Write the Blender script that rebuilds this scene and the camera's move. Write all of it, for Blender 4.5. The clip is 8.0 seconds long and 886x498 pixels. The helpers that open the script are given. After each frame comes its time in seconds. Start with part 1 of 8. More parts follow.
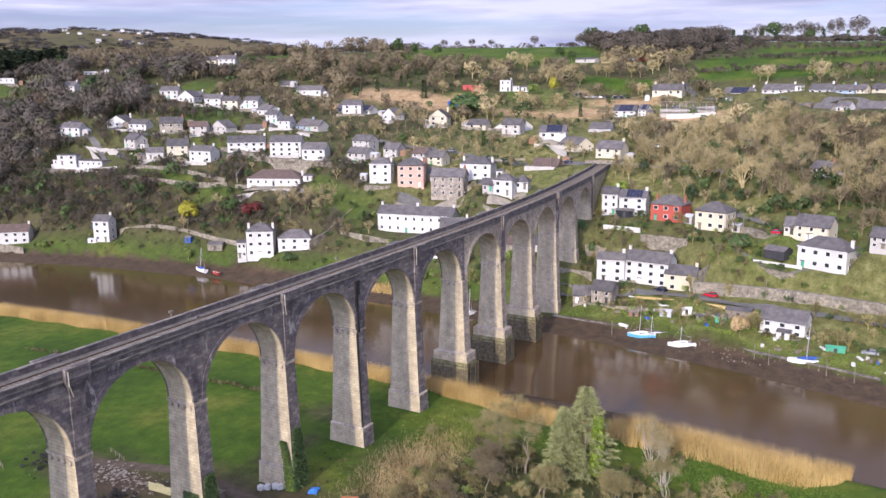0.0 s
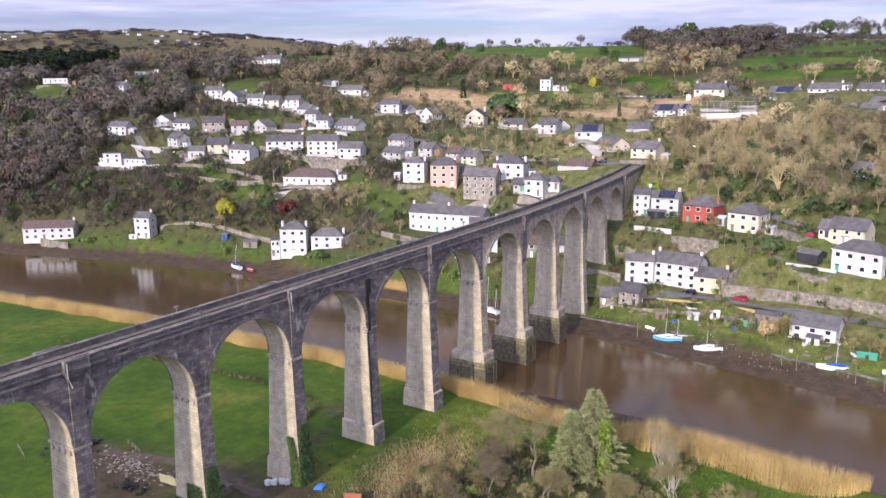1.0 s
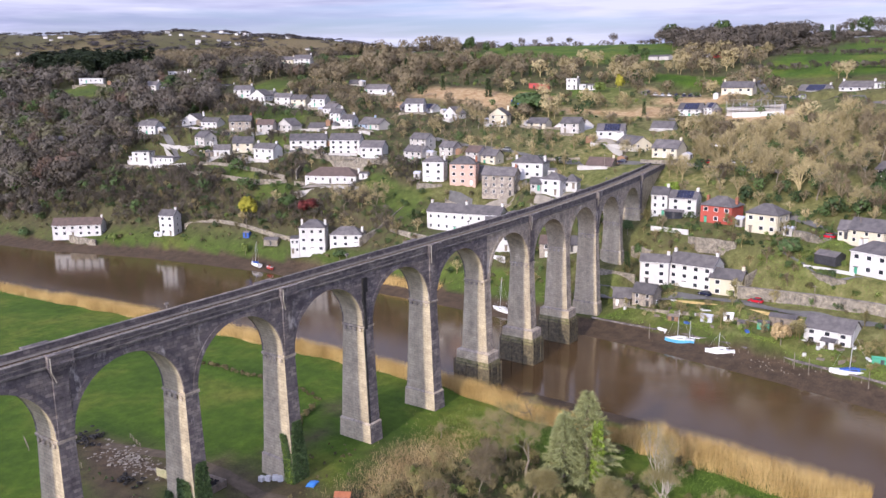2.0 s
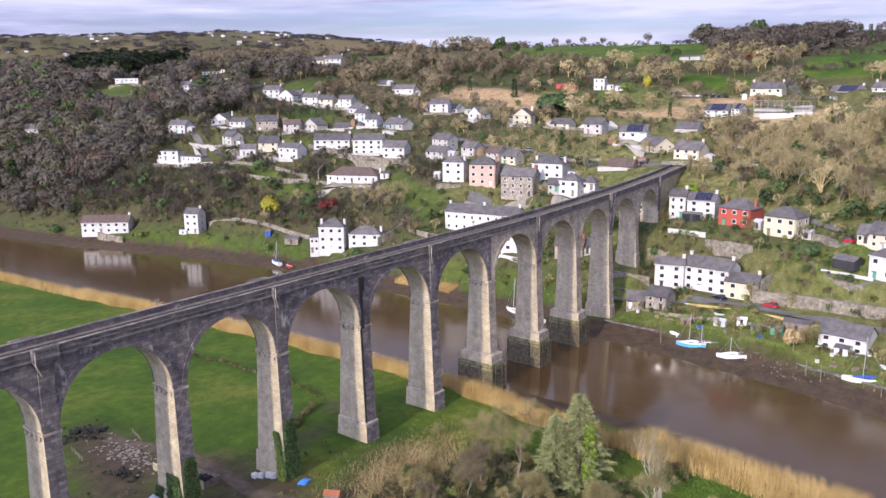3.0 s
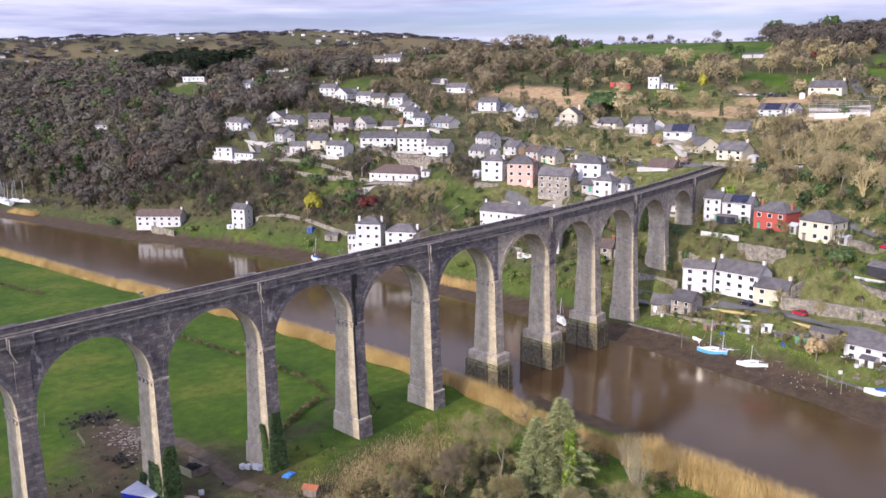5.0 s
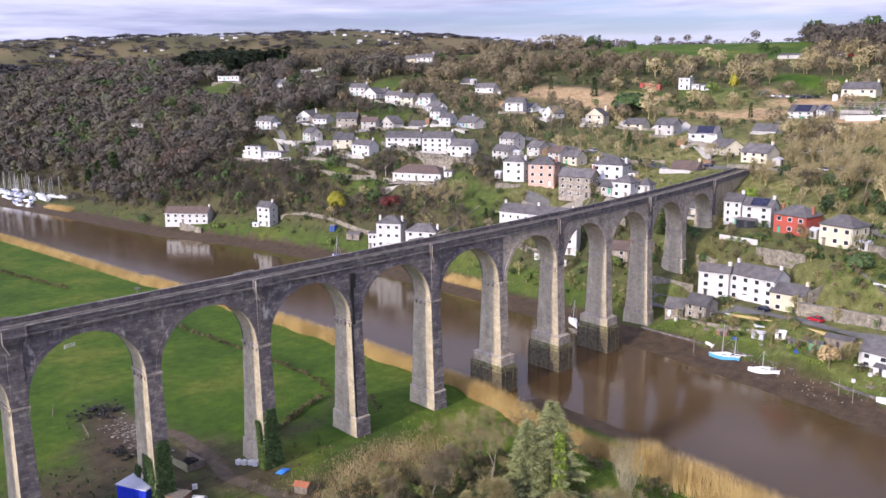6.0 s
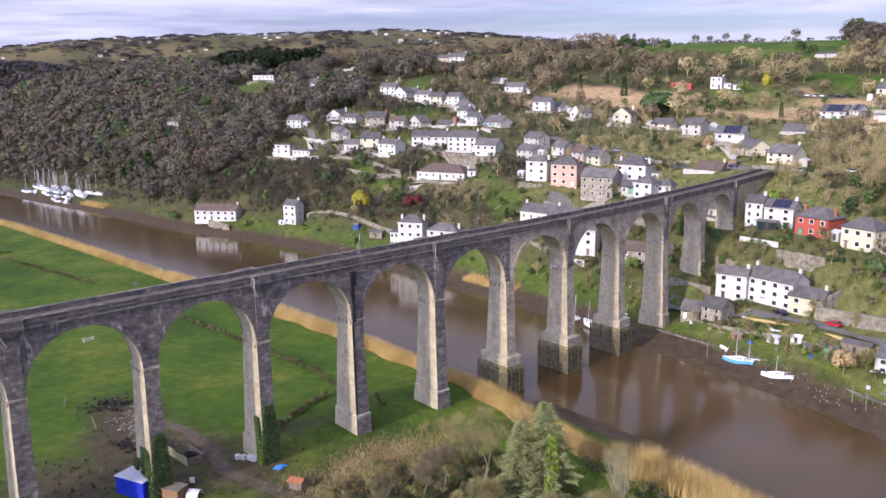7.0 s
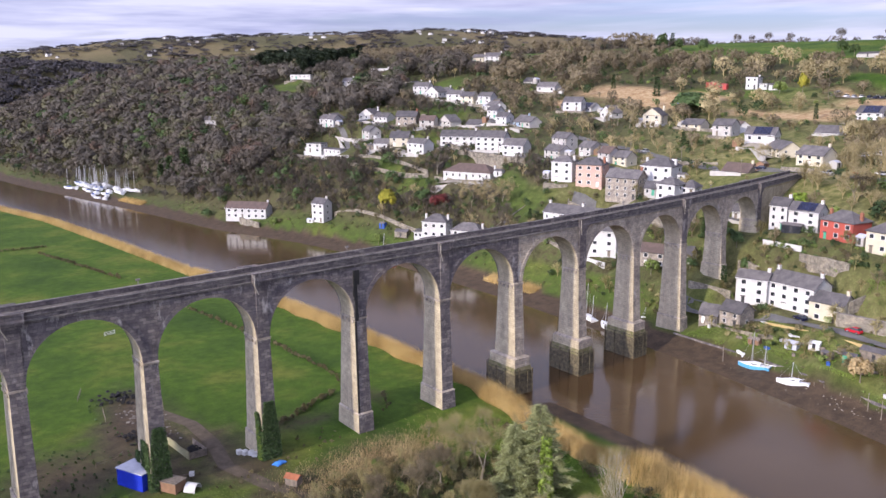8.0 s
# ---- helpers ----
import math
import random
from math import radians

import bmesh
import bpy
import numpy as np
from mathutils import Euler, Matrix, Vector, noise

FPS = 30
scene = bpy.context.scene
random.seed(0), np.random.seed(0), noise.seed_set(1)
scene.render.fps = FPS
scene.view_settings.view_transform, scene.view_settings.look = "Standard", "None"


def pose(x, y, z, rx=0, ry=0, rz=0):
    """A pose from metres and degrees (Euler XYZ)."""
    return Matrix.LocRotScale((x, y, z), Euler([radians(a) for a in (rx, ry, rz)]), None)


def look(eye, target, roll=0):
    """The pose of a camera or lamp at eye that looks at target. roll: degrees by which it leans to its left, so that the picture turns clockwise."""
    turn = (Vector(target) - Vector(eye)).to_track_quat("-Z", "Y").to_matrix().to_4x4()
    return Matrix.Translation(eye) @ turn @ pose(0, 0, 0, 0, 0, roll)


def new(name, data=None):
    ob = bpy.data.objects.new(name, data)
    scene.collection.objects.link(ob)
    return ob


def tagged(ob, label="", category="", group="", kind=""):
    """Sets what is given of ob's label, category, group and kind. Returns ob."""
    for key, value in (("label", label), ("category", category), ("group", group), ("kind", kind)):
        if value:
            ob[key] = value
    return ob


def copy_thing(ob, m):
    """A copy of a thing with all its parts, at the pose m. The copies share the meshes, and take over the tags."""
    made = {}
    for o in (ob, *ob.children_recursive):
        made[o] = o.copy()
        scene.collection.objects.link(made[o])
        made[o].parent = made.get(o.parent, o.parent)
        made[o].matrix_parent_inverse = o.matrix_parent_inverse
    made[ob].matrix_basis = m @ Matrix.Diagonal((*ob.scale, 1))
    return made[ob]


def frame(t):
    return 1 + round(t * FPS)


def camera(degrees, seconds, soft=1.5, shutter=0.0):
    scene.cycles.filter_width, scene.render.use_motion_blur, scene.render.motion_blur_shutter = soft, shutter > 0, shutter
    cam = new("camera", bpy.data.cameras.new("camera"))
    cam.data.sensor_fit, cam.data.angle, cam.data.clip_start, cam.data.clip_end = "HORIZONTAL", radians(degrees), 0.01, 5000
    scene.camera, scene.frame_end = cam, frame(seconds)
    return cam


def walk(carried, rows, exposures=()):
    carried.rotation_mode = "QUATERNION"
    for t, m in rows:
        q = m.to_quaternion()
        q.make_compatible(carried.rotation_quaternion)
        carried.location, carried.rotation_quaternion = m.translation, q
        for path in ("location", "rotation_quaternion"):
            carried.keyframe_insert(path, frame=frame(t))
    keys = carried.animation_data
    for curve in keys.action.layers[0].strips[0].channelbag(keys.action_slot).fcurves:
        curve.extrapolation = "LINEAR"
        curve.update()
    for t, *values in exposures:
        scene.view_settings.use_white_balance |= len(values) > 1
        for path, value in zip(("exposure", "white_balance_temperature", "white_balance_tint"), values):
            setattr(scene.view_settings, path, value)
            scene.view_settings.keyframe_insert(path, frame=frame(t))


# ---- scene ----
cam = camera(54.8, 8.0)

PATH = [
    (0, (-69.25, -100.734, 73.546), (-67.561, -99.738, 73.154), -0.4),
    (0.5, (-67.023, -104.136, 73.466), (-65.369, -103.083, 73.074), -0.5),
    (1, (-64.679, -107.56, 73.369), (-63.055, -106.46, 72.977), -0.5),
    (1.5, (-62.157, -110.932, 73.3), (-60.56, -109.794, 72.907), -0.6),
    (3, (-53.926, -120.835, 73.075), (-52.414, -119.586, 72.684), -0.6),
    (3.5, (-51.103, -124.086, 73.029), (-49.621, -122.801, 72.638), -0.6),
    (4, (-48.153, -127.29, 72.972), (-46.702, -125.971, 72.581), -0.5),
    (4.5, (-45.175, -130.332, 72.948), (-43.755, -128.98, 72.556), -0.6),
    (6, (-35.718, -139.071, 72.855), (-34.4, -137.618, 72.463), -0.4),
    (6.5, (-32.632, -141.79, 72.798), (-31.35, -140.305, 72.407), -0.4),
    (7, (-29.328, -144.444, 72.768), (-28.085, -142.927, 72.375), -0.4),
    (7.5, (-26.005, -146.975, 72.758), (-24.801, -145.427, 72.366), -0.4),
    (8, (-22.523, -149.473, 72.737), (-21.363, -147.893, 72.344), -0.3),
]
walk(cam, [(t, look(e, g, r)) for t, e, g, r in PATH], [(0, 0.05, 6150, 23)])


# ---- sky and sun ----
# the sun stands low beyond the near end of the viaduct and shines almost along it
SUN_AZ = radians(186.0)
SUN_EL = radians(21.0)
sun_dir = Vector((math.cos(SUN_EL) * math.cos(SUN_AZ), math.cos(SUN_EL) * math.sin(SUN_AZ), math.sin(SUN_EL)))
sun_data = bpy.data.lights.new("sun", "SUN")
sun_data.energy, sun_data.angle, sun_data.color = 4.5, radians(3.0), (1.0, 0.905, 0.68)
sun = new("sun", sun_data)
sun.matrix_world = look(sun_dir * 300.0, (0, 0, 0))

world = bpy.data.worlds.new("sky")
world.use_nodes = True
scene.world = world
wt = world.node_tree
wt.nodes.clear()


def wnode(kind, **values):
    n = wt.nodes.new(kind)
    for key, value in values.items():
        n.inputs[key].default_value = value
    return n


sky = wt.nodes.new("ShaderNodeTexSky")
sky.sky_type, sky.sun_disc = "NISHITA", False
sky.sun_elevation, sky.sun_rotation = SUN_EL, math.atan2(sun_dir.x, sun_dir.y)
sky.air_density, sky.dust_density, sky.ozone_density = 1.3, 0.3, 5.0
coord = wt.nodes.new("ShaderNodeTexCoord")
flat = wt.nodes.new("ShaderNodeMapping")
flat.inputs["Scale"].default_value = (2.0, 2.0, 24.0)
wt.links.new(coord.outputs["Generated"], flat.inputs[0])
clouds = wnode("ShaderNodeTexNoise", Scale=1.25, Detail=5.0, Roughness=0.5, Distortion=0.25)
wt.links.new(flat.outputs[0], clouds.inputs["Vector"])
cover = wt.nodes.new("ShaderNodeValToRGB")
cover.color_ramp.elements[0].position, cover.color_ramp.elements[0].color = 0.30, (0, 0, 0, 1)
cover.color_ramp.elements[1].position, cover.color_ramp.elements[1].color = 0.47, (1, 1, 1, 1)
wt.links.new(clouds.outputs["Fac"], cover.inputs[0])
shade = wnode("ShaderNodeTexNoise", Scale=2.1, Detail=5.0, Roughness=0.55)
wt.links.new(flat.outputs[0], shade.inputs["Vector"])
cloud_colour = wt.nodes.new("ShaderNodeValToRGB")
cloud_colour.color_ramp.elements[0].position, cloud_colour.color_ramp.elements[0].color = 0.36, (5.9, 6.5, 9.2, 1)
cloud_colour.color_ramp.elements[1].position, cloud_colour.color_ramp.elements[1].color = 0.60, (10.4, 10.9, 13.0, 1)
wt.links.new(shade.outputs["Fac"], cloud_colour.inputs[0])
sky_mix = wt.nodes.new("ShaderNodeMix")
sky_mix.data_type = "RGBA"
wt.links.new(cover.outputs[0], sky_mix.inputs["Factor"])
pale = wt.nodes.new("ShaderNodeMix")
pale.data_type, pale.blend_type = "RGBA", "MULTIPLY"
pale.inputs["Factor"].default_value = 1.0
pale.inputs["B"].default_value = (1.25, 1.22, 1.7, 1)
wt.links.new(sky.outputs[0], pale.inputs["A"])
wt.links.new(pale.outputs["Result"], sky_mix.inputs["A"])
wt.links.new(cloud_colour.outputs[0], sky_mix.inputs["B"])
# thin cloud glows round the sun
toward = wt.nodes.new("ShaderNodeVectorMath")
toward.operation = "DOT_PRODUCT"
toward.inputs[1].default_value = sun_dir
wt.links.new(coord.outputs["Generated"], toward.inputs[0])
glow = wt.nodes.new("ShaderNodeMapRange")
glow.interpolation_type = "SMOOTHSTEP"
for key, value in (("From Min", 0.5), ("From Max", 1.0), ("To Min", 1.0), ("To Max", 4.6)):
    glow.inputs[key].default_value = value
wt.links.new(toward.outputs["Value"], glow.inputs["Value"])
lit = wt.nodes.new("ShaderNodeVectorMath")
lit.operation = "SCALE"
wt.links.new(sky_mix.outputs["Result"], lit.inputs[0])
wt.links.new(glow.outputs["Result"], lit.inputs["Scale"])
background = wnode("ShaderNodeBackground", Strength=0.076)
wt.links.new(lit.outputs[0], background.inputs["Color"])
out = wt.nodes.new("ShaderNodeOutputWorld")
wt.links.new(background.outputs[0], out.inputs["Surface"])


# ---- materials ----
def material(name, rough=0.8, metal=0.0, spec=0.5):
    m = bpy.data.materials.new(name)
    m.use_nodes = True
    b = m.node_tree.nodes["Principled BSDF"]
    b.inputs["Roughness"].default_value = rough
    b.inputs["Metallic"].default_value = metal
    b.inputs["Specular IOR Level"].default_value = spec
    return m, m.node_tree, b


def ramp(nt, source, *stops):
    r = nt.nodes.new("ShaderNodeValToRGB")
    els = r.color_ramp.elements
    while len(els) < len(stops):
        els.new(0.5)
    for e, (p, c) in zip(els, stops):
        e.position = p
        e.color = (*c, 1) if len(c) == 3 else c
    nt.links.new(source, r.inputs[0])
    return r.outputs[0]


def noise_of(nt, scale, detail=4.0, rough=0.55, vector=None, stretch=None):
    n = nt.nodes.new("ShaderNodeTexNoise")
    n.inputs["Scale"].default_value = scale
    n.inputs["Detail"].default_value = detail
    n.inputs["Roughness"].default_value = rough
    if vector is None:
        g = nt.nodes.new("ShaderNodeNewGeometry")
        vector = g.outputs["Position"]
    if stretch:
        mp = nt.nodes.new("ShaderNodeMapping")
        mp.inputs["Scale"].default_value = stretch
        nt.links.new(vector, mp.inputs[0])
        vector = mp.outputs[0]
    nt.links.new(vector, n.inputs["Vector"])
    return n.outputs["Fac"]


def blend(nt, fac, a, b, mode="MIX"):
    x = nt.nodes.new("ShaderNodeMix")
    x.data_type, x.blend_type = "RGBA", mode
    for socket, value in (("Factor", fac), ("A", a), ("B", b)):
        if isinstance(value, (int, float)):
            x.inputs[socket].default_value = value
        elif isinstance(value, tuple):
            x.inputs[socket].default_value = (*value, 1)
        else:
            nt.links.new(value, x.inputs[socket])
    return x.outputs["Result"]


def bump(nt, b, height, strength=0.4, distance=0.05):
    n = nt.nodes.new("ShaderNodeBump")
    n.inputs["Strength"].default_value = strength
    n.inputs["Distance"].default_value = distance
    nt.links.new(height, n.inputs["Height"])
    nt.links.new(n.outputs[0], b.inputs["Normal"])


def surface(name, a, c, scale=1.0, rough=0.85, metal=0.0, spec=0.4, relief=0.3, fine=8.0, vary=0.0, stretch=None):
    """A plain surface: two colours mottled at two scales, with relief."""
    m, nt, b = material(name, rough, metal, spec)
    g = nt.nodes.new("ShaderNodeTexCoord").outputs["Object"] if stretch else None
    big = noise_of(nt, scale, 5.0, 0.6, g, stretch)
    col = ramp(nt, big, (0.35, a), (0.65, c))
    small = noise_of(nt, scale * fine, 3.0, 0.6)
    col = blend(nt, 0.35, col, ramp(nt, small, (0.3, (0.55, 0.55, 0.55)), (0.7, (1.0, 1.0, 1.0))), "MULTIPLY")
    if vary:
        info = nt.nodes.new("ShaderNodeObjectInfo")
        col = blend(nt, vary, col, ramp(nt, info.outputs["Random"], (0.0, (0.45, 0.45, 0.47)), (1.0, (1.3, 1.25, 1.2))), "MULTIPLY")
    nt.links.new(col, b.inputs["Base Color"])
    if relief:
        bump(nt, b, small, relief, 0.06)
    return m


def masonry(name, a, c, joint, width, height, scale_noise=0.25, rough=0.9, streaks=True, relief=0.6, bias=0.0, patchy=0.7, lime=False):
    """Coursed blocks: the course follows height, the length runs round the corner."""
    m, nt, b = material(name, rough, 0, 0.3)
    g = nt.nodes.new("ShaderNodeNewGeometry")
    s = nt.nodes.new("ShaderNodeSeparateXYZ")
    nt.links.new(g.outputs["Position"], s.inputs[0])
    add = nt.nodes.new("ShaderNodeMath")
    nt.links.new(s.outputs["X"], add.inputs[0])
    nt.links.new(s.outputs["Y"], add.inputs[1])
    uv = nt.nodes.new("ShaderNodeCombineXYZ")
    nt.links.new(add.outputs[0], uv.inputs["X"])
    nt.links.new(s.outputs["Z"], uv.inputs["Y"])
    br = nt.nodes.new("ShaderNodeTexBrick")
    nt.links.new(uv.outputs[0], br.inputs["Vector"])
    for key, value in (("Color1", (*a, 1)), ("Color2", (*c, 1)), ("Mortar", (*joint, 1)), ("Scale", 1.0), ("Mortar Size", 0.035), ("Mortar Smooth", 0.4),
                       ("Bias", bias), ("Brick Width", width), ("Row Height", height)):
        br.inputs[key].default_value = value
    big = noise_of(nt, scale_noise, 6.0, 0.65)
    col = blend(nt, patchy, br.outputs["Color"], ramp(nt, big, (0.32, (0.55, 0.53, 0.54)), (0.52, (1.0, 0.98, 0.95)), (0.70, (1.3, 1.24, 1.1))), "MULTIPLY")
    mid = noise_of(nt, 0.8, 6.0, 0.72)
    col = blend(nt, patchy, col, ramp(nt, mid, (0.36, (0.50, 0.48, 0.49)), (0.52, (1.0, 0.98, 0.96)), (0.66, (1.35, 1.3, 1.22))), "MULTIPLY")
    if streaks:
        run = noise_of(nt, 0.55, 5.0, 0.6, None, (1.0, 1.0, 0.10))
        col = blend(nt, 0.3, col, ramp(nt, run, (0.38, (0.42, 0.40, 0.40)), (0.58, (1.0, 1.0, 1.0)), (0.72, (1.25, 1.22, 1.15))), "MULTIPLY")
    if lime:
        # white lime weeping out of the joints
        weep = noise_of(nt, 0.5, 7.0, 0.72, None, (1.0, 1.0, 0.45))
        col = blend(nt, ramp(nt, weep, (0.57, (0, 0, 0)), (0.68, (0.75, 0.75, 0.75))), col, (0.46, 0.43, 0.40))
    nt.links.new(col, b.inputs["Base Color"])
    fine = noise_of(nt, 3.5, 4.0, 0.65)
    h = blend(nt, 0.45, fine, br.outputs["Fac"], "SUBTRACT")
    bump(nt, b, h, relief, 0.12)
    return m


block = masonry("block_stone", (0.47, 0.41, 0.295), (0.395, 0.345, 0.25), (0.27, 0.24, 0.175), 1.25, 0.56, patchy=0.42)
# stone for the unlit sides: soot plus their shade, both in the colour
sooty_shade_block = masonry("soot_and_shade_stone", (0.145, 0.131, 0.138), (0.34, 0.305, 0.28), (0.105, 0.096, 0.10), 1.25, 0.56, bias=-0.45, lime=True)
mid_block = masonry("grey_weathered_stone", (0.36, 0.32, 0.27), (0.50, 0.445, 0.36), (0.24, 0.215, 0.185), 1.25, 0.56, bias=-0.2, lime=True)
dark_block = masonry("weathered_stone", (0.135, 0.123, 0.128), (0.30, 0.275, 0.255), (0.09, 0.083, 0.086), 1.1, 0.5, bias=-0.5)
rubble = masonry("rubble_wall", (0.31, 0.285, 0.235), (0.22, 0.205, 0.17), (0.14, 0.13, 0.108), 0.55, 0.28, 0.4)
coping = surface("coping_stone", (0.25, 0.23, 0.205), (0.10, 0.095, 0.095), 0.55, 0.9, relief=0.4, fine=5, vary=0.5)
pipe_cream = surface("cream_pipe_paint", (0.50, 0.46, 0.38), (0.34, 0.31, 0.27), 0.9, 0.7)
stain = surface("black_stain", (0.012, 0.012, 0.013), (0.035, 0.033, 0.032), 1.2, 0.7)
ballast = surface("ballast", (0.10, 0.09, 0.085), (0.17, 0.155, 0.14), 0.8, 0.95, fine=12)
rail_steel = surface("rail_steel", (0.12, 0.085, 0.06), (0.22, 0.17, 0.13), 2.0, 0.5, 0.7)
timber = surface("weathered_timber", (0.13, 0.11, 0.09), (0.24, 0.20, 0.16), 1.5, 0.9)
fender_wood = surface("tarred_timber", (0.05, 0.043, 0.03), (0.15, 0.125, 0.07), 1.2, 0.8)
weed_stone = surface("weedy_stone", (0.10, 0.10, 0.035), (0.24, 0.21, 0.12), 0.9, 0.85)
render_white = surface("white_render", (0.58, 0.575, 0.56), (0.475, 0.47, 0.455), 0.35, 0.75, relief=0.08)
render_cream = surface("cream_render", (0.58, 0.53, 0.40), (0.50, 0.455, 0.345), 0.35, 0.8, relief=0.08)
render_pink = surface("pink_render", (0.56, 0.37, 0.29), (0.48, 0.32, 0.26), 0.35, 0.8, relief=0.08)
render_red = surface("red_render", (0.42, 0.085, 0.06), (0.34, 0.07, 0.05), 0.35, 0.8, relief=0.08)
render_grey = surface("grey_render", (0.46, 0.44, 0.41), (0.37, 0.355, 0.33), 0.35, 0.85, relief=0.1)
render_blue = surface("blue_render", (0.30, 0.40, 0.52), (0.26, 0.35, 0.46), 0.35, 0.8, relief=0.08)
stone_house = masonry("stone_house_wall", (0.38, 0.34, 0.29), (0.28, 0.255, 0.225), (0.20, 0.19, 0.17), 0.6, 0.3, 0.5, streaks=False)
slate = surface("slate", (0.145, 0.135, 0.135), (0.082, 0.078, 0.082), 0.5, 0.75, spec=0.3, relief=0.25, fine=7, vary=0.5)
brown_tile = surface("brown_roof_tile", (0.13, 0.09, 0.075), (0.09, 0.065, 0.055), 0.5, 0.75, relief=0.25, fine=7)
solar = surface("solar_glass", (0.012, 0.014, 0.035), (0.02, 0.025, 0.06), 0.8, 0.12, spec=0.6, relief=0.0)
brick_red = surface("chimney_brick", (0.32, 0.13, 0.075), (0.22, 0.09, 0.06), 1.5, 0.9)
glass = surface("window_glass", (0.02, 0.022, 0.028), (0.045, 0.05, 0.06), 0.6, 0.08, spec=0.6, relief=0.0)
white_paint = surface("white_paint", (0.80, 0.80, 0.79), (0.74, 0.74, 0.73), 1.0, 0.5, relief=0.0)
dark_paint = surface("dark_paint", (0.03, 0.03, 0.035), (0.05, 0.05, 0.055), 1.0, 0.5, relief=0.0)
blue_paint = surface("blue_paint", (0.012, 0.03, 0.42), (0.018, 0.045, 0.5), 0.8, 0.45, relief=0.0)
sheet_roof = surface("pale_sheet_roof", (0.52, 0.54, 0.62), (0.42, 0.44, 0.52), 0.8, 0.5, relief=0.1)
orange_tile = surface("rust_sheet", (0.36, 0.13, 0.06), (0.28, 0.10, 0.05), 1.2, 0.8)
boat_white = surface("white_gelcoat", (0.78, 0.79, 0.80), (0.70, 0.71, 0.72), 1.0, 0.3, relief=0.0)
boat_blue = surface("sky_blue_gelcoat", (0.12, 0.42, 0.68), (0.10, 0.36, 0.60), 1.0, 0.35, relief=0.0)
canvas_blue = surface("blue_canvas", (0.03, 0.08, 0.30), (0.04, 0.11, 0.38), 1.5, 0.85)
boat_red = surface("red_hull", (0.42, 0.06, 0.05), (0.34, 0.05, 0.04), 1.0, 0.4, relief=0.0)
mast_metal = surface("mast_alloy", (0.62, 0.63, 0.65), (0.52, 0.53, 0.55), 1.0, 0.4, 0.6, relief=0.0)
car_red = surface("red_car_paint", (0.45, 0.015, 0.03), (0.42, 0.014, 0.028), 0.5, 0.25, relief=0.0)
car_dark = surface("navy_car_paint", (0.012, 0.014, 0.035), (0.014, 0.016, 0.04), 0.5, 0.25, relief=0.0)
car_white = surface("white_car_paint", (0.75, 0.75, 0.76), (0.72, 0.72, 0.73), 0.5, 0.25, relief=0.0)
car_silver = surface("silver_car_paint", (0.40, 0.42, 0.45), (0.38, 0.40, 0.43), 0.5, 0.3, 0.4, relief=0.0)
tyre = surface("tyre_rubber", (0.012, 0.012, 0.013), (0.022, 0.022, 0.023), 2.0, 0.85)
asphalt = surface("asphalt", (0.10, 0.098, 0.095), (0.15, 0.145, 0.14), 0.4, 0.9, fine=15)
rubble_grey = surface("broken_rubble", (0.12, 0.105, 0.09), (0.30, 0.275, 0.24), 0.9, 0.95)
pale_gravel = surface("pale_gravel", (0.20, 0.18, 0.145), (0.28, 0.25, 0.205), 0.5, 0.95)
plastic_white = surface("white_sack", (0.62, 0.62, 0.60), (0.50, 0.50, 0.48), 1.4, 0.8)
tarp_blue = surface("blue_tarpaulin", (0.04, 0.18, 0.55), (0.06, 0.24, 0.62), 1.4, 0.5)
green_paint = surface("green_paint", (0.05, 0.28, 0.17), (0.06, 0.34, 0.22), 1.0, 0.6, relief=0.0)
terracotta = surface("terracotta_wood", (0.27, 0.155, 0.09), (0.20, 0.115, 0.07), 1.0, 0.8)


def foliage(name, lo, hi, rough=0.75, trans=0.0):
    """Leaves or twigs: the tint is kept per plant, with a shift per leaf."""
    m, nt, b = material(name, rough, 0, 0.25)
    at = nt.nodes.new("ShaderNodeAttribute")
    at.attribute_name = "tint"
    g = nt.nodes.new("ShaderNodeNewGeometry")
    mid = nt.nodes.new("ShaderNodeMath")
    mid.operation = "MULTIPLY_ADD"
    nt.links.new(g.outputs["Random Per Island"], mid.inputs[0])
    mid.inputs[1].default_value = 0.3
    half = nt.nodes.new("ShaderNodeMath")
    half.operation = "MULTIPLY"
    nt.links.new(at.outputs["Fac"], half.inputs[0])
    half.inputs[1].default_value = 0.7
    nt.links.new(half.outputs[0], mid.inputs[2])
    col = ramp(nt, mid.outputs[0], (0.1, lo), (0.9, hi))
    fine = noise_of(nt, 1.6, 6.0, 0.75)
    col = blend(nt, 0.9, col, ramp(nt, fine, (0.34, (0.66, 0.66, 0.66)), (0.52, (1.0, 1.0, 1.0)), (0.68, (1.25, 1.24, 1.2))), "MULTIPLY")
    nt.links.new(col, b.inputs["Base Color"])
    bump(nt, b, fine, 0.5, 0.3)
    return m


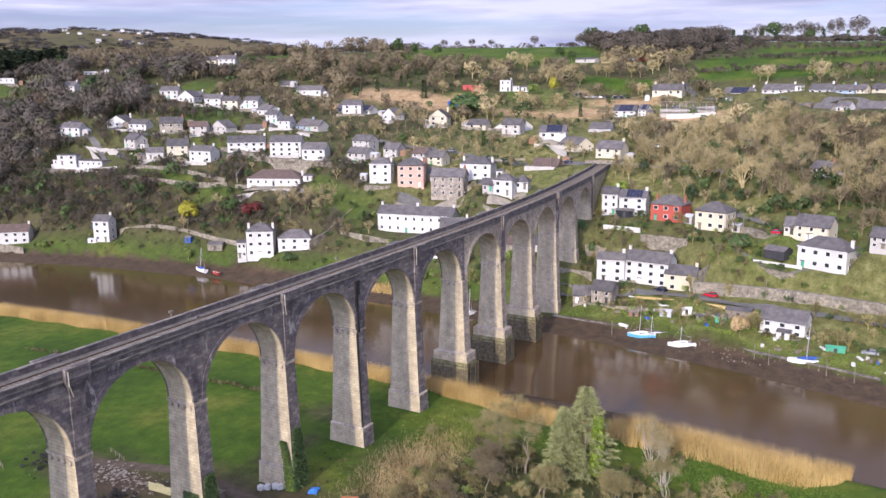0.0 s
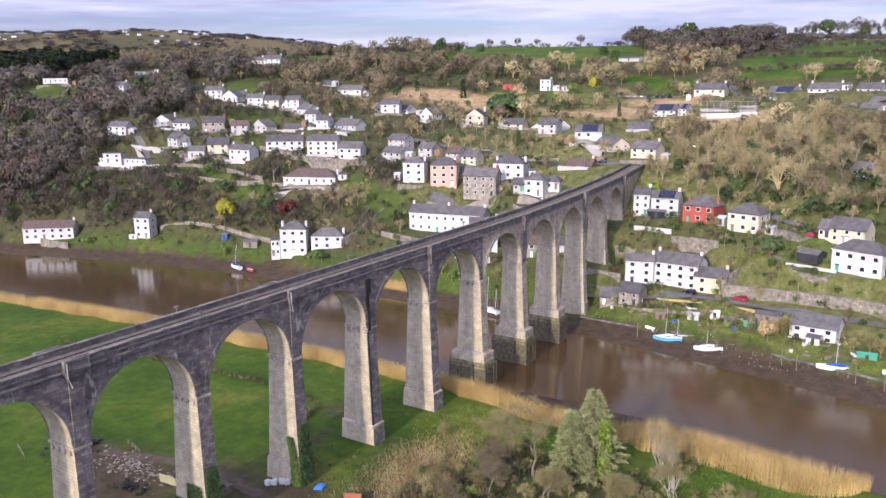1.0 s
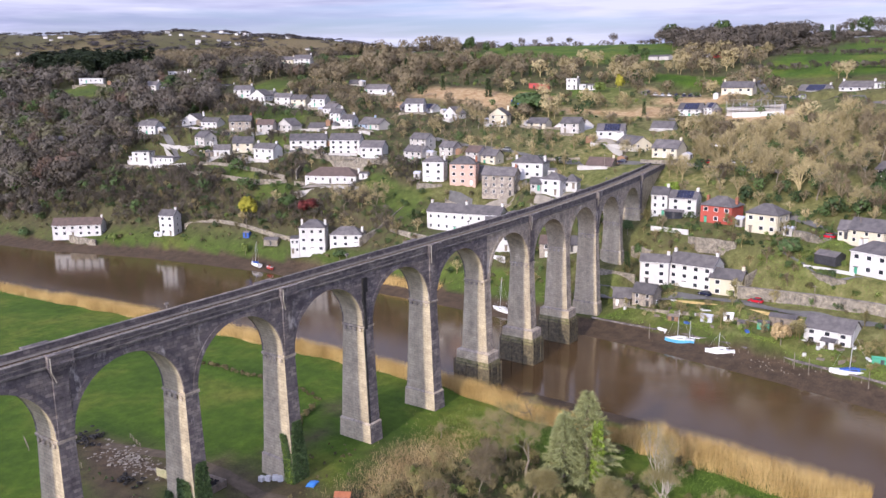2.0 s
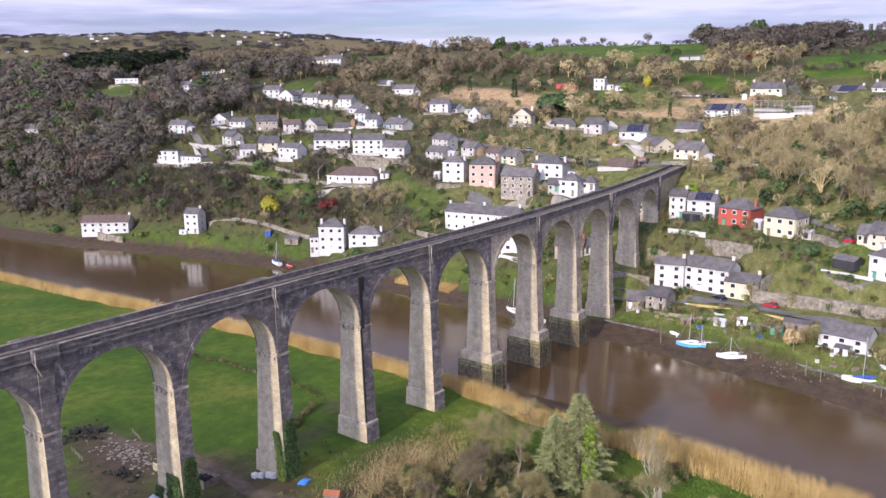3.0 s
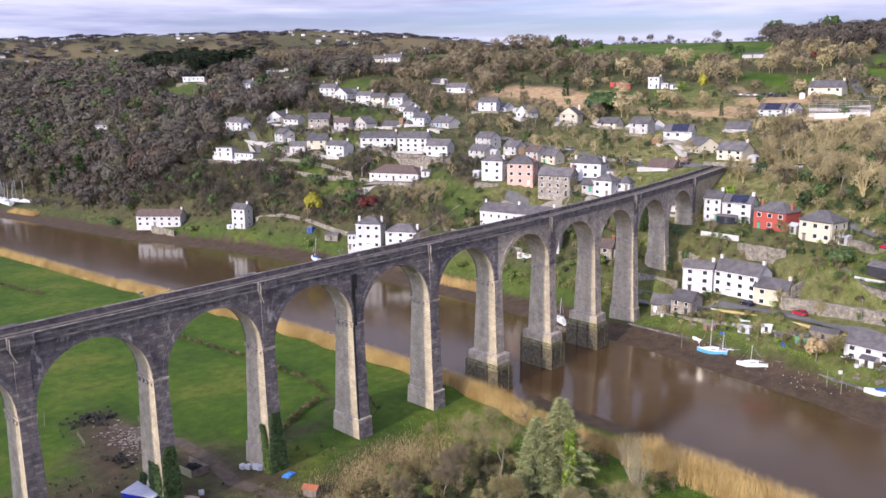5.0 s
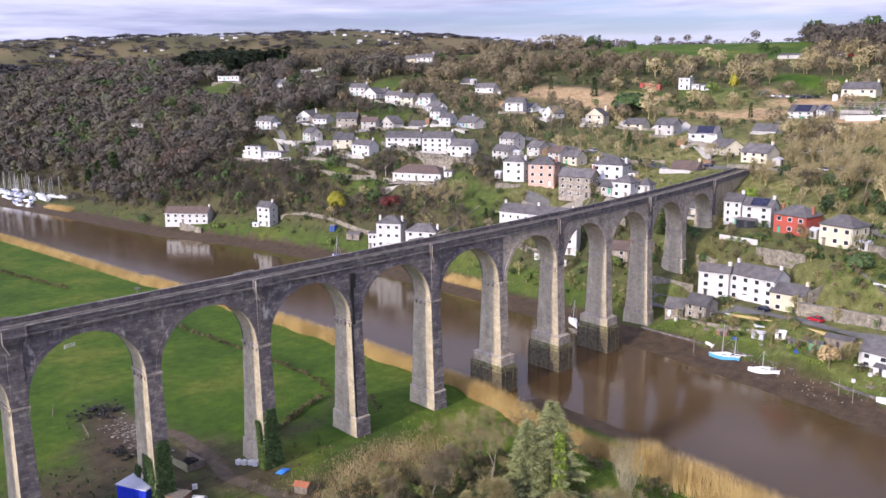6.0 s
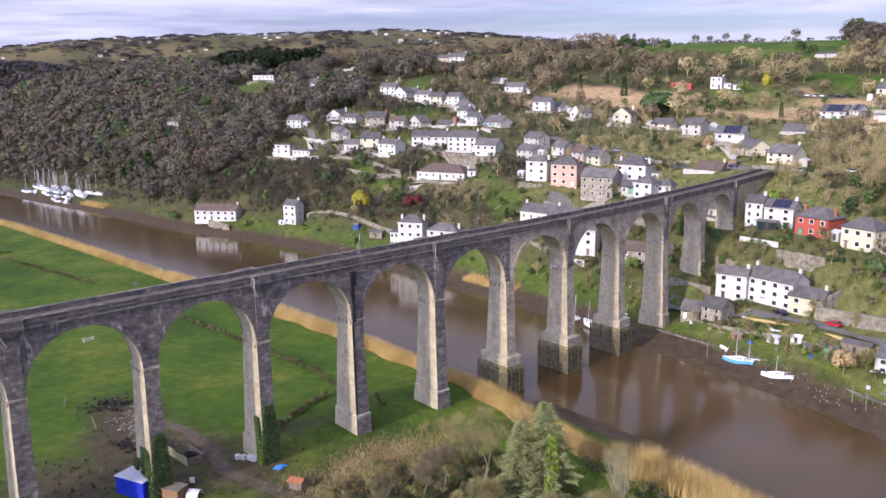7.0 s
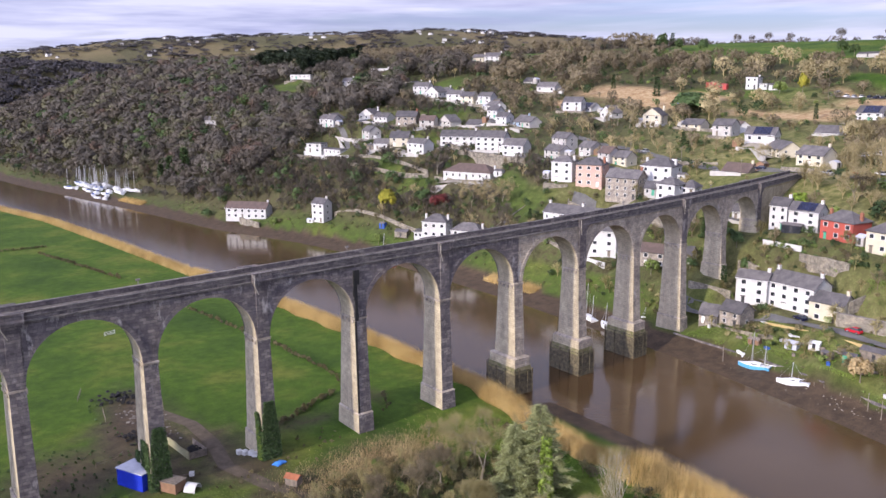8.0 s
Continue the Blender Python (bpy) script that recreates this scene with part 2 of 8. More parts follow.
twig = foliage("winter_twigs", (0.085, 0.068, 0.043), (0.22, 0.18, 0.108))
# pale twigs, lightened to carry the stronger sun on the village side
pale_twig = foliage("sunlit_pale_twigs", (0.17, 0.142, 0.07), (0.42, 0.35, 0.185))
# twigs darkened to carry the cloud shade over the steep riverside wood
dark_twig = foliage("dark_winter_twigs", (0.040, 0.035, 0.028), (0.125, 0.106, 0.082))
# cloud shade and haze over the far woods, put into a cool dark colour
shade_twig = foliage("haze_shade_twigs", (0.022, 0.022, 0.026), (0.095, 0.085, 0.085))
ash_twig = foliage("grey_ash_twigs", (0.066, 0.059, 0.05), (0.15, 0.133, 0.108))
olive_dark = foliage("olive_lichen_twigs", (0.062, 0.062, 0.036), (0.16, 0.15, 0.085))
russet_twig = foliage("russet_twigs", (0.075, 0.052, 0.040), (0.14, 0.095, 0.068))
olive_twig = foliage("olive_willow_twigs", (0.10, 0.088, 0.034), (0.34, 0.295, 0.135))
birch_bark = surface("birch_bark", (0.50, 0.46, 0.38), (0.34, 0.30, 0.24), 1.0, 0.85)
bark = surface("bark", (0.16, 0.135, 0.10), (0.28, 0.245, 0.185), 1.0, 0.95)
conifer_green = foliage("dark_conifer_needles", (0.010, 0.018, 0.010), (0.034, 0.05, 0.024))
evergreen = foliage("evergreen_leaves", (0.018, 0.035, 0.012), (0.075, 0.12, 0.035))
bush_green = foliage("bush_leaves", (0.05, 0.08, 0.016), (0.20, 0.26, 0.065))
ivy_green = foliage("ivy_leaves", (0.026, 0.055, 0.018), (0.10, 0.155, 0.055))
# brighter green that puts the sunlight on the grass into its colour
sunlit_grass = foliage("sunlit_grass", (0.085, 0.155, 0.018), (0.20, 0.27, 0.05))
bright_ivy = foliage("bright_ivy_leaves", (0.09, 0.15, 0.015), (0.24, 0.33, 0.05))
fir_green = foliage("pale_fir_needles", (0.10, 0.12, 0.042), (0.36, 0.38, 0.175))
yellow_leaf = foliage("yellow_blossom", (0.17, 0.175, 0.02), (0.40, 0.36, 0.04))
red_leaf = foliage("dark_red_leaves", (0.06, 0.012, 0.012), (0.16, 0.035, 0.03))
reed_straw = foliage("dry_reed", (0.34, 0.225, 0.075), (0.68, 0.50, 0.21))
dry_grass = foliage("dead_grass", (0.24, 0.17, 0.08), (0.52, 0.40, 0.21))
bramble = foliage("bramble_stems", (0.056, 0.049, 0.024), (0.19, 0.163, 0.08))


def ground_material():
    m, nt, b = material("ground_cover", 0.95, 0, 0.2)
    at = nt.nodes.new("ShaderNodeAttribute")
    at.attribute_name = "cover"
    sp = nt.nodes.new("ShaderNodeSeparateColor")
    nt.links.new(at.outputs["Color"], sp.inputs[0])
    big = noise_of(nt, 0.035, 6.0, 0.6)
    mid = noise_of(nt, 0.35, 6.0, 0.65)
    fine = noise_of(nt, 2.6, 4.0, 0.7)
    grass = ramp(nt, big, (0.33, (0.036, 0.078, 0.008)), (0.50, (0.064, 0.120, 0.011)), (0.68, (0.135, 0.158, 0.026)))
    grass = blend(nt, 0.8, grass, ramp(nt, mid, (0.33, (0.55, 0.60, 0.5)), (0.62, (1.15, 1.08, 1.0))), "MULTIPLY")
    scrub = ramp(nt, mid, (0.33, (0.036, 0.03, 0.017)), (0.47, (0.082, 0.068, 0.036)), (0.57, (0.066, 0.08, 0.026)), (0.70, (0.15, 0.13, 0.07)))
    mud = ramp(nt, mid, (0.35, (0.048, 0.033, 0.021)), (0.65, (0.098, 0.066, 0.041)))
    soil = ramp(nt, mid, (0.35, (0.30, 0.18, 0.085)), (0.62, (0.50, 0.36, 0.20)))
    col = blend(nt, sp.outputs["Red"], scrub, grass)
    straw = ramp(nt, mid, (0.33, (0.085, 0.10, 0.024)), (0.5, (0.17, 0.16, 0.055)), (0.68, (0.30, 0.25, 0.12)))
    col = blend(nt, at.outputs["Alpha"], col, straw)
    col = blend(nt, sp.outputs["Green"], col, mud)
    col = blend(nt, sp.outputs["Blue"], col, soil)
    col = blend(nt, 0.8, col, ramp(nt, fine, (0.3, (0.50, 0.55, 0.55)), (0.7, (1.12, 1.12, 1.12))), "MULTIPLY")
    nt.links.new(col, b.inputs["Base Color"])
    bump(nt, b, blend(nt, 0.5, fine, mid), 0.7, 0.25)
    wet = nt.nodes.new("ShaderNodeMapRange")
    wet.inputs["To Min"].default_value, wet.inputs["To Max"].default_value = 0.95, 0.72
    nt.links.new(sp.outputs["Green"], wet.inputs[0])
    nt.links.new(wet.outputs[0], b.inputs["Roughness"])
    return m


def water_material():
    m, nt, b = material("river_water", 0.10, 0, 0.5)
    b.inputs["IOR"].default_value = 1.33
    big = noise_of(nt, 0.02, 4.0, 0.5)
    nt.links.new(ramp(nt, big, (0.35, (0.062, 0.038, 0.017)), (0.65, (0.085, 0.053, 0.025))), b.inputs["Base Color"])
    ripple = noise_of(nt, 0.9, 4.0, 0.6)
    bump(nt, b, ripple, 0.26, 0.07)
    return m


ground_cover = ground_material()
river_water = water_material()


# ---- lie of the land ----
# north bank line and south bank line of the river, as places across it along the stream
BANK_Y = [-400, -160, -93, -60, -25, 0, 60, 140, 200, 255, 310, 372, 434, 490, 567, 700, 1000]
BANK_X = [100, 138, 152, 160, 166, 169, 172, 172, 163, 146, 138, 129, 118, 108, 98, 84, 20]
SHORE_Y = [-400, -160, -92, -60, 0, 60, 110, 155, 250, 330, 395, 490, 600, 800, 1000]
SHORE_X = [60, 93, 97, 101, 101, 100, 97, 92, 84, 76, 62, 50, 40, 22, 0]
# heights of the hillside: a row for each station along the bank, by metres back from it
BACK = [0, 12, 28, 48, 72, 105, 150, 210, 290, 400, 520]
ALONG = [-100, -30, 40, 110, 180, 260, 440, 740, 900]
RISE = [
    [1, 6, 13, 23, 34, 44, 53, 66, 83, 94, 98],
    [1, 7, 17, 28, 37, 45, 55, 66, 82, 95, 99],
    [1, 10, 20, 29, 38, 46, 53, 64, 82, 96, 101],
    [1, 11, 22, 33, 41, 48, 56, 67, 83, 95, 101],
    [1, 12, 23, 35, 44, 53, 62, 73, 86, 96, 101],
    [1, 9, 19, 30, 41, 53, 63, 76, 91, 97, 100],
    [1, 4, 11, 21, 35, 50, 66, 77, 88, 93, 99],
    [1, 7, 18, 32, 45, 57, 72, 82, 89, 92, 95],
    [1, 1, 2, 3, 4, 6, 10, 22, 45, 65, 75],
]
WATER_Z = -1.2


def smooth01(v):
    v = np.clip(v, 0.0, 1.0)
    return v * v * (3 - 2 * v)


def bank(y):
    return np.interp(y, BANK_Y, BANK_X)


def shore(y):
    return np.interp(y, SHORE_Y, SHORE_X)


def height(x, y):
    """Height of the ground at x, y (arrays)."""
    x, y = np.asarray(x, float), np.asarray(y, float)
    table = np.array(RISE, float)
    u = x - bank(y)
    uc, yc = np.clip(u, 0, BACK[-1] - 0.01), np.clip(y, ALONG[0], ALONG[-1] - 0.01)
    j = np.clip(np.searchsorted(BACK, uc, side="right") - 1, 0, len(BACK) - 2)
    i = np.clip(np.searchsorted(ALONG, yc, side="right") - 1, 0, len(ALONG) - 2)
    bk, al = np.array(BACK, float), np.array(ALONG, float)
    a = smooth01((yc - al[i]) / (al[i + 1] - al[i]))
    c = (uc - bk[j]) / (bk[j + 1] - bk[j])
    north = (1 - a) * ((1 - c) * table[i, j] + c * table[i, j + 1]) + a * ((1 - c) * table[i + 1, j] + c * table[i + 1, j + 1])
    r = np.hypot(x, y)
    # past the first ridge the land drops and rises again to far hills
    beyond = smooth01((u - 520) / 500)
    north = north * (1 - 0.35 * beyond)
    # the far hills stand in a ring about the valley
    rc, wc = np.hypot(x + 45, y + 125), np.degrees(np.arctan2(y + 125, x + 45))
    ridge = np.interp(wc, [-40, 10, 30, 38, 42, 45, 48, 53, 60, 66, 72.5, 77.5, 80.5, 86, 100, 120], [60, 70, 90, 130, 172, 186, 198, 208, 198, 192, 178, 154, 138, 118, 112, 105])
    far = ridge * smooth01((rc - 1350) / 1250) * (1 + 0.01 * np.sin(wc * 1.9) + 0.008 * np.sin(wc * 4.3 + 1))
    north = np.maximum(north, far)
    spur = np.interp(wc, [66, 70, 74, 80, 88, 100], [0, 70, 90, 96, 98, 80]) * smooth01((rc - 1080) / 330)
    north = np.maximum(north, spur)
    mud = np.where(u > -11, 1.0 + 0.2 * u, np.maximum(-1.2 + 0.3 * (u + 11), -3.5))
    z = np.where(u > 0, north, mud)
    v = shore(y) - x
    fall = np.where((y < -12) & (y > -52), 0.13, 0.62)
    field = np.where(v > 2.0, 0.0, np.maximum(-fall * (2.0 - v), -3.5))
    field = field + np.where(x < -150, 60 * smooth01((-150 - x) / 500), 0.0)
    field = np.maximum(field, np.where(r > 1000, np.maximum(far, spur), -9))
    z = np.where(v > 0.0, field, np.maximum(z, field))
    ripple = 0.5 * np.sin(x * 0.11 + 1.3 * np.sin(y * 0.05)) * np.sin(y * 0.093) + 0.25 * np.sin(x * 0.31 + y * 0.17) * np.sin(y * 0.27 - x * 0.1)
    z = z + ripple * np.where(u > 15, 1.0, np.where(v > 6, 0.16, 0.05))
    return np.where(u > 1.0, settle(x, y, z), z)


# ---- plots of the houses: place of the middle, height of the floor, length, depth, eaves, turn, walls, roof, storeys, chimneys ----
PLOTS = []


def plot(x, y, z, w, d, h, turn, walls, roof, form, storeys, chimneys):
    PLOTS.append((x, y, z, w, d, h, turn, walls, roof, form, storeys, chimneys))


plot(151.6, 253.2, 3.9, 21.7, 8.0, 5.1, 41, "white", "brown", "gable", 2, 1)
plot(168.9, 208.3, 6.0, 7.0, 6.5, 8.8, 23, "white", "slate", "gable", 3, 1)
plot(178.2, 127.8, 5.8, 10.2, 8.0, 10.1, 34, "white", "slate", "hip", 3, 2)
plot(173.9, 134.0, 5.2, 3.4, 5.5, 6.2, 40, "white", "slate", "flat", 2, 0)
plot(185.9, 116.7, 8.0, 12.7, 8.0, 5.0, 30, "white", "slate", "hip", 2, 1)
plot(222.7, 100.6, 31.1, 9.0, 6.5, 8.2, 22, "white", "slate", "hip", 3, 1)
plot(223.9, 86.5, 30.7, 10.7, 8.0, 8.5, 24, "pink", "slate", "hip", 3, 1)
plot(223.9, 68.8, 27.8, 13.2, 8.0, 7.8, 15, "stone", "slate", "gable", 3, 1)
plot(235.9, 62.4, 33.7, 12.9, 8.0, 6.0, 10, "white", "slate", "hip", 2, 2)
plot(211.3, 37.7, 31.5, 7.4, 6.5, 5.5, 4, "white", "slate", "hip", 2, 0)
plot(216.8, 33.5, 33.4, 4.8, 6.5, 2.6, 16, "white", "slate", "hip", 1, 0)
plot(252.2, 39.1, 35.2, 10.4, 8.0, 3.3, 5, "cream", "brown", "gable", 1, 1)
plot(241.7, 124.7, 36.9, 11, 6.5, 4.3, -6, "grey", "slate", "gable", 2, 0)
plot(247.1, 126.0, 42.6, 9.9, 6.5, 3.8, -5, "grey", "slate", "gable", 2, 0)
plot(247.8, 110.9, 39.2, 7.5, 6.5, 4.0, -2, "grey", "slate", "gable", 2, 0)
plot(235.4, 88.5, 39.6, 6.4, 6.5, 3.3, -1, "grey", "brown", "gable", 2, 0)
plot(237.1, 81.7, 38.3, 7.0, 6.5, 3.3, 1, "cream", "slate", "gable", 2, 0)
plot(232.9, 184.2, 40.3, 17.3, 8.0, 4.4, 37, "white", "slate", "gable", 2, 1)
plot(235.1, 161.6, 38.7, 14.3, 8.0, 6.7, 27, "white", "slate", "gable", 3, 1)
plot(236.5, 146.0, 37.6, 10.6, 8.0, 4.9, 20, "white", "slate", "gable", 2, 0)
plot(267.3, 175.0, 46.0, 9, 8.9, 4.9, -12, "blue", "slate", "gable", 2, 1)
plot(262.0, 184.6, 49.2, 6.7, 6.5, 4.0, 13, "white", "slate", "gable", 2, 1)
plot(264.2, 194.4, 52.2, 6.2, 6.5, 3.8, 13, "white", "slate", "gable", 2, 1)
plot(258.0, 202.1, 46.0, 9.6, 6.5, 2.9, 14, "grey", "slate", "gable", 1, 0)
plot(213.0, 148.9, 28.7, 23.5, 11.0, 3.2, 23, "white", "brown", "hip", 1, 1)
plot(219.8, 199.0, 35.9, 12.6, 6.5, 5.2, 5, "white", "slate", "gable", 2, 2)
plot(219.1, 215.1, 39.0, 9.7, 8.0, 4.2, 39, "cream", "slate", "gable", 2, 0)
plot(215.7, 227.2, 36.4, 7.8, 6.5, 3.2, 40, "white", "slate", "gable", 1, 0)
plot(206.6, 270.0, 29.2, 30, 7.0, 5.6, 11, "white", "slate", "flat", 2, 0)
plot(202.2, 273.8, 32.8, 9.1, 7.0, 4.8, 32, "white", "slate", "flat", 2, 0)
plot(235.2, 312.9, 44.6, 12.3, 8.0, 4.0, 22, "grey", "slate", "gable", 1, 0)
plot(244.9, 285.5, 45.9, 13.0, 8.0, 5.8, 11, "white", "slate", "gable", 2, 1)
plot(243.0, 268.1, 46.5, 10.9, 6.5, 4.4, 11, "white", "slate", "gable", 2, 0)
plot(244.5, 246.4, 46.4, 11.5, 8.0, 5.5, 38, "stone", "slate", "gable", 2, 1)
plot(245.8, 227.9, 46.3, 8.6, 6.5, 4.2, 28, "grey", "brown", "gable", 2, 0)
plot(252.8, 218.6, 45.9, 13, 6.5, 4.1, -8, "grey", "slate", "gable", 2, 0)
plot(319.8, 347.8, 62.8, 13.5, 8.0, 4.2, 6, "white", "slate", "gable", 1, 1)
plot(303.1, 308.0, 60.6, 14.4, 6.5, 4.3, -10, "grey", "slate", "gable", 2, 0)
plot(298.3, 285.0, 59.6, 13.2, 6.5, 4.9, 2, "white", "slate", "gable", 2, 1)
plot(287.0, 257.8, 58.5, 9.8, 6.5, 4.6, 18, "white", "slate", "gable", 2, 1)
plot(285.2, 242.8, 57.8, 8.8, 6.5, 4.5, 18, "cream", "slate", "gable", 2, 0)
plot(288.0, 231.4, 55.1, 12, 6.5, 4.4, -8, "white", "slate", "gable", 2, 1)
plot(286.8, 228.7, 58.5, 8.5, 6.5, 3.8, 14, "white", "slate", "gable", 2, 0)
plot(301.5, 164.4, 53.3, 12, 6.5, 4.1, -8, "white", "solar", "gable", 2, 0)
plot(298.9, 174.6, 53.9, 9.0, 6.5, 4.5, -3, "grey", "slate", "gable", 2, 0)
plot(293.7, 141.8, 53.1, 9.1, 6.5, 2.6, -10, "white", "slate", "gable", 1, 0)
plot(337.3, 247.8, 67.0, 8.1, 6.5, 3.2, 4, "grey", "slate", "gable", 1, 0)
plot(334.6, 231.1, 64.8, 10, 6.5, 2.7, -5, "grey", "slate", "gable", 1, 0)
plot(325.7, 222.1, 62.0, 7.7, 6.5, 3.0, 12, "white", "slate", "gable", 1, 0)
plot(385.6, 342.1, 83.4, 12.2, 8.0, 4.1, 26, "white", "slate", "gable", 2, 1)
plot(381.7, 353.9, 83.3, 8.9, 6.5, 3.8, 25, "cream", "slate", "gable", 1, 1)
plot(344.7, 431.7, 76.5, 14.6, 7.0, 3.5, 25, "white", "slate", "flat", 1, 0)
plot(328.5, 396.1, 67.1, 10.3, 6.5, 4.1, 24, "white", "slate", "gable", 2, 0)
plot(325.0, 416.4, 67.6, 8.7, 6.5, 2.9, 36, "grey", "slate", "gable", 1, 0)
plot(285.5, 450.8, 72.2, 16.5, 7.0, 3.3, 39, "white", "slate", "flat", 1, 0)
plot(204.5, 431.2, 41.3, 8.3, 6.5, 3.6, 47, "grey", "slate", "gable", 1, 0)
plot(213.1, 372.2, 36.5, 7.0, 6.5, 2.9, 31, "grey", "slate", "gable", 1, 0)
plot(297.8, 94.9, 48.2, 9.7, 6.5, 3.5, 3, "cream", "slate", "gable", 2, 0)
plot(301.1, 84.5, 47.2, 6.7, 6.5, 2.7, 16, "white", "slate", "gable", 1, 0)
plot(302.2, 74.8, 47.1, 9.6, 7.4, 3.9, -35, "white", "brown", "gable", 2, 0)
plot(277.8, 47.7, 47.7, 11.4, 8.0, 2.6, 17, "white", "solar", "gable", 1, 0)
plot(307.2, 36.3, 47.7, 9.7, 8.0, 2.6, 6, "white", "slate", "gable", 1, 0)
plot(272.3, 34.9, 42.9, 14.0, 8.2, 3.0, -35, "cream", "slate", "gable", 2, 0)
plot(261.8, 15.3, 41.9, 10.6, 8.0, 3.7, -5, "cream", "slate", "gable", 2, 1)
plot(374.9, 118.5, 66.1, 6.1, 7.0, 6.0, 14, "white", "slate", "flat", 2, 1)
plot(374.8, 112.2, 66.1, 3.7, 6.2, 2.8, 20, "white", "slate", "flat", 1, 0)
plot(365.4, 22.9, 64.3, 14.7, 8.0, 2.7, 3, "cream", "slate", "gable", 1, 2)
plot(336.1, 34.8, 54.5, 10.8, 8.0, 2.9, 3, "white", "solar", "gable", 2, 0)
plot(337.2, 25.9, 55.3, 4.2, 6.5, 2.8, -12, "white", "solar", "gable", 2, 0)
plot(217.9, -0.3, 26.3, 5.4, 6.5, 7.2, 11, "white", "slate", "gable", 3, 1)
plot(218.6, -8.5, 26.4, 9.2, 6.5, 6.3, 6, "white", "solar", "gable", 3, 1)
plot(215.3, -22.2, 26.1, 10.8, 8.0, 5.7, -8, "red", "slate", "hip", 2, 2)
plot(210.9, -38.0, 25.0, 10.3, 8.0, 6.1, -10, "cream", "slate", "hip", 2, 0)
plot(189.5, -10.9, 9.2, 8.7, 5.5, 7.3, 16, "white", "slate", "gable", 3, 1)
plot(193.0, -22.6, 9.0, 14.4, 8.0, 7.4, -4, "white", "slate", "gable", 3, 2)
plot(190.7, -33.6, 8.4, 9.3, 6.5, 5.6, 2, "cream", "slate", "gable", 2, 1)
plot(179.1, -12.8, 5.1, 6.6, 6.5, 4.0, 0, "stone", "slate", "gable", 2, 0)
plot(177.3, -5.9, 4.6, 5.1, 6.5, 2.6, 18, "stone", "slate", "gable", 1, 0)
plot(173.4, -66.9, 4.2, 11.7, 8.0, 3.9, -5, "white", "slate", "gable", 2, 0)
plot(390.1, -6.7, 61.8, 15.1, 8.0, 3.2, -14, "white", "solar", "gable", 2, 1)
plot(385.4, -26.7, 63.4, 15.2, 8.0, 3.3, -12, "white", "slate", "gable", 2, 2)
plot(380.5, -46.9, 63.6, 10.2, 8.0, 3.2, -13, "white", "slate", "gable", 2, 1)
plot(377.0, -57.4, 63.7, 8.2, 6.5, 3.2, -4, "paleblue", "slate", "gable", 2, 1)
plot(374.2, -64.8, 64.0, 4.2, 6.5, 3.1, -19, "cream", "slate", "gable", 2, 0)
plot(376.0, -73.8, 64.3, 9.4, 6.5, 3.1, -20, "cream", "slate", "gable", 2, 1)
plot(357.5, -42.2, 56.0, 7.6, 6.5, 2.6, -21, "grey", "slate", "gable", 1, 0)
plot(349.1, -52.3, 56.5, 8.2, 6.5, 2.6, -26, "grey", "slate", "gable", 1, 0)
plot(344.0, -60.8, 57.7, 5.4, 6.5, 2.6, -21, "white", "slate", "gable", 1, 0)
plot(347.7, -71.2, 56.9, 12.1, 8.0, 2.7, -23, "grey", "slate", "gable", 1, 0)
plot(366.7, -14.4, 54.6, 9.0, 6.5, 2.6, -4, "grey", "slate", "gable", 1, 0)
plot(253.7, -64.8, 36.2, 7.3, 6.5, 5.9, -30, "stone", "slate", "gable", 3, 1)
plot(204.3, -69.0, 25.9, 10.0, 8.0, 3.9, -11, "cream", "slate", "gable", 2, 0)
plot(204.8, -62.1, 26.7, 2.9, 6.5, 2.6, -3, "cream", "slate", "gable", 1, 0)
plot(203.7, 71.2, 15.7, 30.0, 8.0, 7.3, 11, "white", "slate", "gable", 2, 3)
plot(192.6, -87.5, 26.9, 4.4, 6.5, 3.1, -11, "grey", "slate", "gable", 2, 0)
plot(190.3, 47.5, 13.6, 9.7, 8.0, 8.6, 28, "white", "slate", "gable", 3, 1)
plot(190.2, 25.3, 13.8, 9.4, 6.5, 4.5, 20, "stone", "brown", "gable", 2, 1)
plot(224.0, 18.3, 26.3, 4.9, 6.5, 2.6, 24, "white", "slate", "gable", 1, 0)
plot(194.2, 18.5, 15.6, 7.6, 6.5, 2.6, 22, "grey", "slate", "gable", 1, 0)
plot(209.2, 43.9, 32.8, 3.9, 5.5, 2.6, 24, "grey", "slate", "gable", 1, 0)
plot(288.9, 294.6, 62.8, 10.7, 7.0, 4.6, 25, "white", "slate", "gable", 2, 1)
plot(284.8, 275.1, 61.1, 11.2, 7.0, 3.2, 5, "white", "slate", "gable", 1, 0)
plot(277.8, 210.6, 54.8, 9.8, 7.0, 2.9, -8, "white", "slate", "gable", 1, 0)
plot(262.6, 165.6, 48.7, 8.5, 7.0, 2.7, -8, "grey", "slate", "gable", 1, 0)
plot(225.6, 299.7, 44.6, 11.7, 7.0, 4.6, 15, "white", "slate", "gable", 2, 0)
plot(318.4, 212.5, 64.4, 11.9, 7.0, 2.9, 15, "white", "slate", "gable", 1, 0)
plot(292.3, 165.8, 56.1, 9.6, 7.0, 4.2, 25, "white", "slate", "gable", 2, 0)
plot(293.7, 114.6, 50.9, 9.1, 7.0, 4.4, 15, "cream", "slate", "gable", 2, 1)
plot(285.3, 379.1, 66.2, 8.6, 7.0, 4.2, 15, "white", "slate", "gable", 2, 1)
plot(288.3, 72.0, 48.2, 8.7, 7.0, 4.4, 5, "grey", "slate", "gable", 2, 0)
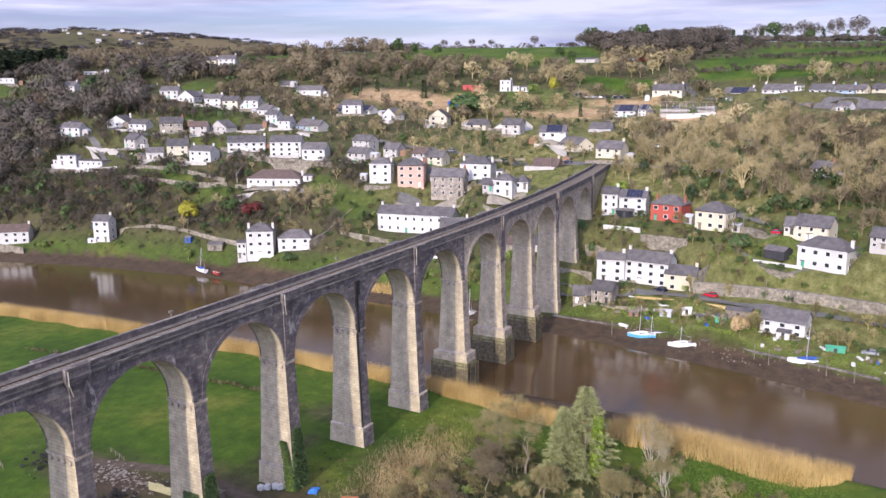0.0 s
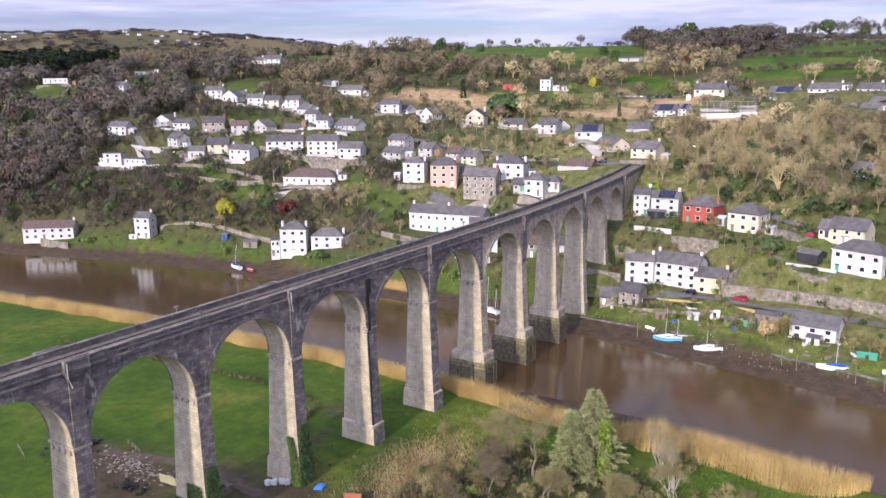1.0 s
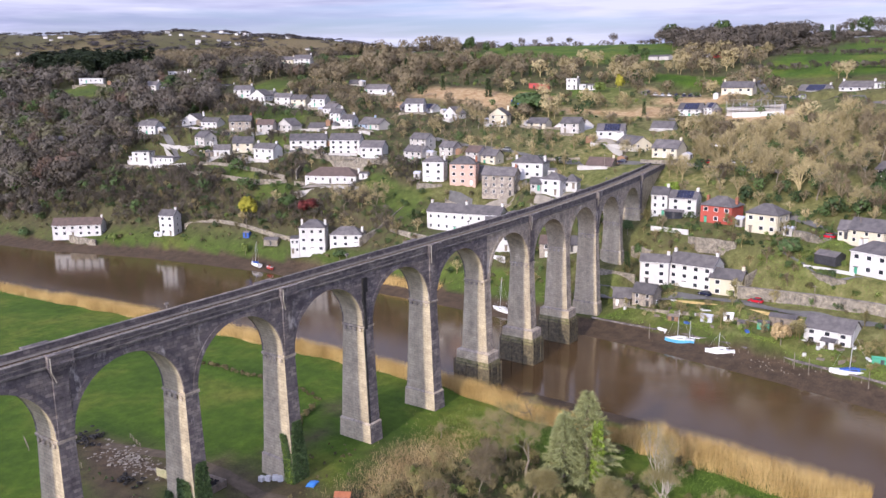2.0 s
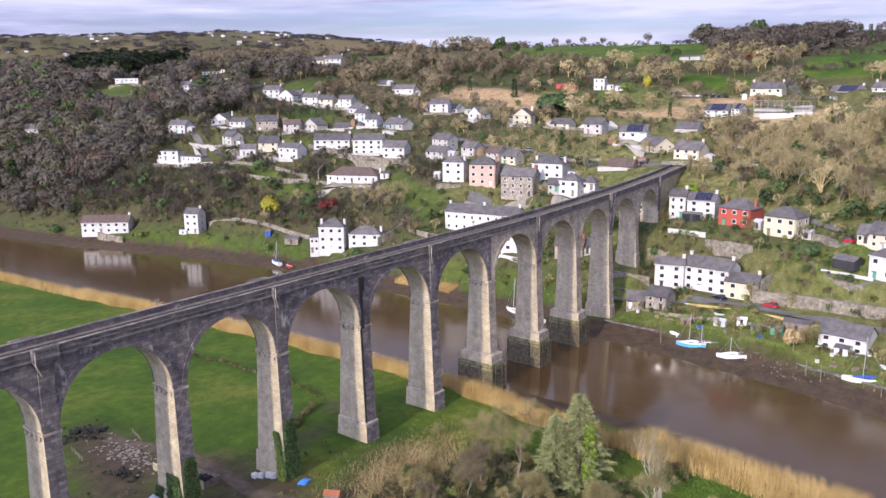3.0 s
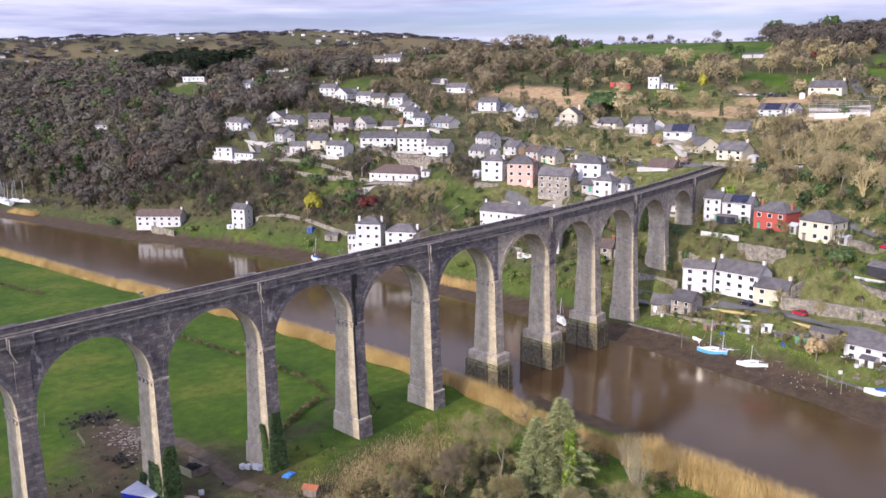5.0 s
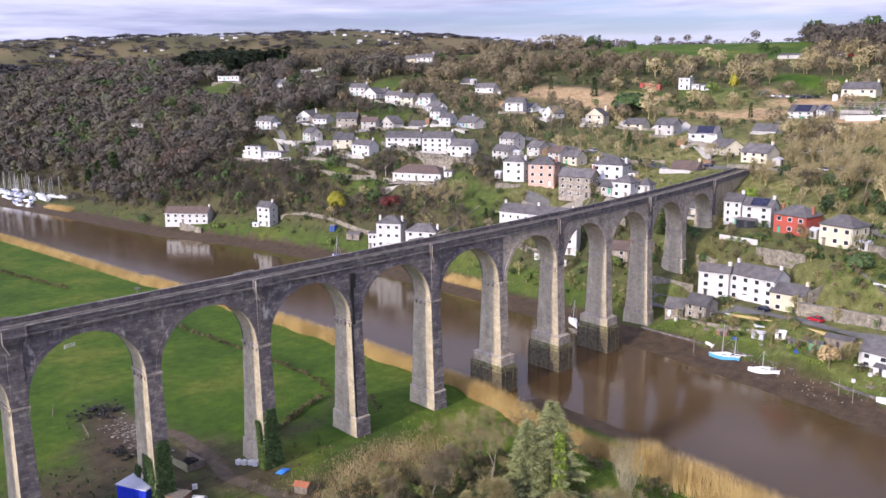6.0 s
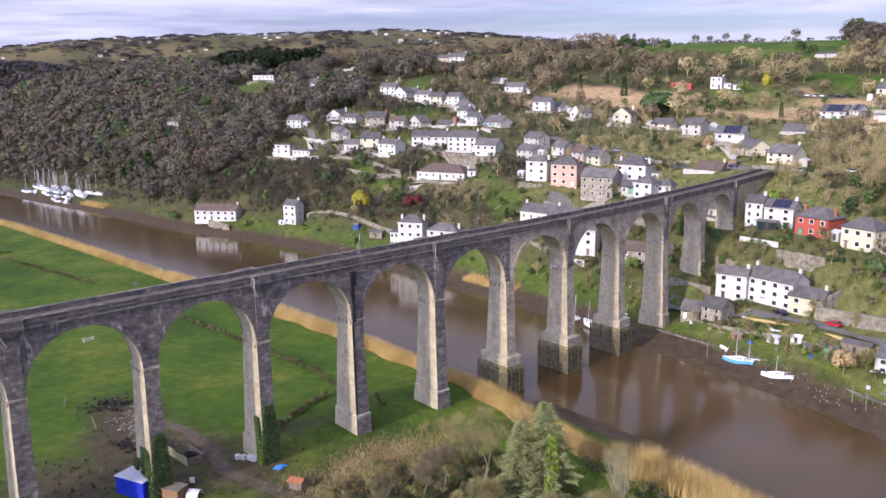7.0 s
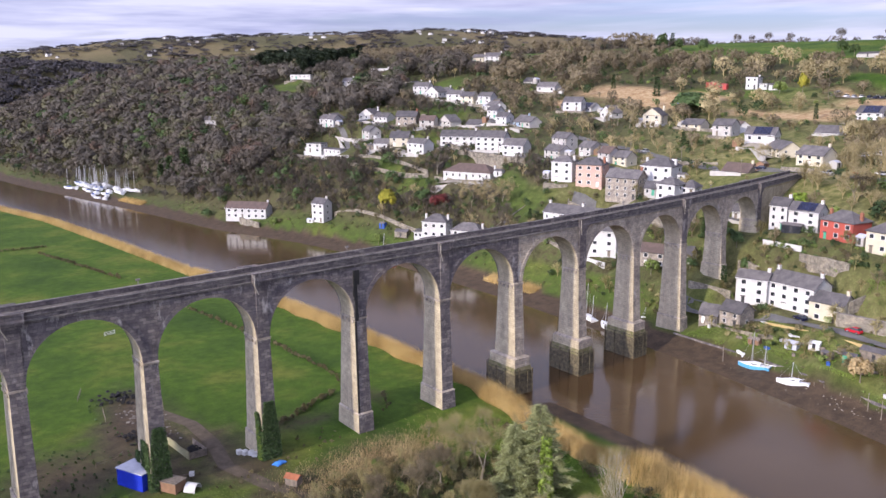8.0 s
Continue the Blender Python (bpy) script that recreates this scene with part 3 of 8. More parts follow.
plot(221.6, 247.7, 40.8, 9.6, 7.0, 4.2, -8, "grey", "slate", "gable", 2, 0)
plot(196.1, -73.8, 18.5, 14.5, 8.0, 6.5, -20, "white", "slate", "hip", 2, 2)


# level yards, quays and lanes cut into the slope: middle, height, reach
YARDS = [(138, 395, 3.0, 16), (130, 425, 3.0, 16), (122, 452, 3.0, 16), (183, -30, 9.0, 8), (182, -44, 9.4, 8), (183, -58, 9.6, 7), (179, -76, 9.0, 7), (178, -90, 8.5, 7), (177, -104, 8.2, 7), (182, -66, 9.3, 6), (181.5, -84, 8.8, 6), (180.5, -98, 8.4, 6),
         (384, 60, 62.0, 16), (172, -52, 5.5, 10), (170, -28, 4.5, 9), (168, -85, 3.0, 9), (193.0, 0.5, 13.0, 7), (214.0, 8.0, 24.0, 6), (171.0, 3.3, 1.2, 9)]


def settle(x, y, z):
    """The slope, cut and filled so that houses and yards stand level."""
    total, shift = np.full_like(z, 0.25), np.zeros_like(z)
    spots = [(p[0], p[1], p[2] - 0.05, max(6.0, 0.42 * p[3] + 2.0)) for p in PLOTS] + YARDS
    for cx, cy, cz, r in spots:
        q = ((x - cx) ** 2 + (y - cy) ** 2) / (r * r)
        g = np.where(q < 8, np.exp(-np.maximum(q, 0.0) * q), 0.0)
        total, shift = total + g * 3.0, shift + g * 3.0 * (cz - z)
    return z + shift / np.maximum(total, 1.0)



def ground_z(x, y):
    return float(height(np.array([x]), np.array([y]))[0])


# fields, gardens and bare soil on the hillside: middle, half sizes, turn in degrees
GREEN = [
    (455, -20, 55, 62, 0), (545, -40, 60, 60, 0), (520, 190, 100, 85, 14), (610, 250, 75, 150, 14), (425, 350, 26, 50, 10), (430, 290, 22, 26, 0), (268, 432, 20, 36, 20),
    (368, 100, 18, 22, 0), (352, 132, 12, 14, 0), (410, 66, 9, 26, 0), (173, -28, 7, 24, 0), (165, -66, 7, 26, 0), (248, 8, 14, 22, 0), (290, 62, 14, 34, 0),
    (262, 236, 9, 18, 0), (198, 172, 6, 12, 15), (212, 122, 6, 12, -20), (225, 26, 10, 16, 0), (196, -66, 7, 18, 0),
    (280, 240, 12, 26, 0), (318, 300, 16, 18, 0), (470, 420, 30, 40, 0), (560, 420, 50, 60, 0), (505, -140, 90, 60, 0), (205, 108, 9, 10, 0), (204, 97, 11, 4, 4), (232, 210, 8, 14, 0), (240, 35, 8, 9, 0), (202, 205, 5, 22, 0), (345, 20, 8, 16, 0),
]
SOIL = [(332, 160, 20, 44, 0), (350, 128, 10, 16, 0), (328, 72, 9, 36, 4), (340, 45, 10, 26, 0), (362, 42, 10, 26, 0), (324, 2, 13, 22, 0), (384, 62, 10, 24, 0), (302, 184, 6, 12, 0)]


def blob(x, y, cx, cy, rx, ry, turn, soft=0.25):
    c, s = math.cos(radians(turn)), math.sin(radians(turn))
    dx, dy = x - cx, y - cy
    p, q = (dx * c + dy * s) / rx, (-dx * s + dy * c) / ry
    return smooth01((1.0 - np.maximum(np.abs(p), np.abs(q))) / soft)


def green_at(x, y):
    v = np.zeros_like(x)
    for zone in GREEN:
        v = np.maximum(v, blob(x, y, *zone))
    return v


def soil_at(x, y):
    v = np.zeros_like(x)
    for zone in SOIL:
        v = np.maximum(v, blob(x, y, *zone, 0.5))
    return v


# ---- building blocks ----
def part(name, bm, mat, parent=None, label="", smooth=False):
    me = bpy.data.meshes.new(name)
    if smooth:
        for f in bm.faces:
            f.smooth = True
    bm.normal_update()
    bm.to_mesh(me)
    bm.free()
    for one in (mat if isinstance(mat, (list, tuple)) else [mat]):
        me.materials.append(one)
    ob = new(name, me)
    if parent is not None:
        ob.parent = parent
    if label:
        tagged(ob, label)
    return ob


def part_on(name, me, parent, m, label=""):
    """Another piece on a mesh that is already there."""
    ob = new(name, me)
    ob.parent = parent
    ob.matrix_basis = m
    if label:
        tagged(ob, label)
    return ob


def thing(name, label, category, m=None, group="", kind=""):
    ob = new(name)
    ob.empty_display_size = 0.5
    if m is not None:
        ob.matrix_basis = m
    return tagged(ob, label, category, group, kind)


def hexa(bm, corners, mat=0):
    v = [bm.verts.new(c) for c in corners]
    for f in ((3, 2, 1, 0), (4, 5, 6, 7), (0, 1, 5, 4), (1, 2, 6, 5), (2, 3, 7, 6), (3, 0, 4, 7)):
        bm.faces.new([v[i] for i in f]).material_index = mat


def box(bm, x0, x1, y0, y1, z0, z1, mat=0):
    hexa(bm, [(x0, y0, z0), (x1, y0, z0), (x1, y1, z0), (x0, y1, z0), (x0, y0, z1), (x1, y0, z1), (x1, y1, z1), (x0, y1, z1)], mat)


def boxes(*sizes):
    bm = bmesh.new()
    for s in sizes:
        box(bm, *s)
    return bm


def tube(bm, a, b, ra, rb, sides=6, cap=True):
    a, b = Vector(a), Vector(b)
    q = (b - a).to_track_quat("Z", "Y")
    rings = []
    for p, r in ((a, ra), (b, rb)):
        rings.append([bm.verts.new(p + q @ Vector((r * math.cos(2 * math.pi * k / sides), r * math.sin(2 * math.pi * k / sides), 0))) for k in range(sides)])
    for k in range(sides):
        bm.faces.new((rings[0][k], rings[0][(k + 1) % sides], rings[1][(k + 1) % sides], rings[1][k]))
    if cap:
        bm.faces.new(rings[0][::-1])
        bm.faces.new(rings[1])


def loft(bm, sections, close=True):
    """A skin through sections of equally many points each."""
    rows = [[bm.verts.new(p) for p in sec] for sec in sections]
    n = len(rows[0])
    for r0, r1 in zip(rows, rows[1:]):
        for k in range(n if close else n - 1):
            bm.faces.new((r0[k], r0[(k + 1) % n], r1[(k + 1) % n], r1[k]))
    if close:
        bm.faces.new(rows[0][::-1])
        bm.faces.new(rows[-1])


def raw_mesh(name, verts, faces, mat, tint=None, parent=None):
    """A mesh straight from arrays: verts (n, 3), faces (m, 3 or 4), and a tint for each vert."""
    me = bpy.data.meshes.new(name)
    verts, faces = np.asarray(verts, np.float32), np.asarray(faces, np.int32)
    k = faces.shape[1]
    me.vertices.add(len(verts))
    me.vertices.foreach_set("co", verts.ravel())
    me.loops.add(faces.size)
    me.loops.foreach_set("vertex_index", faces.ravel())
    me.polygons.add(len(faces))
    me.polygons.foreach_set("loop_start", np.arange(0, faces.size, k, dtype=np.int32))
    me.update(calc_edges=True)
    if tint is not None:
        at = me.attributes.new("tint", "FLOAT", "POINT")
        at.data.foreach_set("value", np.asarray(tint, np.float32))
    me.materials.append(mat)
    ob = new(name, me)
    if parent is not None:
        ob.parent = parent
    return ob


# ---- ground ----
def steps(*runs):
    out = [runs[0][0]]
    for a, b, d in runs:
        out += list(np.linspace(a, b, max(2, int(round((b - a) / d)) + 1))[1:])
    return np.array(out)


gx = steps((-1600, -200, 140), (-200, -40, 20), (-40, 60, 5), (60, 260, 2.5), (260, 440, 5), (440, 760, 10), (760, 1600, 60), (1600, 4400, 140))
gy = steps((-2600, -400, 200), (-400, -160, 30), (-160, 340, 3.5), (340, 620, 7), (620, 1200, 24), (1200, 4400, 140))
GX, GY = np.meshgrid(gx, gy)
GZ = height(GX, GY)
nx, ny = len(gx), len(gy)
gi = np.arange(nx * ny).reshape(ny, nx)
quads = np.stack([gi[:-1, :-1], gi[:-1, 1:], gi[1:, 1:], gi[1:, :-1]], -1).reshape(-1, 4)
ground = raw_mesh("ground", np.stack([GX, GY, GZ], -1).reshape(-1, 3), quads, ground_cover)
ground.data.polygons.foreach_set("use_smooth", np.ones(len(quads), bool))
U, V = GX - bank(GY), shore(GY) - GX
patch = 0.5 + 0.5 * np.sin(GX * 0.045 + 2 * np.sin(GY * 0.03)) * np.sin(GY * 0.052 + 1.5 * np.sin(GX * 0.021))
grass_amount = np.where(U > 0, np.maximum(np.where(GX > 340, 1.0, 0.6) * green_at(GX, GY), np.where(GX > 250, 0.02 + 0.14 * patch, 0.04 + 0.3 * patch)), 1.0)
grass_amount = np.where((U > 0) & (U < 10), np.where(GY > 260, 0.25, 0.62), grass_amount)
grass_amount = np.where((U > 0) & (U < 16) & (GY < 10), 0.62, grass_amount)
# rough ground on the near side of the viaduct
near = smooth01((-6 - GY + 6 * np.sin(GX * 0.13)) / 14) * smooth01((78 + 5 * np.sin(GY * 0.1) - GX) / 10)
grass_amount = np.where(V > 2, np.clip(1.0 - 0.85 * near, 0, 1), grass_amount)
grass_amount = np.where(np.hypot(GX, GY) > 1000, 0.05 + 0.2 * (np.sin(GX * 0.009) * np.sin(GY * 0.011) > 0.35), grass_amount)
for cx, cy, rx, ry in ((29, 30, 8, 28), (36, -4, 12, 12), (54, 9, 12, 6), (40, -20, 14, 10), (24, 2, 8, 10), (74, 14, 7, 7), (9, 14, 15, 15), (20, 20, 7, 20), (2, 2, 14, 12), (34, 12, 9, 16)):
    grass_amount = np.where(V > 2, np.minimum(grass_amount, 1 - 0.9 * smooth01(1.6 - 1.6 * np.hypot((GX - cx) / rx, (GY - cy) / ry) + 0.35 * np.sin(GX * 0.9) * np.sin(GY * 0.7))), grass_amount)
mud_shade_patch = 1.0 * smooth01(1.7 - 1.7 * np.hypot((GX - 28.5) / 7.5, (GY - 30) / 27))
mud_amount = np.where(U <= 0.5, 1.0, 0.0) * np.where(V < 1.0, 1.0, 0.0)
# muddy ground round the near piers, the viaduct's shade added as darker mud
for cx, cy, rx, ry in ((36, -4, 9, 10), (24, 0, 9, 10), (40, -18, 9, 9), (8, 10, 14, 13), (20, 20, 6, 18), (35, 8, 8, 15), (-4, 0, 12, 10)):
    mud_shade_patch = np.maximum(mud_shade_patch, 0.8 * smooth01(1.5 - 1.5 * np.hypot((GX - cx) / rx, (GY - cy) / ry) + 0.3 * np.sin(GX * 0.8) * np.sin(GY * 0.6)))
mud_amount = np.maximum(mud_amount, mud_shade_patch * (V > 2))
# darker brown ground over the lower slope, outside the green plots
mud_amount = np.maximum(mud_amount, 0.55 * smooth01((U - 3) / 6) * smooth01((70 - U) / 25) * smooth01((GY - 90) / 20) * (1 - green_at(GX, GY)) * (0.55 + 0.45 * patch))
mud_amount = np.maximum(mud_amount, 0.3 * smooth01((np.hypot(GX, GY) - 950) / 200))
# tan fields on the far hills, also lightening them in place of haze
far_fields = 0.22 * smooth01((np.hypot(GX, GY) - 1200) / 300) * (np.sin(GX * 0.013 + 1) * np.sin(GY * 0.009 + np.sin(GX * 0.004)) > 0.1)
# straw-coloured gardens; the stronger sun on this side is put into the tint
straw_light_amount = (U > 0) * (0.35 + 0.65 * patch) * np.maximum(0.85 * smooth01((GX - 200) / 25) * smooth01((410 - GX) / 50) * smooth01((130 - GY) / 40) * smooth01((GY + 75) / 30), 0.7 * smooth01((U - 1) / 3) * smooth01((45 - U) / 15) * smooth01((25 - GY) / 20))
# haze on the far hills is put in as a paler ground tint
straw_light_amount = np.maximum(straw_light_amount, 0.4 * smooth01((np.hypot(GX, GY) - 1250) / 300) * (0.5 + 0.5 * patch))
cover = np.stack([grass_amount, mud_amount, np.maximum(soil_at(GX, GY) * (U > 0), far_fields), straw_light_amount], -1)
att = ground.data.attributes.new("cover", "FLOAT_COLOR", "POINT")
att.data.foreach_set("color", cover.astype(np.float32).ravel())
tagged(ground, "green marsh fields, mudbanks and steep wooded hillside", "ground", kind="structure")

bm = bmesh.new()
ys = list(np.linspace(-500, 1000, 61))
left = [bm.verts.new((float(shore(y)) - 6.0, y, WATER_Z)) for y in ys]
right = [bm.verts.new((float(bank(y)) + 4.0, y, WATER_Z)) for y in ys]
for k in range(len(ys) - 1):
    bm.faces.new((left[k], right[k], right[k + 1], left[k + 1]))
tagged(part("river_water", bm, river_water), "still brown tidal river reflecting the sky", "water", kind="structure")


# ---- viaduct ----
SPAN = 21.5
FIRST, LAST = -2, 10


def line(s):
    """The viaduct's middle: straight, then bending gently at the far end."""
    return 0.00065 * max(0.0, s - 100.0) ** 2


def level(s):
    return 0.018 * (s - 64.5)


def on(s, t, z):
    """A place on the viaduct: s along it, t across, z above the datum of its gentle slope."""
    return (s, line(s) + t, z + level(s))


def pier_s(k):
    return SPAN * k - 0.5


Z_BAND, Z_SPRING, RADIUS, Z_CORNICE, Z_DECK, Z_TOP = 24.2, 24.9, 9.45, 35.7, 36.3, 37.45
viaduct = thing("viaduct", "tall weathered stone railway viaduct with twelve arches", "viaduct")


def course(s0, s1, t0, t1, z0, z1, cut=2.0):
    """A straight course along the viaduct, cut so that it follows the bend."""
    bm = bmesh.new()
    n = max(1, int((s1 - s0) / cut))
    loft(bm, [[on(s0 + (s1 - s0) * k / n, t, z) for t, z in ((t0, z0), (t1, z0), (t1, z1), (t0, z1))] for k in range(n + 1)])
    return bm


for k in range(FIRST, LAST):
    a, b = pier_s(k), pier_s(k + 1)
    mid = (a + b) / 2
    # soffit from springing to springing, then the masonry above it
    stations = [(a, Z_SPRING), (a + 1.3, Z_SPRING)]
    stations += [(mid - RADIUS * math.cos(math.pi * i / 28), Z_SPRING + RADIUS * math.sin(math.pi * i / 28)) for i in range(1, 28)]
    stations += [(b - 1.3, Z_SPRING), (b, Z_SPRING)]
    bm = bmesh.new()
    loft(bm, [[on(s, -2.8, z), on(s, 2.8, z), on(s, 2.75, Z_CORNICE), on(s, -2.75, Z_CORNICE)] for s, z in stations])
    bm.normal_update()
    # side faces get the stone with shade in its colour, soffits the plain one
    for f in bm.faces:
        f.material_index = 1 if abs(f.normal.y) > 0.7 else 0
    # nearer spans keep the dark stone for the cloud shade over them
    near_stone = sooty_shade_block if k < 5 else mid_block
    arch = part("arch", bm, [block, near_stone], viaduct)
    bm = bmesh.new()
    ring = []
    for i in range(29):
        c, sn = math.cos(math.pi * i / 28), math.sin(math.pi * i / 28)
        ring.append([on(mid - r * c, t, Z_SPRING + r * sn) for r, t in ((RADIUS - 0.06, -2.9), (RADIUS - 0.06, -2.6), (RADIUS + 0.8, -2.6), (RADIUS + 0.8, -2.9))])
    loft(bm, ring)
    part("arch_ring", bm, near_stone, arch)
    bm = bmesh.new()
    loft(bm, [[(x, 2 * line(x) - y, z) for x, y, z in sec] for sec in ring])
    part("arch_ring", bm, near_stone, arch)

for k in range(FIRST, LAST + 1):
    s = pier_s(k)
    foot = ground_z(s, line(s)) - level(s)
    wet = shore(0) < s < bank(0) - 2
    base = (-3.2 if wet else foot - 1.0)
    plinth = (7.0 if wet else foot + 4.3)

    def half(z):
        f = (Z_BAND - z) / 24.2
        return 1.3 + 0.25 * f, 2.9 + 1.15 * f

    def slab(z0, z1, e0, e1):
        (a0, b0), (a1, b1) = half(z0), half(z1)
        return [on(s - a0 - e0, -b0 - e0, z0), on(s + a0 + e0, -b0 - e0, z0), on(s + a0 + e0, b0 + e0, z0), on(s - a0 - e0, b0 + e0, z0),
                on(s - a1 - e1, -b1 - e1, z1), on(s + a1 + e1, -b1 - e1, z1), on(s + a1 + e1, b1 + e1, z1), on(s - a1 - e1, b1 + e1, z1)]

    bm = bmesh.new()
    hexa(bm, slab(plinth, Z_BAND, 0, 0))
    hexa(bm, slab(Z_BAND + 0.45, Z_SPRING, 0.02, 0.02))
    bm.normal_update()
    # pier sides darker than the sunward faces, their shade put into the stone
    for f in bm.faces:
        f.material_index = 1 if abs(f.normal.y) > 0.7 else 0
    # cloud shade on the nearer piers is put into their darker side stone
    pier = part("pier", bm, [block, sooty_shade_block if k < 5 else mid_block], viaduct)
    bm = bmesh.new()
    hexa(bm, slab(Z_BAND, Z_BAND + 0.45, 0.16, 0.2))
    part("string_course", bm, mid_block, pier)
    for side in (-1, 1):
        for j in range(4):
            y = -2.1 + 1.4 * j
            x0 = s + side * (half(23.8)[0])
            bm = bmesh.new()
            o = on(x0, y, 23.75)
            box(bm, min(o[0], o[0] + side * 0.3), max(o[0], o[0] + side * 0.3), o[1] - 0.28, o[1] + 0.28, o[2] - 0.3, o[2] + 0.35)
            part("corbel", bm, mid_block, pier)
    bm = bmesh.new()
    hexa(bm, slab(base, plinth - 0.35, 0.95 if wet else 0.3, 0.9 if wet else 0.25))
    bm.normal_update()
    # plinth sides take the same shade-darkened stone
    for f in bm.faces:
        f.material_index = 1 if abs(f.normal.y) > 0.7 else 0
    part("plinth", bm, [block, sooty_shade_block if k < 5 else mid_block], pier)
    bm = bmesh.new()
    hexa(bm, slab(plinth - 0.35, plinth, 1.0 if wet else 0.34, 0.45 if wet else 0.14))
    part("plinth_course", bm, mid_block, pier)
    if wet:
        # weed-covered footing with timber fenders
        bm = bmesh.new()
        hexa(bm, slab(base, 3.0, 1.12, 1.1))
        part("footing", bm, fender_wood, pier)
        bm = bmesh.new()
        hexa(bm, slab(3.0, 4.6, 1.04, 0.98))
        part("tide_mark", bm, weed_stone, pier, "green weed along the tide line")
        a0, b0 = half(2)[0] + 1.2, half(2)[1] + 1.2
        for j in range(12):
            if j < 4:
                px, py = (-a0, -b0 + 2 * b0 * j / 3.0)
            elif j < 8:
                px, py = (a0, -b0 + 2 * b0 * (j - 4) / 3.0)
            else:
                px, py = (-a0 / 2 if j % 2 else a0 / 2, -b0 if j < 10 else b0)
            o = on(s + px, py, 0)
            bm = boxes((o[0] - 0.14, o[0] + 0.14, o[1] - 0.14, o[1] + 0.14, -3.2, 4.4 + level(s) - 0.4 * (j % 3)))
            part("fender_post", bm, fender_wood, pier)
        for z in (0.0, 1.3, 2.6, 3.7):
            for p0, p1 in (((-a0, -b0), (a0, -b0)), ((-a0, b0), (a0, b0)), ((-a0, -b0), (-a0, b0)), ((a0, -b0), (a0, b0))):
                bm = bmesh.new()
                tube(bm, on(s + p0[0], p0[1], z), on(s + p1[0], p1[1], z), 0.1, 0.1, 4)
                part("fender_rail", bm, fender_wood, pier)

part("cornice", course(pier_s(FIRST) - 14, pier_s(LAST) + 34, -3.15, 3.15, Z_CORNICE, Z_CORNICE + 0.28), coping, viaduct)
part("cornice", course(pier_s(FIRST) - 14, pier_s(LAST) + 34, -3.0, 3.0, Z_CORNICE + 0.28, Z_DECK - 0.02), dark_block, viaduct)
for side in (-1, 1):
    t0, t1 = sorted((side * 2.62, side * 3.02))
    part("parapet", course(pier_s(FIRST) - 14, pier_s(LAST) + 34, t0, t1, Z_DECK - 0.02, Z_TOP - 0.18), dark_block, viaduct)
    t0, t1 = sorted((side * 2.55, side * 3.12))
    # coping stones, a joint between each
    step = 1.8
    s = pier_s(FIRST) - 14
    while s < pier_s(LAST) + 33:
        bm = bmesh.new()
        loft(bm, [[on(q, t, z) for t, z in ((t0, Z_TOP - 0.18), (t1, Z_TOP - 0.18), (t1, Z_TOP - 0.03), ((t0 + t1) / 2, Z_TOP + 0.03), (t0, Z_TOP - 0.03))]
                  for q in (s + 0.012, s + step - 0.012)])
        part("coping_stone", bm, coping, viaduct)
        s += step
    t0, t1 = sorted((side * 2.85, side * 3.1))
    part("moulding", course(pier_s(FIRST) - 14, pier_s(LAST) + 34, t0, t1, Z_DECK + 0.28, Z_DECK + 0.4), coping, viaduct)

# refuges above every second pier, pilasters below them and rainwater pipes
for k in range(FIRST, LAST + 1):
    s = pier_s(k)
    for side in (-1, 1):
        if k % 2 == 0:
            def bar(s0, s1, t0, t1, z0, z1):
                a, b = sorted((side * t0, side * t1))
                return [on(q, t, z) for z in (z0, z1) for q, t in ((s0, a), (s1, a), (s1, b), (s0, b))]
            bm = bmesh.new()
            hexa(bm, bar(s - 1.9, s + 1.9, 2.9, 3.62, Z_CORNICE - 0.1, Z_TOP - 0.14))
            hexa(bm, bar(s - 2.0, s + 2.0, 2.95, 3.78, Z_TOP - 0.14, Z_TOP + 0.1))
            hexa(bm, bar(s - 2.0, s + 2.0, 2.9, 3.74, Z_CORNICE + 0.2, Z_CORNICE + 0.45))
            refuge = part("refuge", bm, sooty_shade_block, viaduct)
            bm = bmesh.new()
            hexa(bm, bar(s - 1.6, s + 1.6, 2.7, 3.42, Z_CORNICE - 0.7, Z_CORNICE - 0.1))
            hexa(bm, bar(s - 1.35, s + 1.35, 2.7, 3.2, Z_CORNICE - 1.3, Z_CORNICE - 0.7))
            part("corbel", bm, sooty_shade_block, refuge)
            bm = bmesh.new()
            lo, hi = (Z_SPRING, Z_CORNICE - 1.3)
            hexa(bm, bar(s - 1.15, s + 1.15, 2.7, 3.02, lo, hi))
            part("pilaster", bm, sooty_shade_block, refuge)
            bm = bmesh.new()
            tube(bm, on(s - 1.7, side * 3.86, Z_TOP - 0.2), on(s - 1.7, side * 3.86, Z_CORNICE - 0.4), 0.09, 0.09, 6)
            tube(bm, on(s - 1.7, side * 3.86, Z_CORNICE - 0.4), on(s - 0.7, side * 3.2, Z_CORNICE - 2.4), 0.09, 0.09, 6)
            part("downpipe", bm, pipe_cream, refuge, "pale painted rainwater pipe")
        else:
            bm = bmesh.new()
            a = side * 3.0
            tube(bm, on(s + 0.6, a, Z_TOP), on(s + 0.6, a, Z_TOP + 1.0), 0.09, 0.09, 5)
            box(bm, s + 0.2, s + 1.0, line(s) + a - 0.15, line(s) + a + 0.15, Z_TOP + level(s) + 0.75, Z_TOP + level(s) + 1.05)
            part("signal_marker", bm, coping, viaduct)

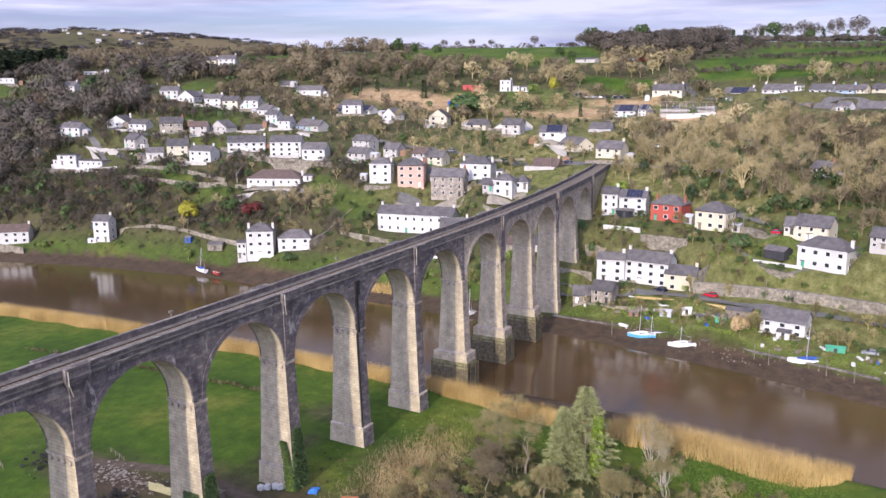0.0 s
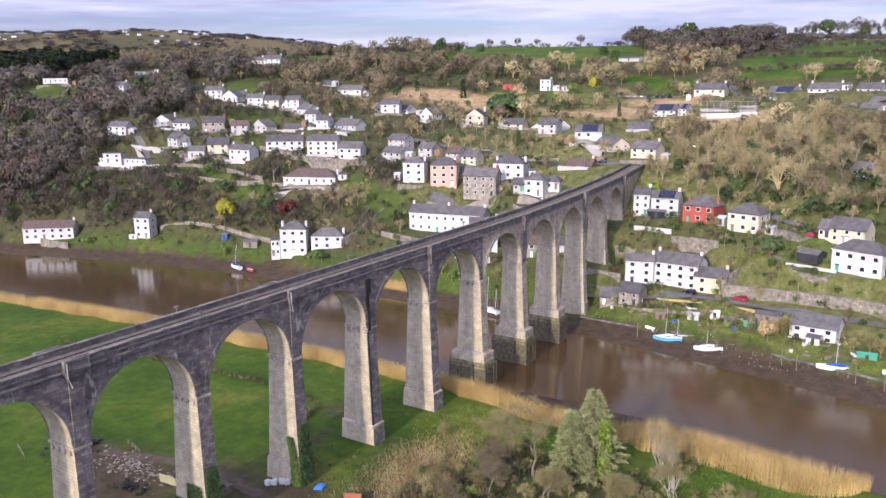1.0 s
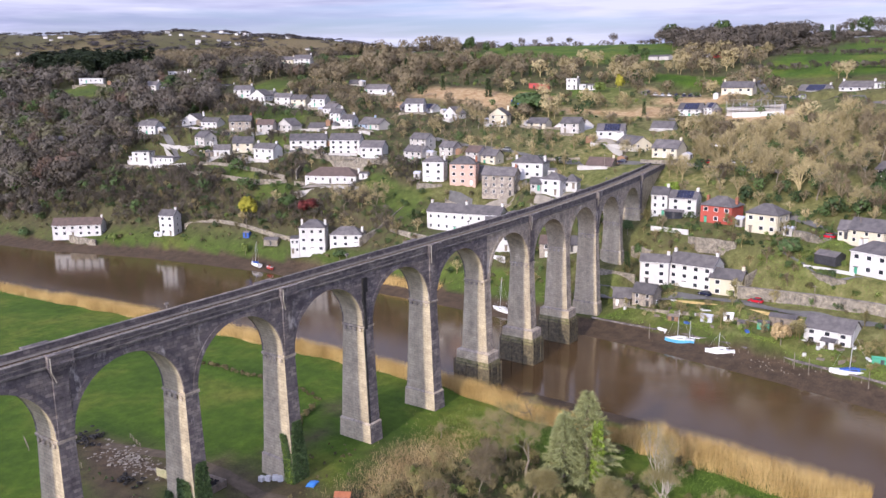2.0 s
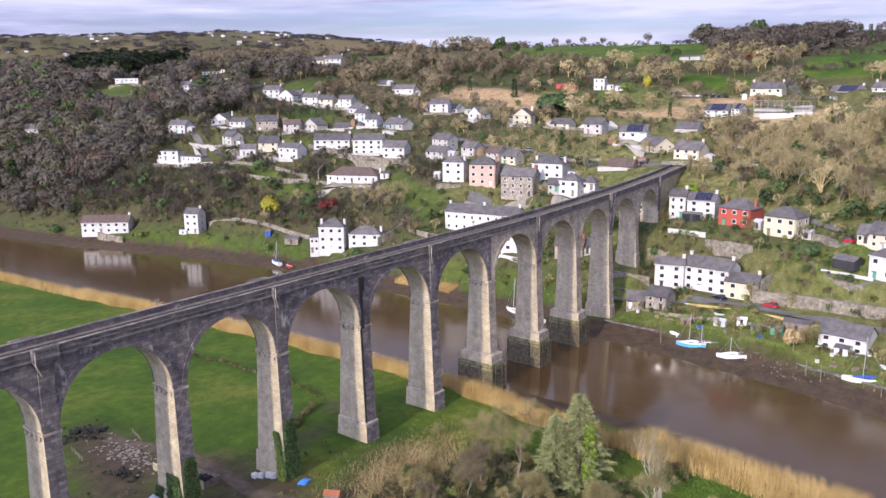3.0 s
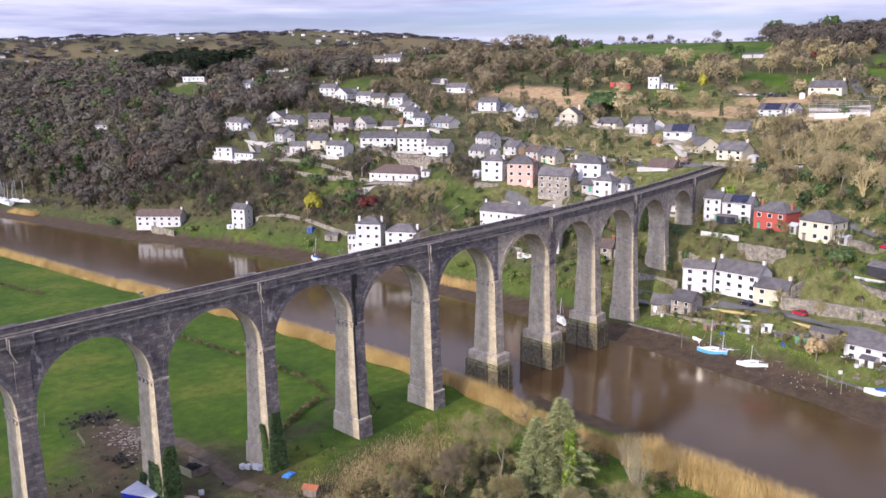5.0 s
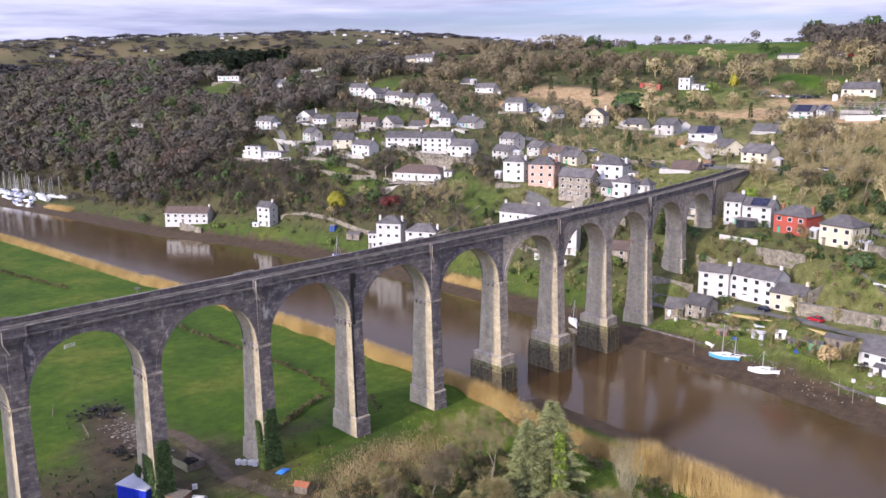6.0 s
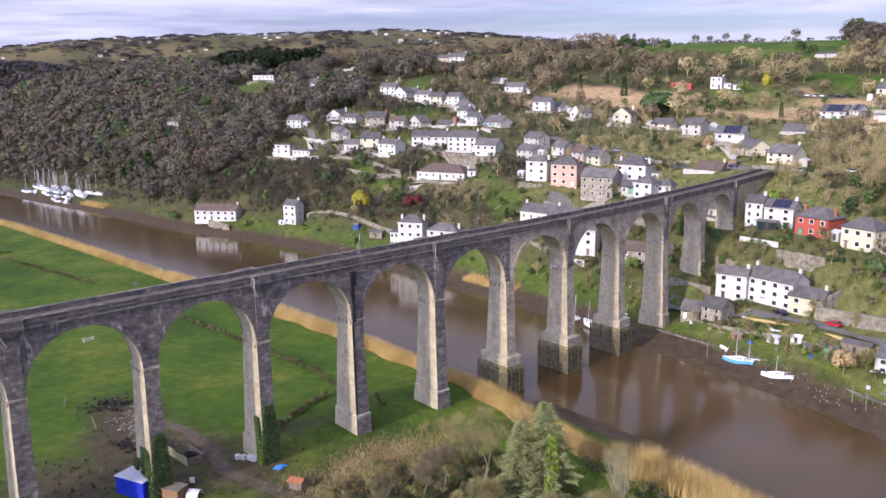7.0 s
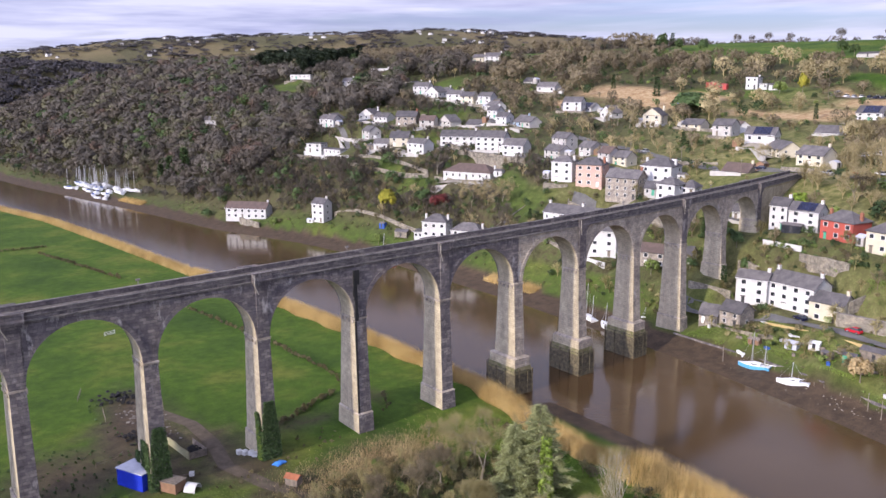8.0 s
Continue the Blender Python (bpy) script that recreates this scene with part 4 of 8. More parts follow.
# black slot with rusted ironwork on the near face over the fourth pier
s3 = pier_s(3)
bm = bmesh.new()
box(bm, s3 - 1.55, s3 - 0.2, -3.12, -2.7, 31.6, 34.6)
for j in range(9):
    f = j / 9
    box(bm, s3 - 1.5 + 0.25 * f - 0.18 * math.sin(j), s3 - 0.75 + 0.1 * f, -3.12 - 0.55 * max(0, f - 0.55), -2.72, 31.7 - 0.85 * (j + 1), 31.7 - 0.85 * j + 0.1)
part("iron_hoist_remains", bm, stain, viaduct, "black rusted remains of a hoist")
bm = bmesh.new()
loft(bm, [[on(s3 - half(z)[0] - 0.05, -half(z)[1] - 0.1, z), on(s3 - half(z)[0] + 0.28, -half(z)[1] - 0.1, z),
           on(s3 - half(z)[0] + 0.28, -half(z)[1] + 0.2, z), on(s3 - half(z)[0] - 0.05, -half(z)[1] + 0.2, z)] for z in (0.4, 8, 16, 23.9)])
part("iron_guide", bm, stain, viaduct, "black iron guide rail on the pier")

part("ballast_bed", course(pier_s(FIRST) - 14, pier_s(LAST) + 60, -2.6, 2.6, Z_DECK - 0.1, Z_DECK + 0.12), ballast, viaduct)
for t in (-0.72, 0.72):
    part("rail", course(pier_s(FIRST) - 14, pier_s(LAST) + 60, t - 0.05, t + 0.05, Z_DECK + 0.2, Z_DECK + 0.36), rail_steel, viaduct)
bm = bmesh.new()
s = pier_s(FIRST) - 14
while s < pier_s(LAST) + 58:
    y, z = line(s), Z_DECK + level(s)
    box(bm, s - 0.13, s + 0.13, y - 1.25, y + 1.25, z + 0.05, z + 0.2)
    s += 0.72
tagged(part("sleeper_run", bm, timber, viaduct), kind="stuff")
# abutments at both ends
for s0, s1 in ((pier_s(FIRST) - 14, pier_s(FIRST) + 1.2), (pier_s(LAST) - 1.2, pier_s(LAST) + 34)):
    n = 6
    bm = bmesh.new()
    loft(bm, [[on(s0 + (s1 - s0) * k / n, t, z) for t, z in ((-3.0, -6), (3.0, -6), (2.8, Z_CORNICE), (-2.8, Z_CORNICE))] for k in range(n + 1)])
    part("abutment", bm, block, viaduct)


# ---- houses ----
WALLS = {"white": (render_white, "white rendered"), "cream": (render_cream, "cream rendered"), "grey": (render_grey, "grey rendered"), "stone": (stone_house, "grey stone"),
         "pink": (render_pink, "pink rendered"), "red": (render_red, "bright red painted"), "blue": (render_blue, "blue-grey rendered"), "paleblue": (render_blue, "pale blue painted")}
ROOFS = {"slate": (slate, "slate"), "brown": (brown_tile, "brown tiled"), "solar": (slate, "solar-panelled")}
SIZE_WORD = {1: "bungalow", 2: "two-storey house", 3: "three-storey house"}


def pane_mesh():
    bm = boxes((-0.075, 0.01, -0.42, 0.42, -0.58, 0.58))
    me = bpy.data.meshes.new("pane")
    bm.to_mesh(me)
    bm.free()
    me.materials.append(glass)
    return me


def frame_mesh():
    bm = boxes((-0.06, 0.02, -0.5, 0.5, -0.68, 0.66))
    me = bpy.data.meshes.new("window_frame")
    bm.to_mesh(me)
    bm.free()
    me.materials.append(white_paint)
    return me


PANE, FRAME = pane_mesh(), frame_mesh()


def window(parent, x, y, z, turn, wide=1.0, tall=1.0):
    m = Matrix.LocRotScale((x, y, z), Euler((0, 0, radians(turn))), (1.0, wide, tall))
    w = part_on("window", FRAME, parent, m)
    part_on("pane", PANE, w, Matrix())


def gable_roof(bm, w, d, h, rise, over=0.35, thick=0.18):
    """Two slopes with the ridge along the length."""
    for side in (-1, 1):
        sec = []
        for y in (-w / 2 - over, w / 2 + over):
            e = d / 2 + over
            ze = h - over * rise / (d / 2)
            sec.append([(side * e, y, ze), (0, y, h + rise), (0, y, h + rise + thick), (side * e, y, ze + thick)])
        loft(bm, sec)


def hip_roof(bm, w, d, h, rise, over=0.4, thick=0.16):
    e, f = d / 2 + over, w / 2 + over
    r = max(0.4, f - e * 0.95)
    low = [(-e, -f, h - 0.12), (e, -f, h - 0.12), (e, f, h - 0.12), (-e, f, h - 0.12)]
    v = [bm.verts.new(p) for p in low] + [bm.verts.new((x, y, z + thick)) for x, y, z in low]
    a, b = bm.verts.new((0, -r, h + rise)), bm.verts.new((0, r, h + rise))
    bm.faces.new(v[3::-1])
    for k in range(4):
        bm.faces.new((v[k], v[(k + 1) % 4], v[4 + (k + 1) % 4], v[4 + k]))
    bm.faces.new((v[4], v[5], a))
    bm.faces.new((v[5], v[6], b, a))
    bm.faces.new((v[6], v[7], b))
    bm.faces.new((v[7], v[4], a, b))


# houses that turn a gable to the river
ACROSS = {(293.7, 141.8), (301.1, 84.5), (293.7, 114.6), (235.2, 312.9), (244.9, 285.5), (319.8, 347.8), (325.7, 222.1), (218.6, 212.5), (288.0, 231.4), (252.8, 218.6), (284.8, 275.1)}


def house(x, y, z, w, d, h, turn, walls, roof, form, storeys, chimneys):
    rng = random.Random(int(x * 31 + y * 17))
    wall_mat, wall_word = WALLS[walls]
    roof_mat, roof_word = ROOFS[roof]
    shape = {"gable": "gabled", "hip": "hipped", "flat": "flat"}[form]
    site = "by the river" if z < 9 else ("on the hillside" if z < 50 else "on the hilltop")
    home = thing("house", f"{wall_word} {SIZE_WORD[storeys]} with {shape} {roof_word} roof {site}", "house", pose(x, y, z, 0, 0, turn), "houses of the village")
    across = (round(x, 1), round(y, 1)) in ACROSS
    rise = min((w if across else d) * 0.36, 3.4) if form != "flat" else 0.0
    bm = bmesh.new()
    a, b = d / 2, w / 2
    if across:
        loft(bm, [[(xx, b, -1.6), (xx, -b, -1.6), (xx, -b, h), (xx, 0, h + rise), (xx, b, h)] for xx in (-a, a)])
    elif form == "gable":
        loft(bm, [[(-a, yy, -1.6), (a, yy, -1.6), (a, yy, h), (0, yy, h + rise), (-a, yy, h)] for yy in (-b, b)])
    else:
        box(bm, -a, a, -b, b, -1.6, h)
    part("wall", bm, wall_mat, home)
    bm = bmesh.new()
    if across:
        gable_roof(bm, d, w, h, rise)
        bmesh.ops.rotate(bm, verts=bm.verts, matrix=Matrix.Rotation(radians(90), 3, "Z"))
    elif form == "gable":
        gable_roof(bm, w, d, h, rise)
    elif form == "hip":
        hip_roof(bm, w, d, h, rise)
    else:
        box(bm, -a - 0.3, a + 0.3, -b - 0.3, b + 0.3, h, h + 0.28)
    top = part("roof", bm, roof_mat, home)
    if roof == "solar":
        slope = math.atan2(rise, a)
        s0, s1, n = 0.25, math.hypot(a, rise) - 0.25, max(2, int(w * 0.62 / 1.1))
        y0 = -b + 0.16 * w
        for k in range(n):
            bm = bmesh.new()
            p = [(-a + s * math.cos(slope), yy, h + 0.26 + s * math.sin(slope)) for s, yy in ((s0, y0 + k * 1.1), (s1, y0 + k * 1.1), (s1, y0 + k * 1.1 + 1.04), (s0, y0 + k * 1.1 + 1.04))]
            hexa(bm, [(px, py, pz - 0.08) for px, py, pz in p] + p)
            part("solar_panel", bm, solar, top, "dark blue solar panel")
    for k in range(chimneys):
        yy = (-b + 0.45) if k == 0 else ((b - 0.45) if k == 1 else 0.0)
        zt = h + rise * (1.0 if form == "gable" else 0.55)
        bm = boxes((-0.35, 0.35, yy - 0.42, yy + 0.42, zt - 1.2, zt + 1.15), (-0.42, 0.42, yy - 0.49, yy + 0.49, zt + 0.95, zt + 1.1))
        stack = part("chimney", bm, brick_red if walls in ("red", "pink", "stone", "grey") else wall_mat, home)
        bm = bmesh.new()
        for q in (-0.18, 0.18):
            tube(bm, (0, yy + q, zt + 1.15), (0, yy + q, zt + 1.6), 0.12, 0.10, 6)
        part("chimney_pot", bm, terracotta, stack)
    # windows, storey by storey, on the front and on the ends
    sh = h / storeys
    tall = min(1.0, sh / 2.3)
    n = max(2, int(w / 3.3))
    door = rng.randrange(n)
    for s in range(storeys):
        zc = sh * (s + 0.56)
        for k in range(n):
            yc = -b + w * (k + 0.5) / n
            if s == 0 and k == door:
                bm = boxes((-a - 0.07, -a + 0.02, yc - 0.46, yc + 0.46, 0.02, min(2.0, sh * 0.86)))
                part("door", bm, rng.choice([dark_paint, white_paint, green_paint, timber]), home)
                bm = boxes((-a - 0.5, -a + 0.02, yc - 0.7, yc + 0.7, min(2.1, sh * 0.9), min(2.1, sh * 0.9) + 0.12))
                part("door_hood", bm, slate, home)
            else:
                window(home, -a, yc, zc, 0, 1.0 if w / n < 3.4 else 1.5, tall)
        if d > 5 and rng.random() < 0.75:
            for yc in ([0.0] if d < 7 else [-d / 4, d / 4]):
                if rng.random() < 0.7:
                    window(home, yc, -b, zc, 90, 0.9, tall)
    bm = bmesh.new()
    tube(bm, (-a - 0.38, -b - 0.2, h - 0.12), (-a - 0.38, b + 0.2, h - 0.12), 0.07, 0.07, 5)
    tube(bm, (-a - 0.08, -b + 0.25, h - 0.1), (-a - 0.08, -b + 0.25, 0.0), 0.05, 0.05, 5)
    part("gutter", bm, dark_paint if walls != "white" else white_paint, home)
    return home


for p in PLOTS:
    house(*p)


# ---- walls, lanes and terraces ----
def wall_run(name, label, points, tall, thick, mat, cap=None):
    """A garden or retaining wall that follows the ground through the points."""
    bm, sections = bmesh.new(), []
    pts = []
    for (x0, y0), (x1, y1) in zip(points, points[1:]):
        n = max(1, int(math.hypot(x1 - x0, y1 - y0) / 3.0))
        pts += [(x0 + (x1 - x0) * k / n, y0 + (y1 - y0) * k / n) for k in range(n)]
    pts.append(points[-1])
    for k, (x, y) in enumerate(pts):
        a, b = pts[max(0, k - 1)], pts[min(len(pts) - 1, k + 1)]
        dx, dy = b[0] - a[0], b[1] - a[1]
        q = math.hypot(dx, dy)
        nx_, ny_ = -dy / q * thick / 2, dx / q * thick / 2
        g = sum(ground_z(*pts[min(max(k + j, 0), len(pts) - 1)]) for j in (-4, -2, 0, 2, 4)) / 5
        sections.append([(x - nx_, y - ny_, g - 2.2), (x + nx_, y + ny_, g - 2.2), (x + nx_, y + ny_, g + tall), (x - nx_, y - ny_, g + tall)])
    loft(bm, sections)
    w = tagged(part(name, bm, mat), label, "wall")
    if cap:
        bm = bmesh.new()
        loft(bm, [[(s[3][0] * 1.2 - s[2][0] * 0.2, s[3][1] * 1.2 - s[2][1] * 0.2, s[3][2]), (s[2][0] * 1.2 - s[3][0] * 0.2, s[2][1] * 1.2 - s[3][1] * 0.2, s[2][2]),
                   (s[2][0] * 1.2 - s[3][0] * 0.2, s[2][1] * 1.2 - s[3][1] * 0.2, s[2][2] + 0.12), (s[3][0] * 1.2 - s[2][0] * 0.2, s[3][1] * 1.2 - s[2][1] * 0.2, s[3][2] + 0.12)] for s in sections])
        part("wall_coping", bm, cap, w)
    return w


def lane(name, label, points, wide, mat, lift=0.06):
    bm = bmesh.new()
    pts = []
    for (x0, y0), (x1, y1) in zip(points, points[1:]):
        n = max(1, int(math.hypot(x1 - x0, y1 - y0) / 2.0))
        pts += [(x0 + (x1 - x0) * k / n, y0 + (y1 - y0) * k / n) for k in range(n)]
    pts.append(points[-1])
    rows = []
    mids = [ground_z(*q) for q in pts]
    for k, (x, y) in enumerate(pts):
        near_by = mids[max(0, k - 5):k + 6]
        mid = sum(near_by) / len(near_by)
        a, b = pts[max(0, k - 1)], pts[min(len(pts) - 1, k + 1)]
        dx, dy = b[0] - a[0], b[1] - a[1]
        q = math.hypot(dx, dy)
        row = []
        for f in (-0.5, -0.17, 0.17, 0.5):
            px, py = x - dy / q * wide * f, y + dx / q * wide * f
            row.append(bm.verts.new((px, py, max(ground_z(px, py), mid) + lift)))
        rows.append(row)
    for r0, r1 in zip(rows, rows[1:]):
        for k in range(3):
            bm.faces.new((r0[k], r1[k], r1[k + 1], r0[k + 1]))
    return tagged(part(name, bm, mat), label, "road", kind="structure")


lane("road", "narrow grey asphalt village lane", [(181, 8), (181.5, -20), (181, -45), (180, -62), (178.5, -80), (177.5, -95), (177, -108)], 3.2, asphalt)
lane("road", "grey asphalt road through the village", [(262, 140), (254, 101), (249, 70), (248, 48), (252, 20), (252, -10), (246, -45)], 4.2, asphalt)
lane("road", "grey concrete drive on the hillside", [(208, 236), (214, 255), (222, 275), (226, 300)], 2.6, asphalt)
lane("road", "grey asphalt street between white houses", [(232, 135), (226, 160), (224, 185), (226, 210), (232, 235), (234, 262), (234, 290)], 3.6, asphalt)
lane("road", "gravel car park on the hill", [(378, 44), (381, 60), (382, 80)], 13, pale_gravel)
lane("path", "worn brown track beside the viaduct", [(30, 40), (36, 22), (36, 10), (34, -2), (37, -14), (42, -26)], 3.0, surface("track_mud", (0.065, 0.05, 0.033), (0.115, 0.09, 0.062), 0.5, 0.95))
lane("path", "curving pale garden path", [(199, -46), (195.5, -53), (192, -57), (190.5, -64), (192, -70)], 0.8, asphalt)

wall_run("stone_wall", "long grey rubble retaining wall beside the lane", [(184.5, -38.5), (185.3, -52), (185.5, -66), (185, -80), (183.5, -94), (182.5, -110)], 3.4, 0.7, rubble, coping)
wall_run("stone_wall", "low rubble wall behind the riverside green", [(174, 205), (177, 190), (179, 172), (179, 155), (180, 140)], 1.5, 0.6, rubble)
wall_run("stone_wall", "rubble terrace wall below the bungalow", [(204, 165), (204.5, 148), (203, 134)], 1.2, 0.5, rubble)
wall_run("stone_wall", "tall grey retaining wall behind the bungalow", [(222, 172), (223.5, 160), (226, 146), (228, 133)], 2.2, 0.5, rubble)
wall_run("stone_wall", "rubble garden wall beside the bungalow", [(206, 166), (213, 170), (221, 173)], 2.0, 0.5, rubble)
wall_run("stone_wall", "pale rubble terrace wall on the cliff", [(204, 232), (206, 215), (207, 200), (206, 184), (205, 172)], 1.6, 0.5, rubble)
wall_run("stone_wall", "grey rendered garden wall on the slope", [(216, 262), (220, 280), (224, 298)], 1.2, 0.4, render_grey)
wall_run("stone_wall", "stepped wall climbing the bank by the garden", [(181, 106), (189, 104), (198, 102), (207, 100)], 1.2, 0.45, rubble)
wall_run("stone_wall", "rubble wall around the terraced gardens", [(200, 2), (199, -10), (199, -22), (197, -34)], 2.4, 0.6, rubble)
wall_run("stone_wall", "white rendered terrace wall below the houses", [(206, -2), (206, -8), (205.5, -15)], 1.5, 0.4, render_white)
wall_run("stone_wall", "grey stone wall below the red house", [(203, -16), (202.5, -24), (201, -32)], 2.6, 0.5, rubble)
wall_run("stone_wall", "white garden wall below the tall house", [(184.5, 56), (184, 48), (183.5, 41)], 1.8, 0.4, render_white)
wall_run("stone_wall", "rough stone riverside wall under the cottages", [(147.0, 268), (146.5, 252), (150, 238)], 2.6, 0.8, rubble)
wall_run("stone_wall", "low rubble wall below the village green", [(190, 98), (188, 86), (187, 70), (186, 55)], 1.6, 0.5, rubble)
wall_run("stone_wall", "low stone wall in front of the white villa", [(190.2, -66), (191.8, -60), (193.2, -54)], 0.35, 0.3, rubble)
wall_run("stone_wall", "white site hoarding on the hill", [(325, 12), (324, 2), (325, -10)], 2.0, 0.3, render_white)
wall_run("stone_wall", "grey blockwork of unfinished houses", [(332, 16), (332, 4), (333, -8)], 3.0, 6.0, render_grey)
wall_run("stone_wall", "long rubble retaining wall below the upper lane", [(207.5, -43.5), (205.2, -51), (201.5, -58), (201, -66), (200, -76)], 1.8, 0.6, rubble, coping)
wall_run("stone_wall", "stepped rubble wall climbing beside the cottages", [(196.6, -43.0), (194.0, -40.6), (189.5, -38.8)], 1.4, 0.5, rubble)
wall_run("stone_wall", "white terrace wall before the car port", [(194.4, -53.5), (194.2, -60), (192.4, -67.5)], 0.6, 0.35, render_white)
wall_run("stone_wall", "rough rubble wall under the cottage by the pier", [(184.5, 8), (185.2, 0), (185.6, -6)], 1.8, 0.6, rubble)
wall_run("stone_wall", "low rubble terrace wall above the bank", [(173.5, -8), (173.5, -20), (174.2, -36), (173.0, -50)], 0.7, 0.4, rubble)
wall_run("stone_wall", "low stone river wall along the garden bank", [(168.5, 0), (166.8, -22), (164.5, -40), (161.5, -56), (157, -76), (153, -92)], 0.5, 0.4, dark_block)
lane("road", "grey upper lane behind the villa", [(219, -40), (215.5, -47), (211, -54.5), (208, -62), (207, -74)], 2.8, asphalt)
lane("road", "pale stony track to the building site", [(266, 6), (285, 2), (303, 6), (318, 14), (322, 40)], 4.0, pale_gravel)
lane("road", "grey road climbing past the hill terrace", [(335, 18), (352, 12), (372, 10), (396, 22), (420, 34)], 4.0, asphalt)
lane("road", "grey street below the white terrace", [(366, 8), (362, -20), (358, -50), (354, -80)], 3.0, asphalt)
wall_run("stone_wall", "pale rendered wall beside the drive", [(219, 285), (224, 273), (221, 254), (213.5, 234)], 0.9, 0.4, render_grey)
wall_run("stone_wall", "tall grey retaining wall under the white terrace", [(228.5, 197), (224, 178), (223, 162), (227.8, 152), (227, 130)], 2.4, 0.5, rubble, coping)
wall_run("stone_wall", "pale rubble wall at the top of the cliff", [(197, 232), (198, 216), (199.7, 200), (199.2, 183), (204, 170)], 1.9, 0.5, rubble)
wall_run("stone_wall", "white curved terrace wall before the modern house", [(200, 285), (198, 266), (197.3, 246), (202, 239)], 1.9, 0.4, render_white)
wall_run("stone_wall", "grey wall beside the upper lane", [(271, 316), (281, 318), (291, 320)], 1.5, 0.4, render_grey)
wall_run("stone_wall", "pale garden wall beside the village road", [(243.5, 79), (247, 61), (252, 49)], 1.1, 0.4, rubble)
wall_run("quay_kerb", "straw-coloured kerb along the quay lane", [(178.6, -22), (178.6, -34), (178.2, -50), (177.4, -62)], 0.35, 0.3, surface("straw_kerb", (0.42, 0.31, 0.13), (0.5, 0.38, 0.17), 1.0, 0.9))

# terrace walls and paved yards before the village houses
r = random.Random(77)
for k, p in enumerate(PLOTS):
    if p[2] < 20 or p[4] < 6.4 or p[0] > 330 or p[1] < 12:
        continue
    c_, s_ = math.cos(radians(p[6])), math.sin(radians(p[6]))

    def beside(u, v):
        return (p[0] + c_ * u - s_ * v, p[1] + s_ * u + c_ * v)
    front, half_w = -p[4] / 2 - r.uniform(3.0, 6.5), p[3] / 2 + r.uniform(-0.5, 3.5)
    run = [beside(front, -half_w), beside(front, half_w)]
    if r.random() < 0.6:
        run.append(beside(-p[4] / 2, half_w + 0.5))
    if r.random() < 0.4:
        run.insert(0, beside(-p[4] / 2, -half_w - 0.5))
    kind = r.choice([("grey rubble garden wall below the house", rubble), ("grey rubble garden wall below the house", rubble), ("grey rubble garden wall below the house", rubble), ("pale rendered garden wall below the house", render_grey), ("pale rendered garden wall below the house", render_grey)])
    wall_run("garden_wall", kind[0], run, r.uniform(0.7, 1.4), 0.35, kind[1])
    if r.random() < 0.85:
        lane("path", "pale paved yard before the house", [beside(front + 1.8, -half_w * 0.8), beside(front + 1.8, half_w * 0.8)], 3.4, r.choice([pale_gravel, asphalt, pale_gravel]), 0.08)


# ---- plants ----
def slivers(rng, starts, ways, length, width):
    """Thin three-sided leaves or twigs from starts along ways."""
    n = len(starts)
    across = np.cross(ways, rng.normal(size=(n, 3)))
    across /= np.linalg.norm(across, axis=1, keepdims=True) + 1e-9
    w = (width * rng.uniform(0.6, 1.3, n))[:, None]
    l = (length * rng.uniform(0.6, 1.4, n))[:, None]
    v = np.stack([starts - across * w / 2, starts + across * w / 2, starts + ways * l], 1).reshape(-1, 3)
    return v, np.arange(3 * n).reshape(-1, 3)


def unit(v):
    return v / (np.linalg.norm(v, axis=-1, keepdims=True) + 1e-9)


def limb_strips(rng, a, b, ra, rb):
    """Limbs as slim crossed quads split into triangles."""
    way = unit(b - a)
    side = unit(np.cross(way, rng.normal(size=way.shape)))
    other = np.cross(way, side)
    vs, fs, k = [], [], 0
    for s in (side, other):
        v = np.stack([a - s * ra[:, None], a + s * ra[:, None], b + s * rb[:, None], b - s * rb[:, None]], 1).reshape(-1, 3)
        i = np.arange(len(a))[:, None] * 4 + k
        fs += [i + np.array([[0, 1, 2]]), i + np.array([[0, 2, 3]])]
        vs.append(v)
        k += len(v)
    return np.concatenate(vs), np.concatenate(fs)


def winter_tree(seed, lumps, twigs, twig_len, twig_wide, limbs=True, spread=0.33):
    """A leafless tree one unit tall: limbs to each lump of the crown and twigs round it."""
    rng = np.random.default_rng(seed)
    c = unit(rng.normal(size=(lumps, 3)))
    c[:, 2] = np.abs(c[:, 2]) * 0.9 - 0.25
    c = c * rng.uniform(0.55, 1.0, (lumps, 1)) * np.array([spread, spread, 0.38]) + np.array([0, 0, 0.6])
    which = rng.integers(0, lumps, twigs)
    way = unit(rng.normal(size=(twigs, 3)) + np.array([0, 0, 0.35]))
    out = unit(c[which] - np.array([0, 0, 0.42]))
    way = unit(way + 0.8 * out)
    start = c[which] + unit(rng.normal(size=(twigs, 3))) * (rng.uniform(0, 1, (twigs, 1)) ** 0.6) * 0.13
    v, f = slivers(rng, start, way, twig_len, twig_wide)
    if limbs:
        fork = np.array([[0, 0, 0.26]]) + rng.normal(size=(lumps, 3)) * 0.02
        lv, lf = limb_strips(rng, fork, c, np.full(lumps, 0.016), np.full(lumps, 0.006))
        tv, tf = limb_strips(rng, np.array([[0, 0, -0.06]]), np.array([[0, 0, 0.4]]), np.array([0.03]), np.array([0.016]))
        v, f = np.concatenate([v, lv, tv]), np.concatenate([f, lf + len(v), tf + len(v) + len(lv)])
    return v, f


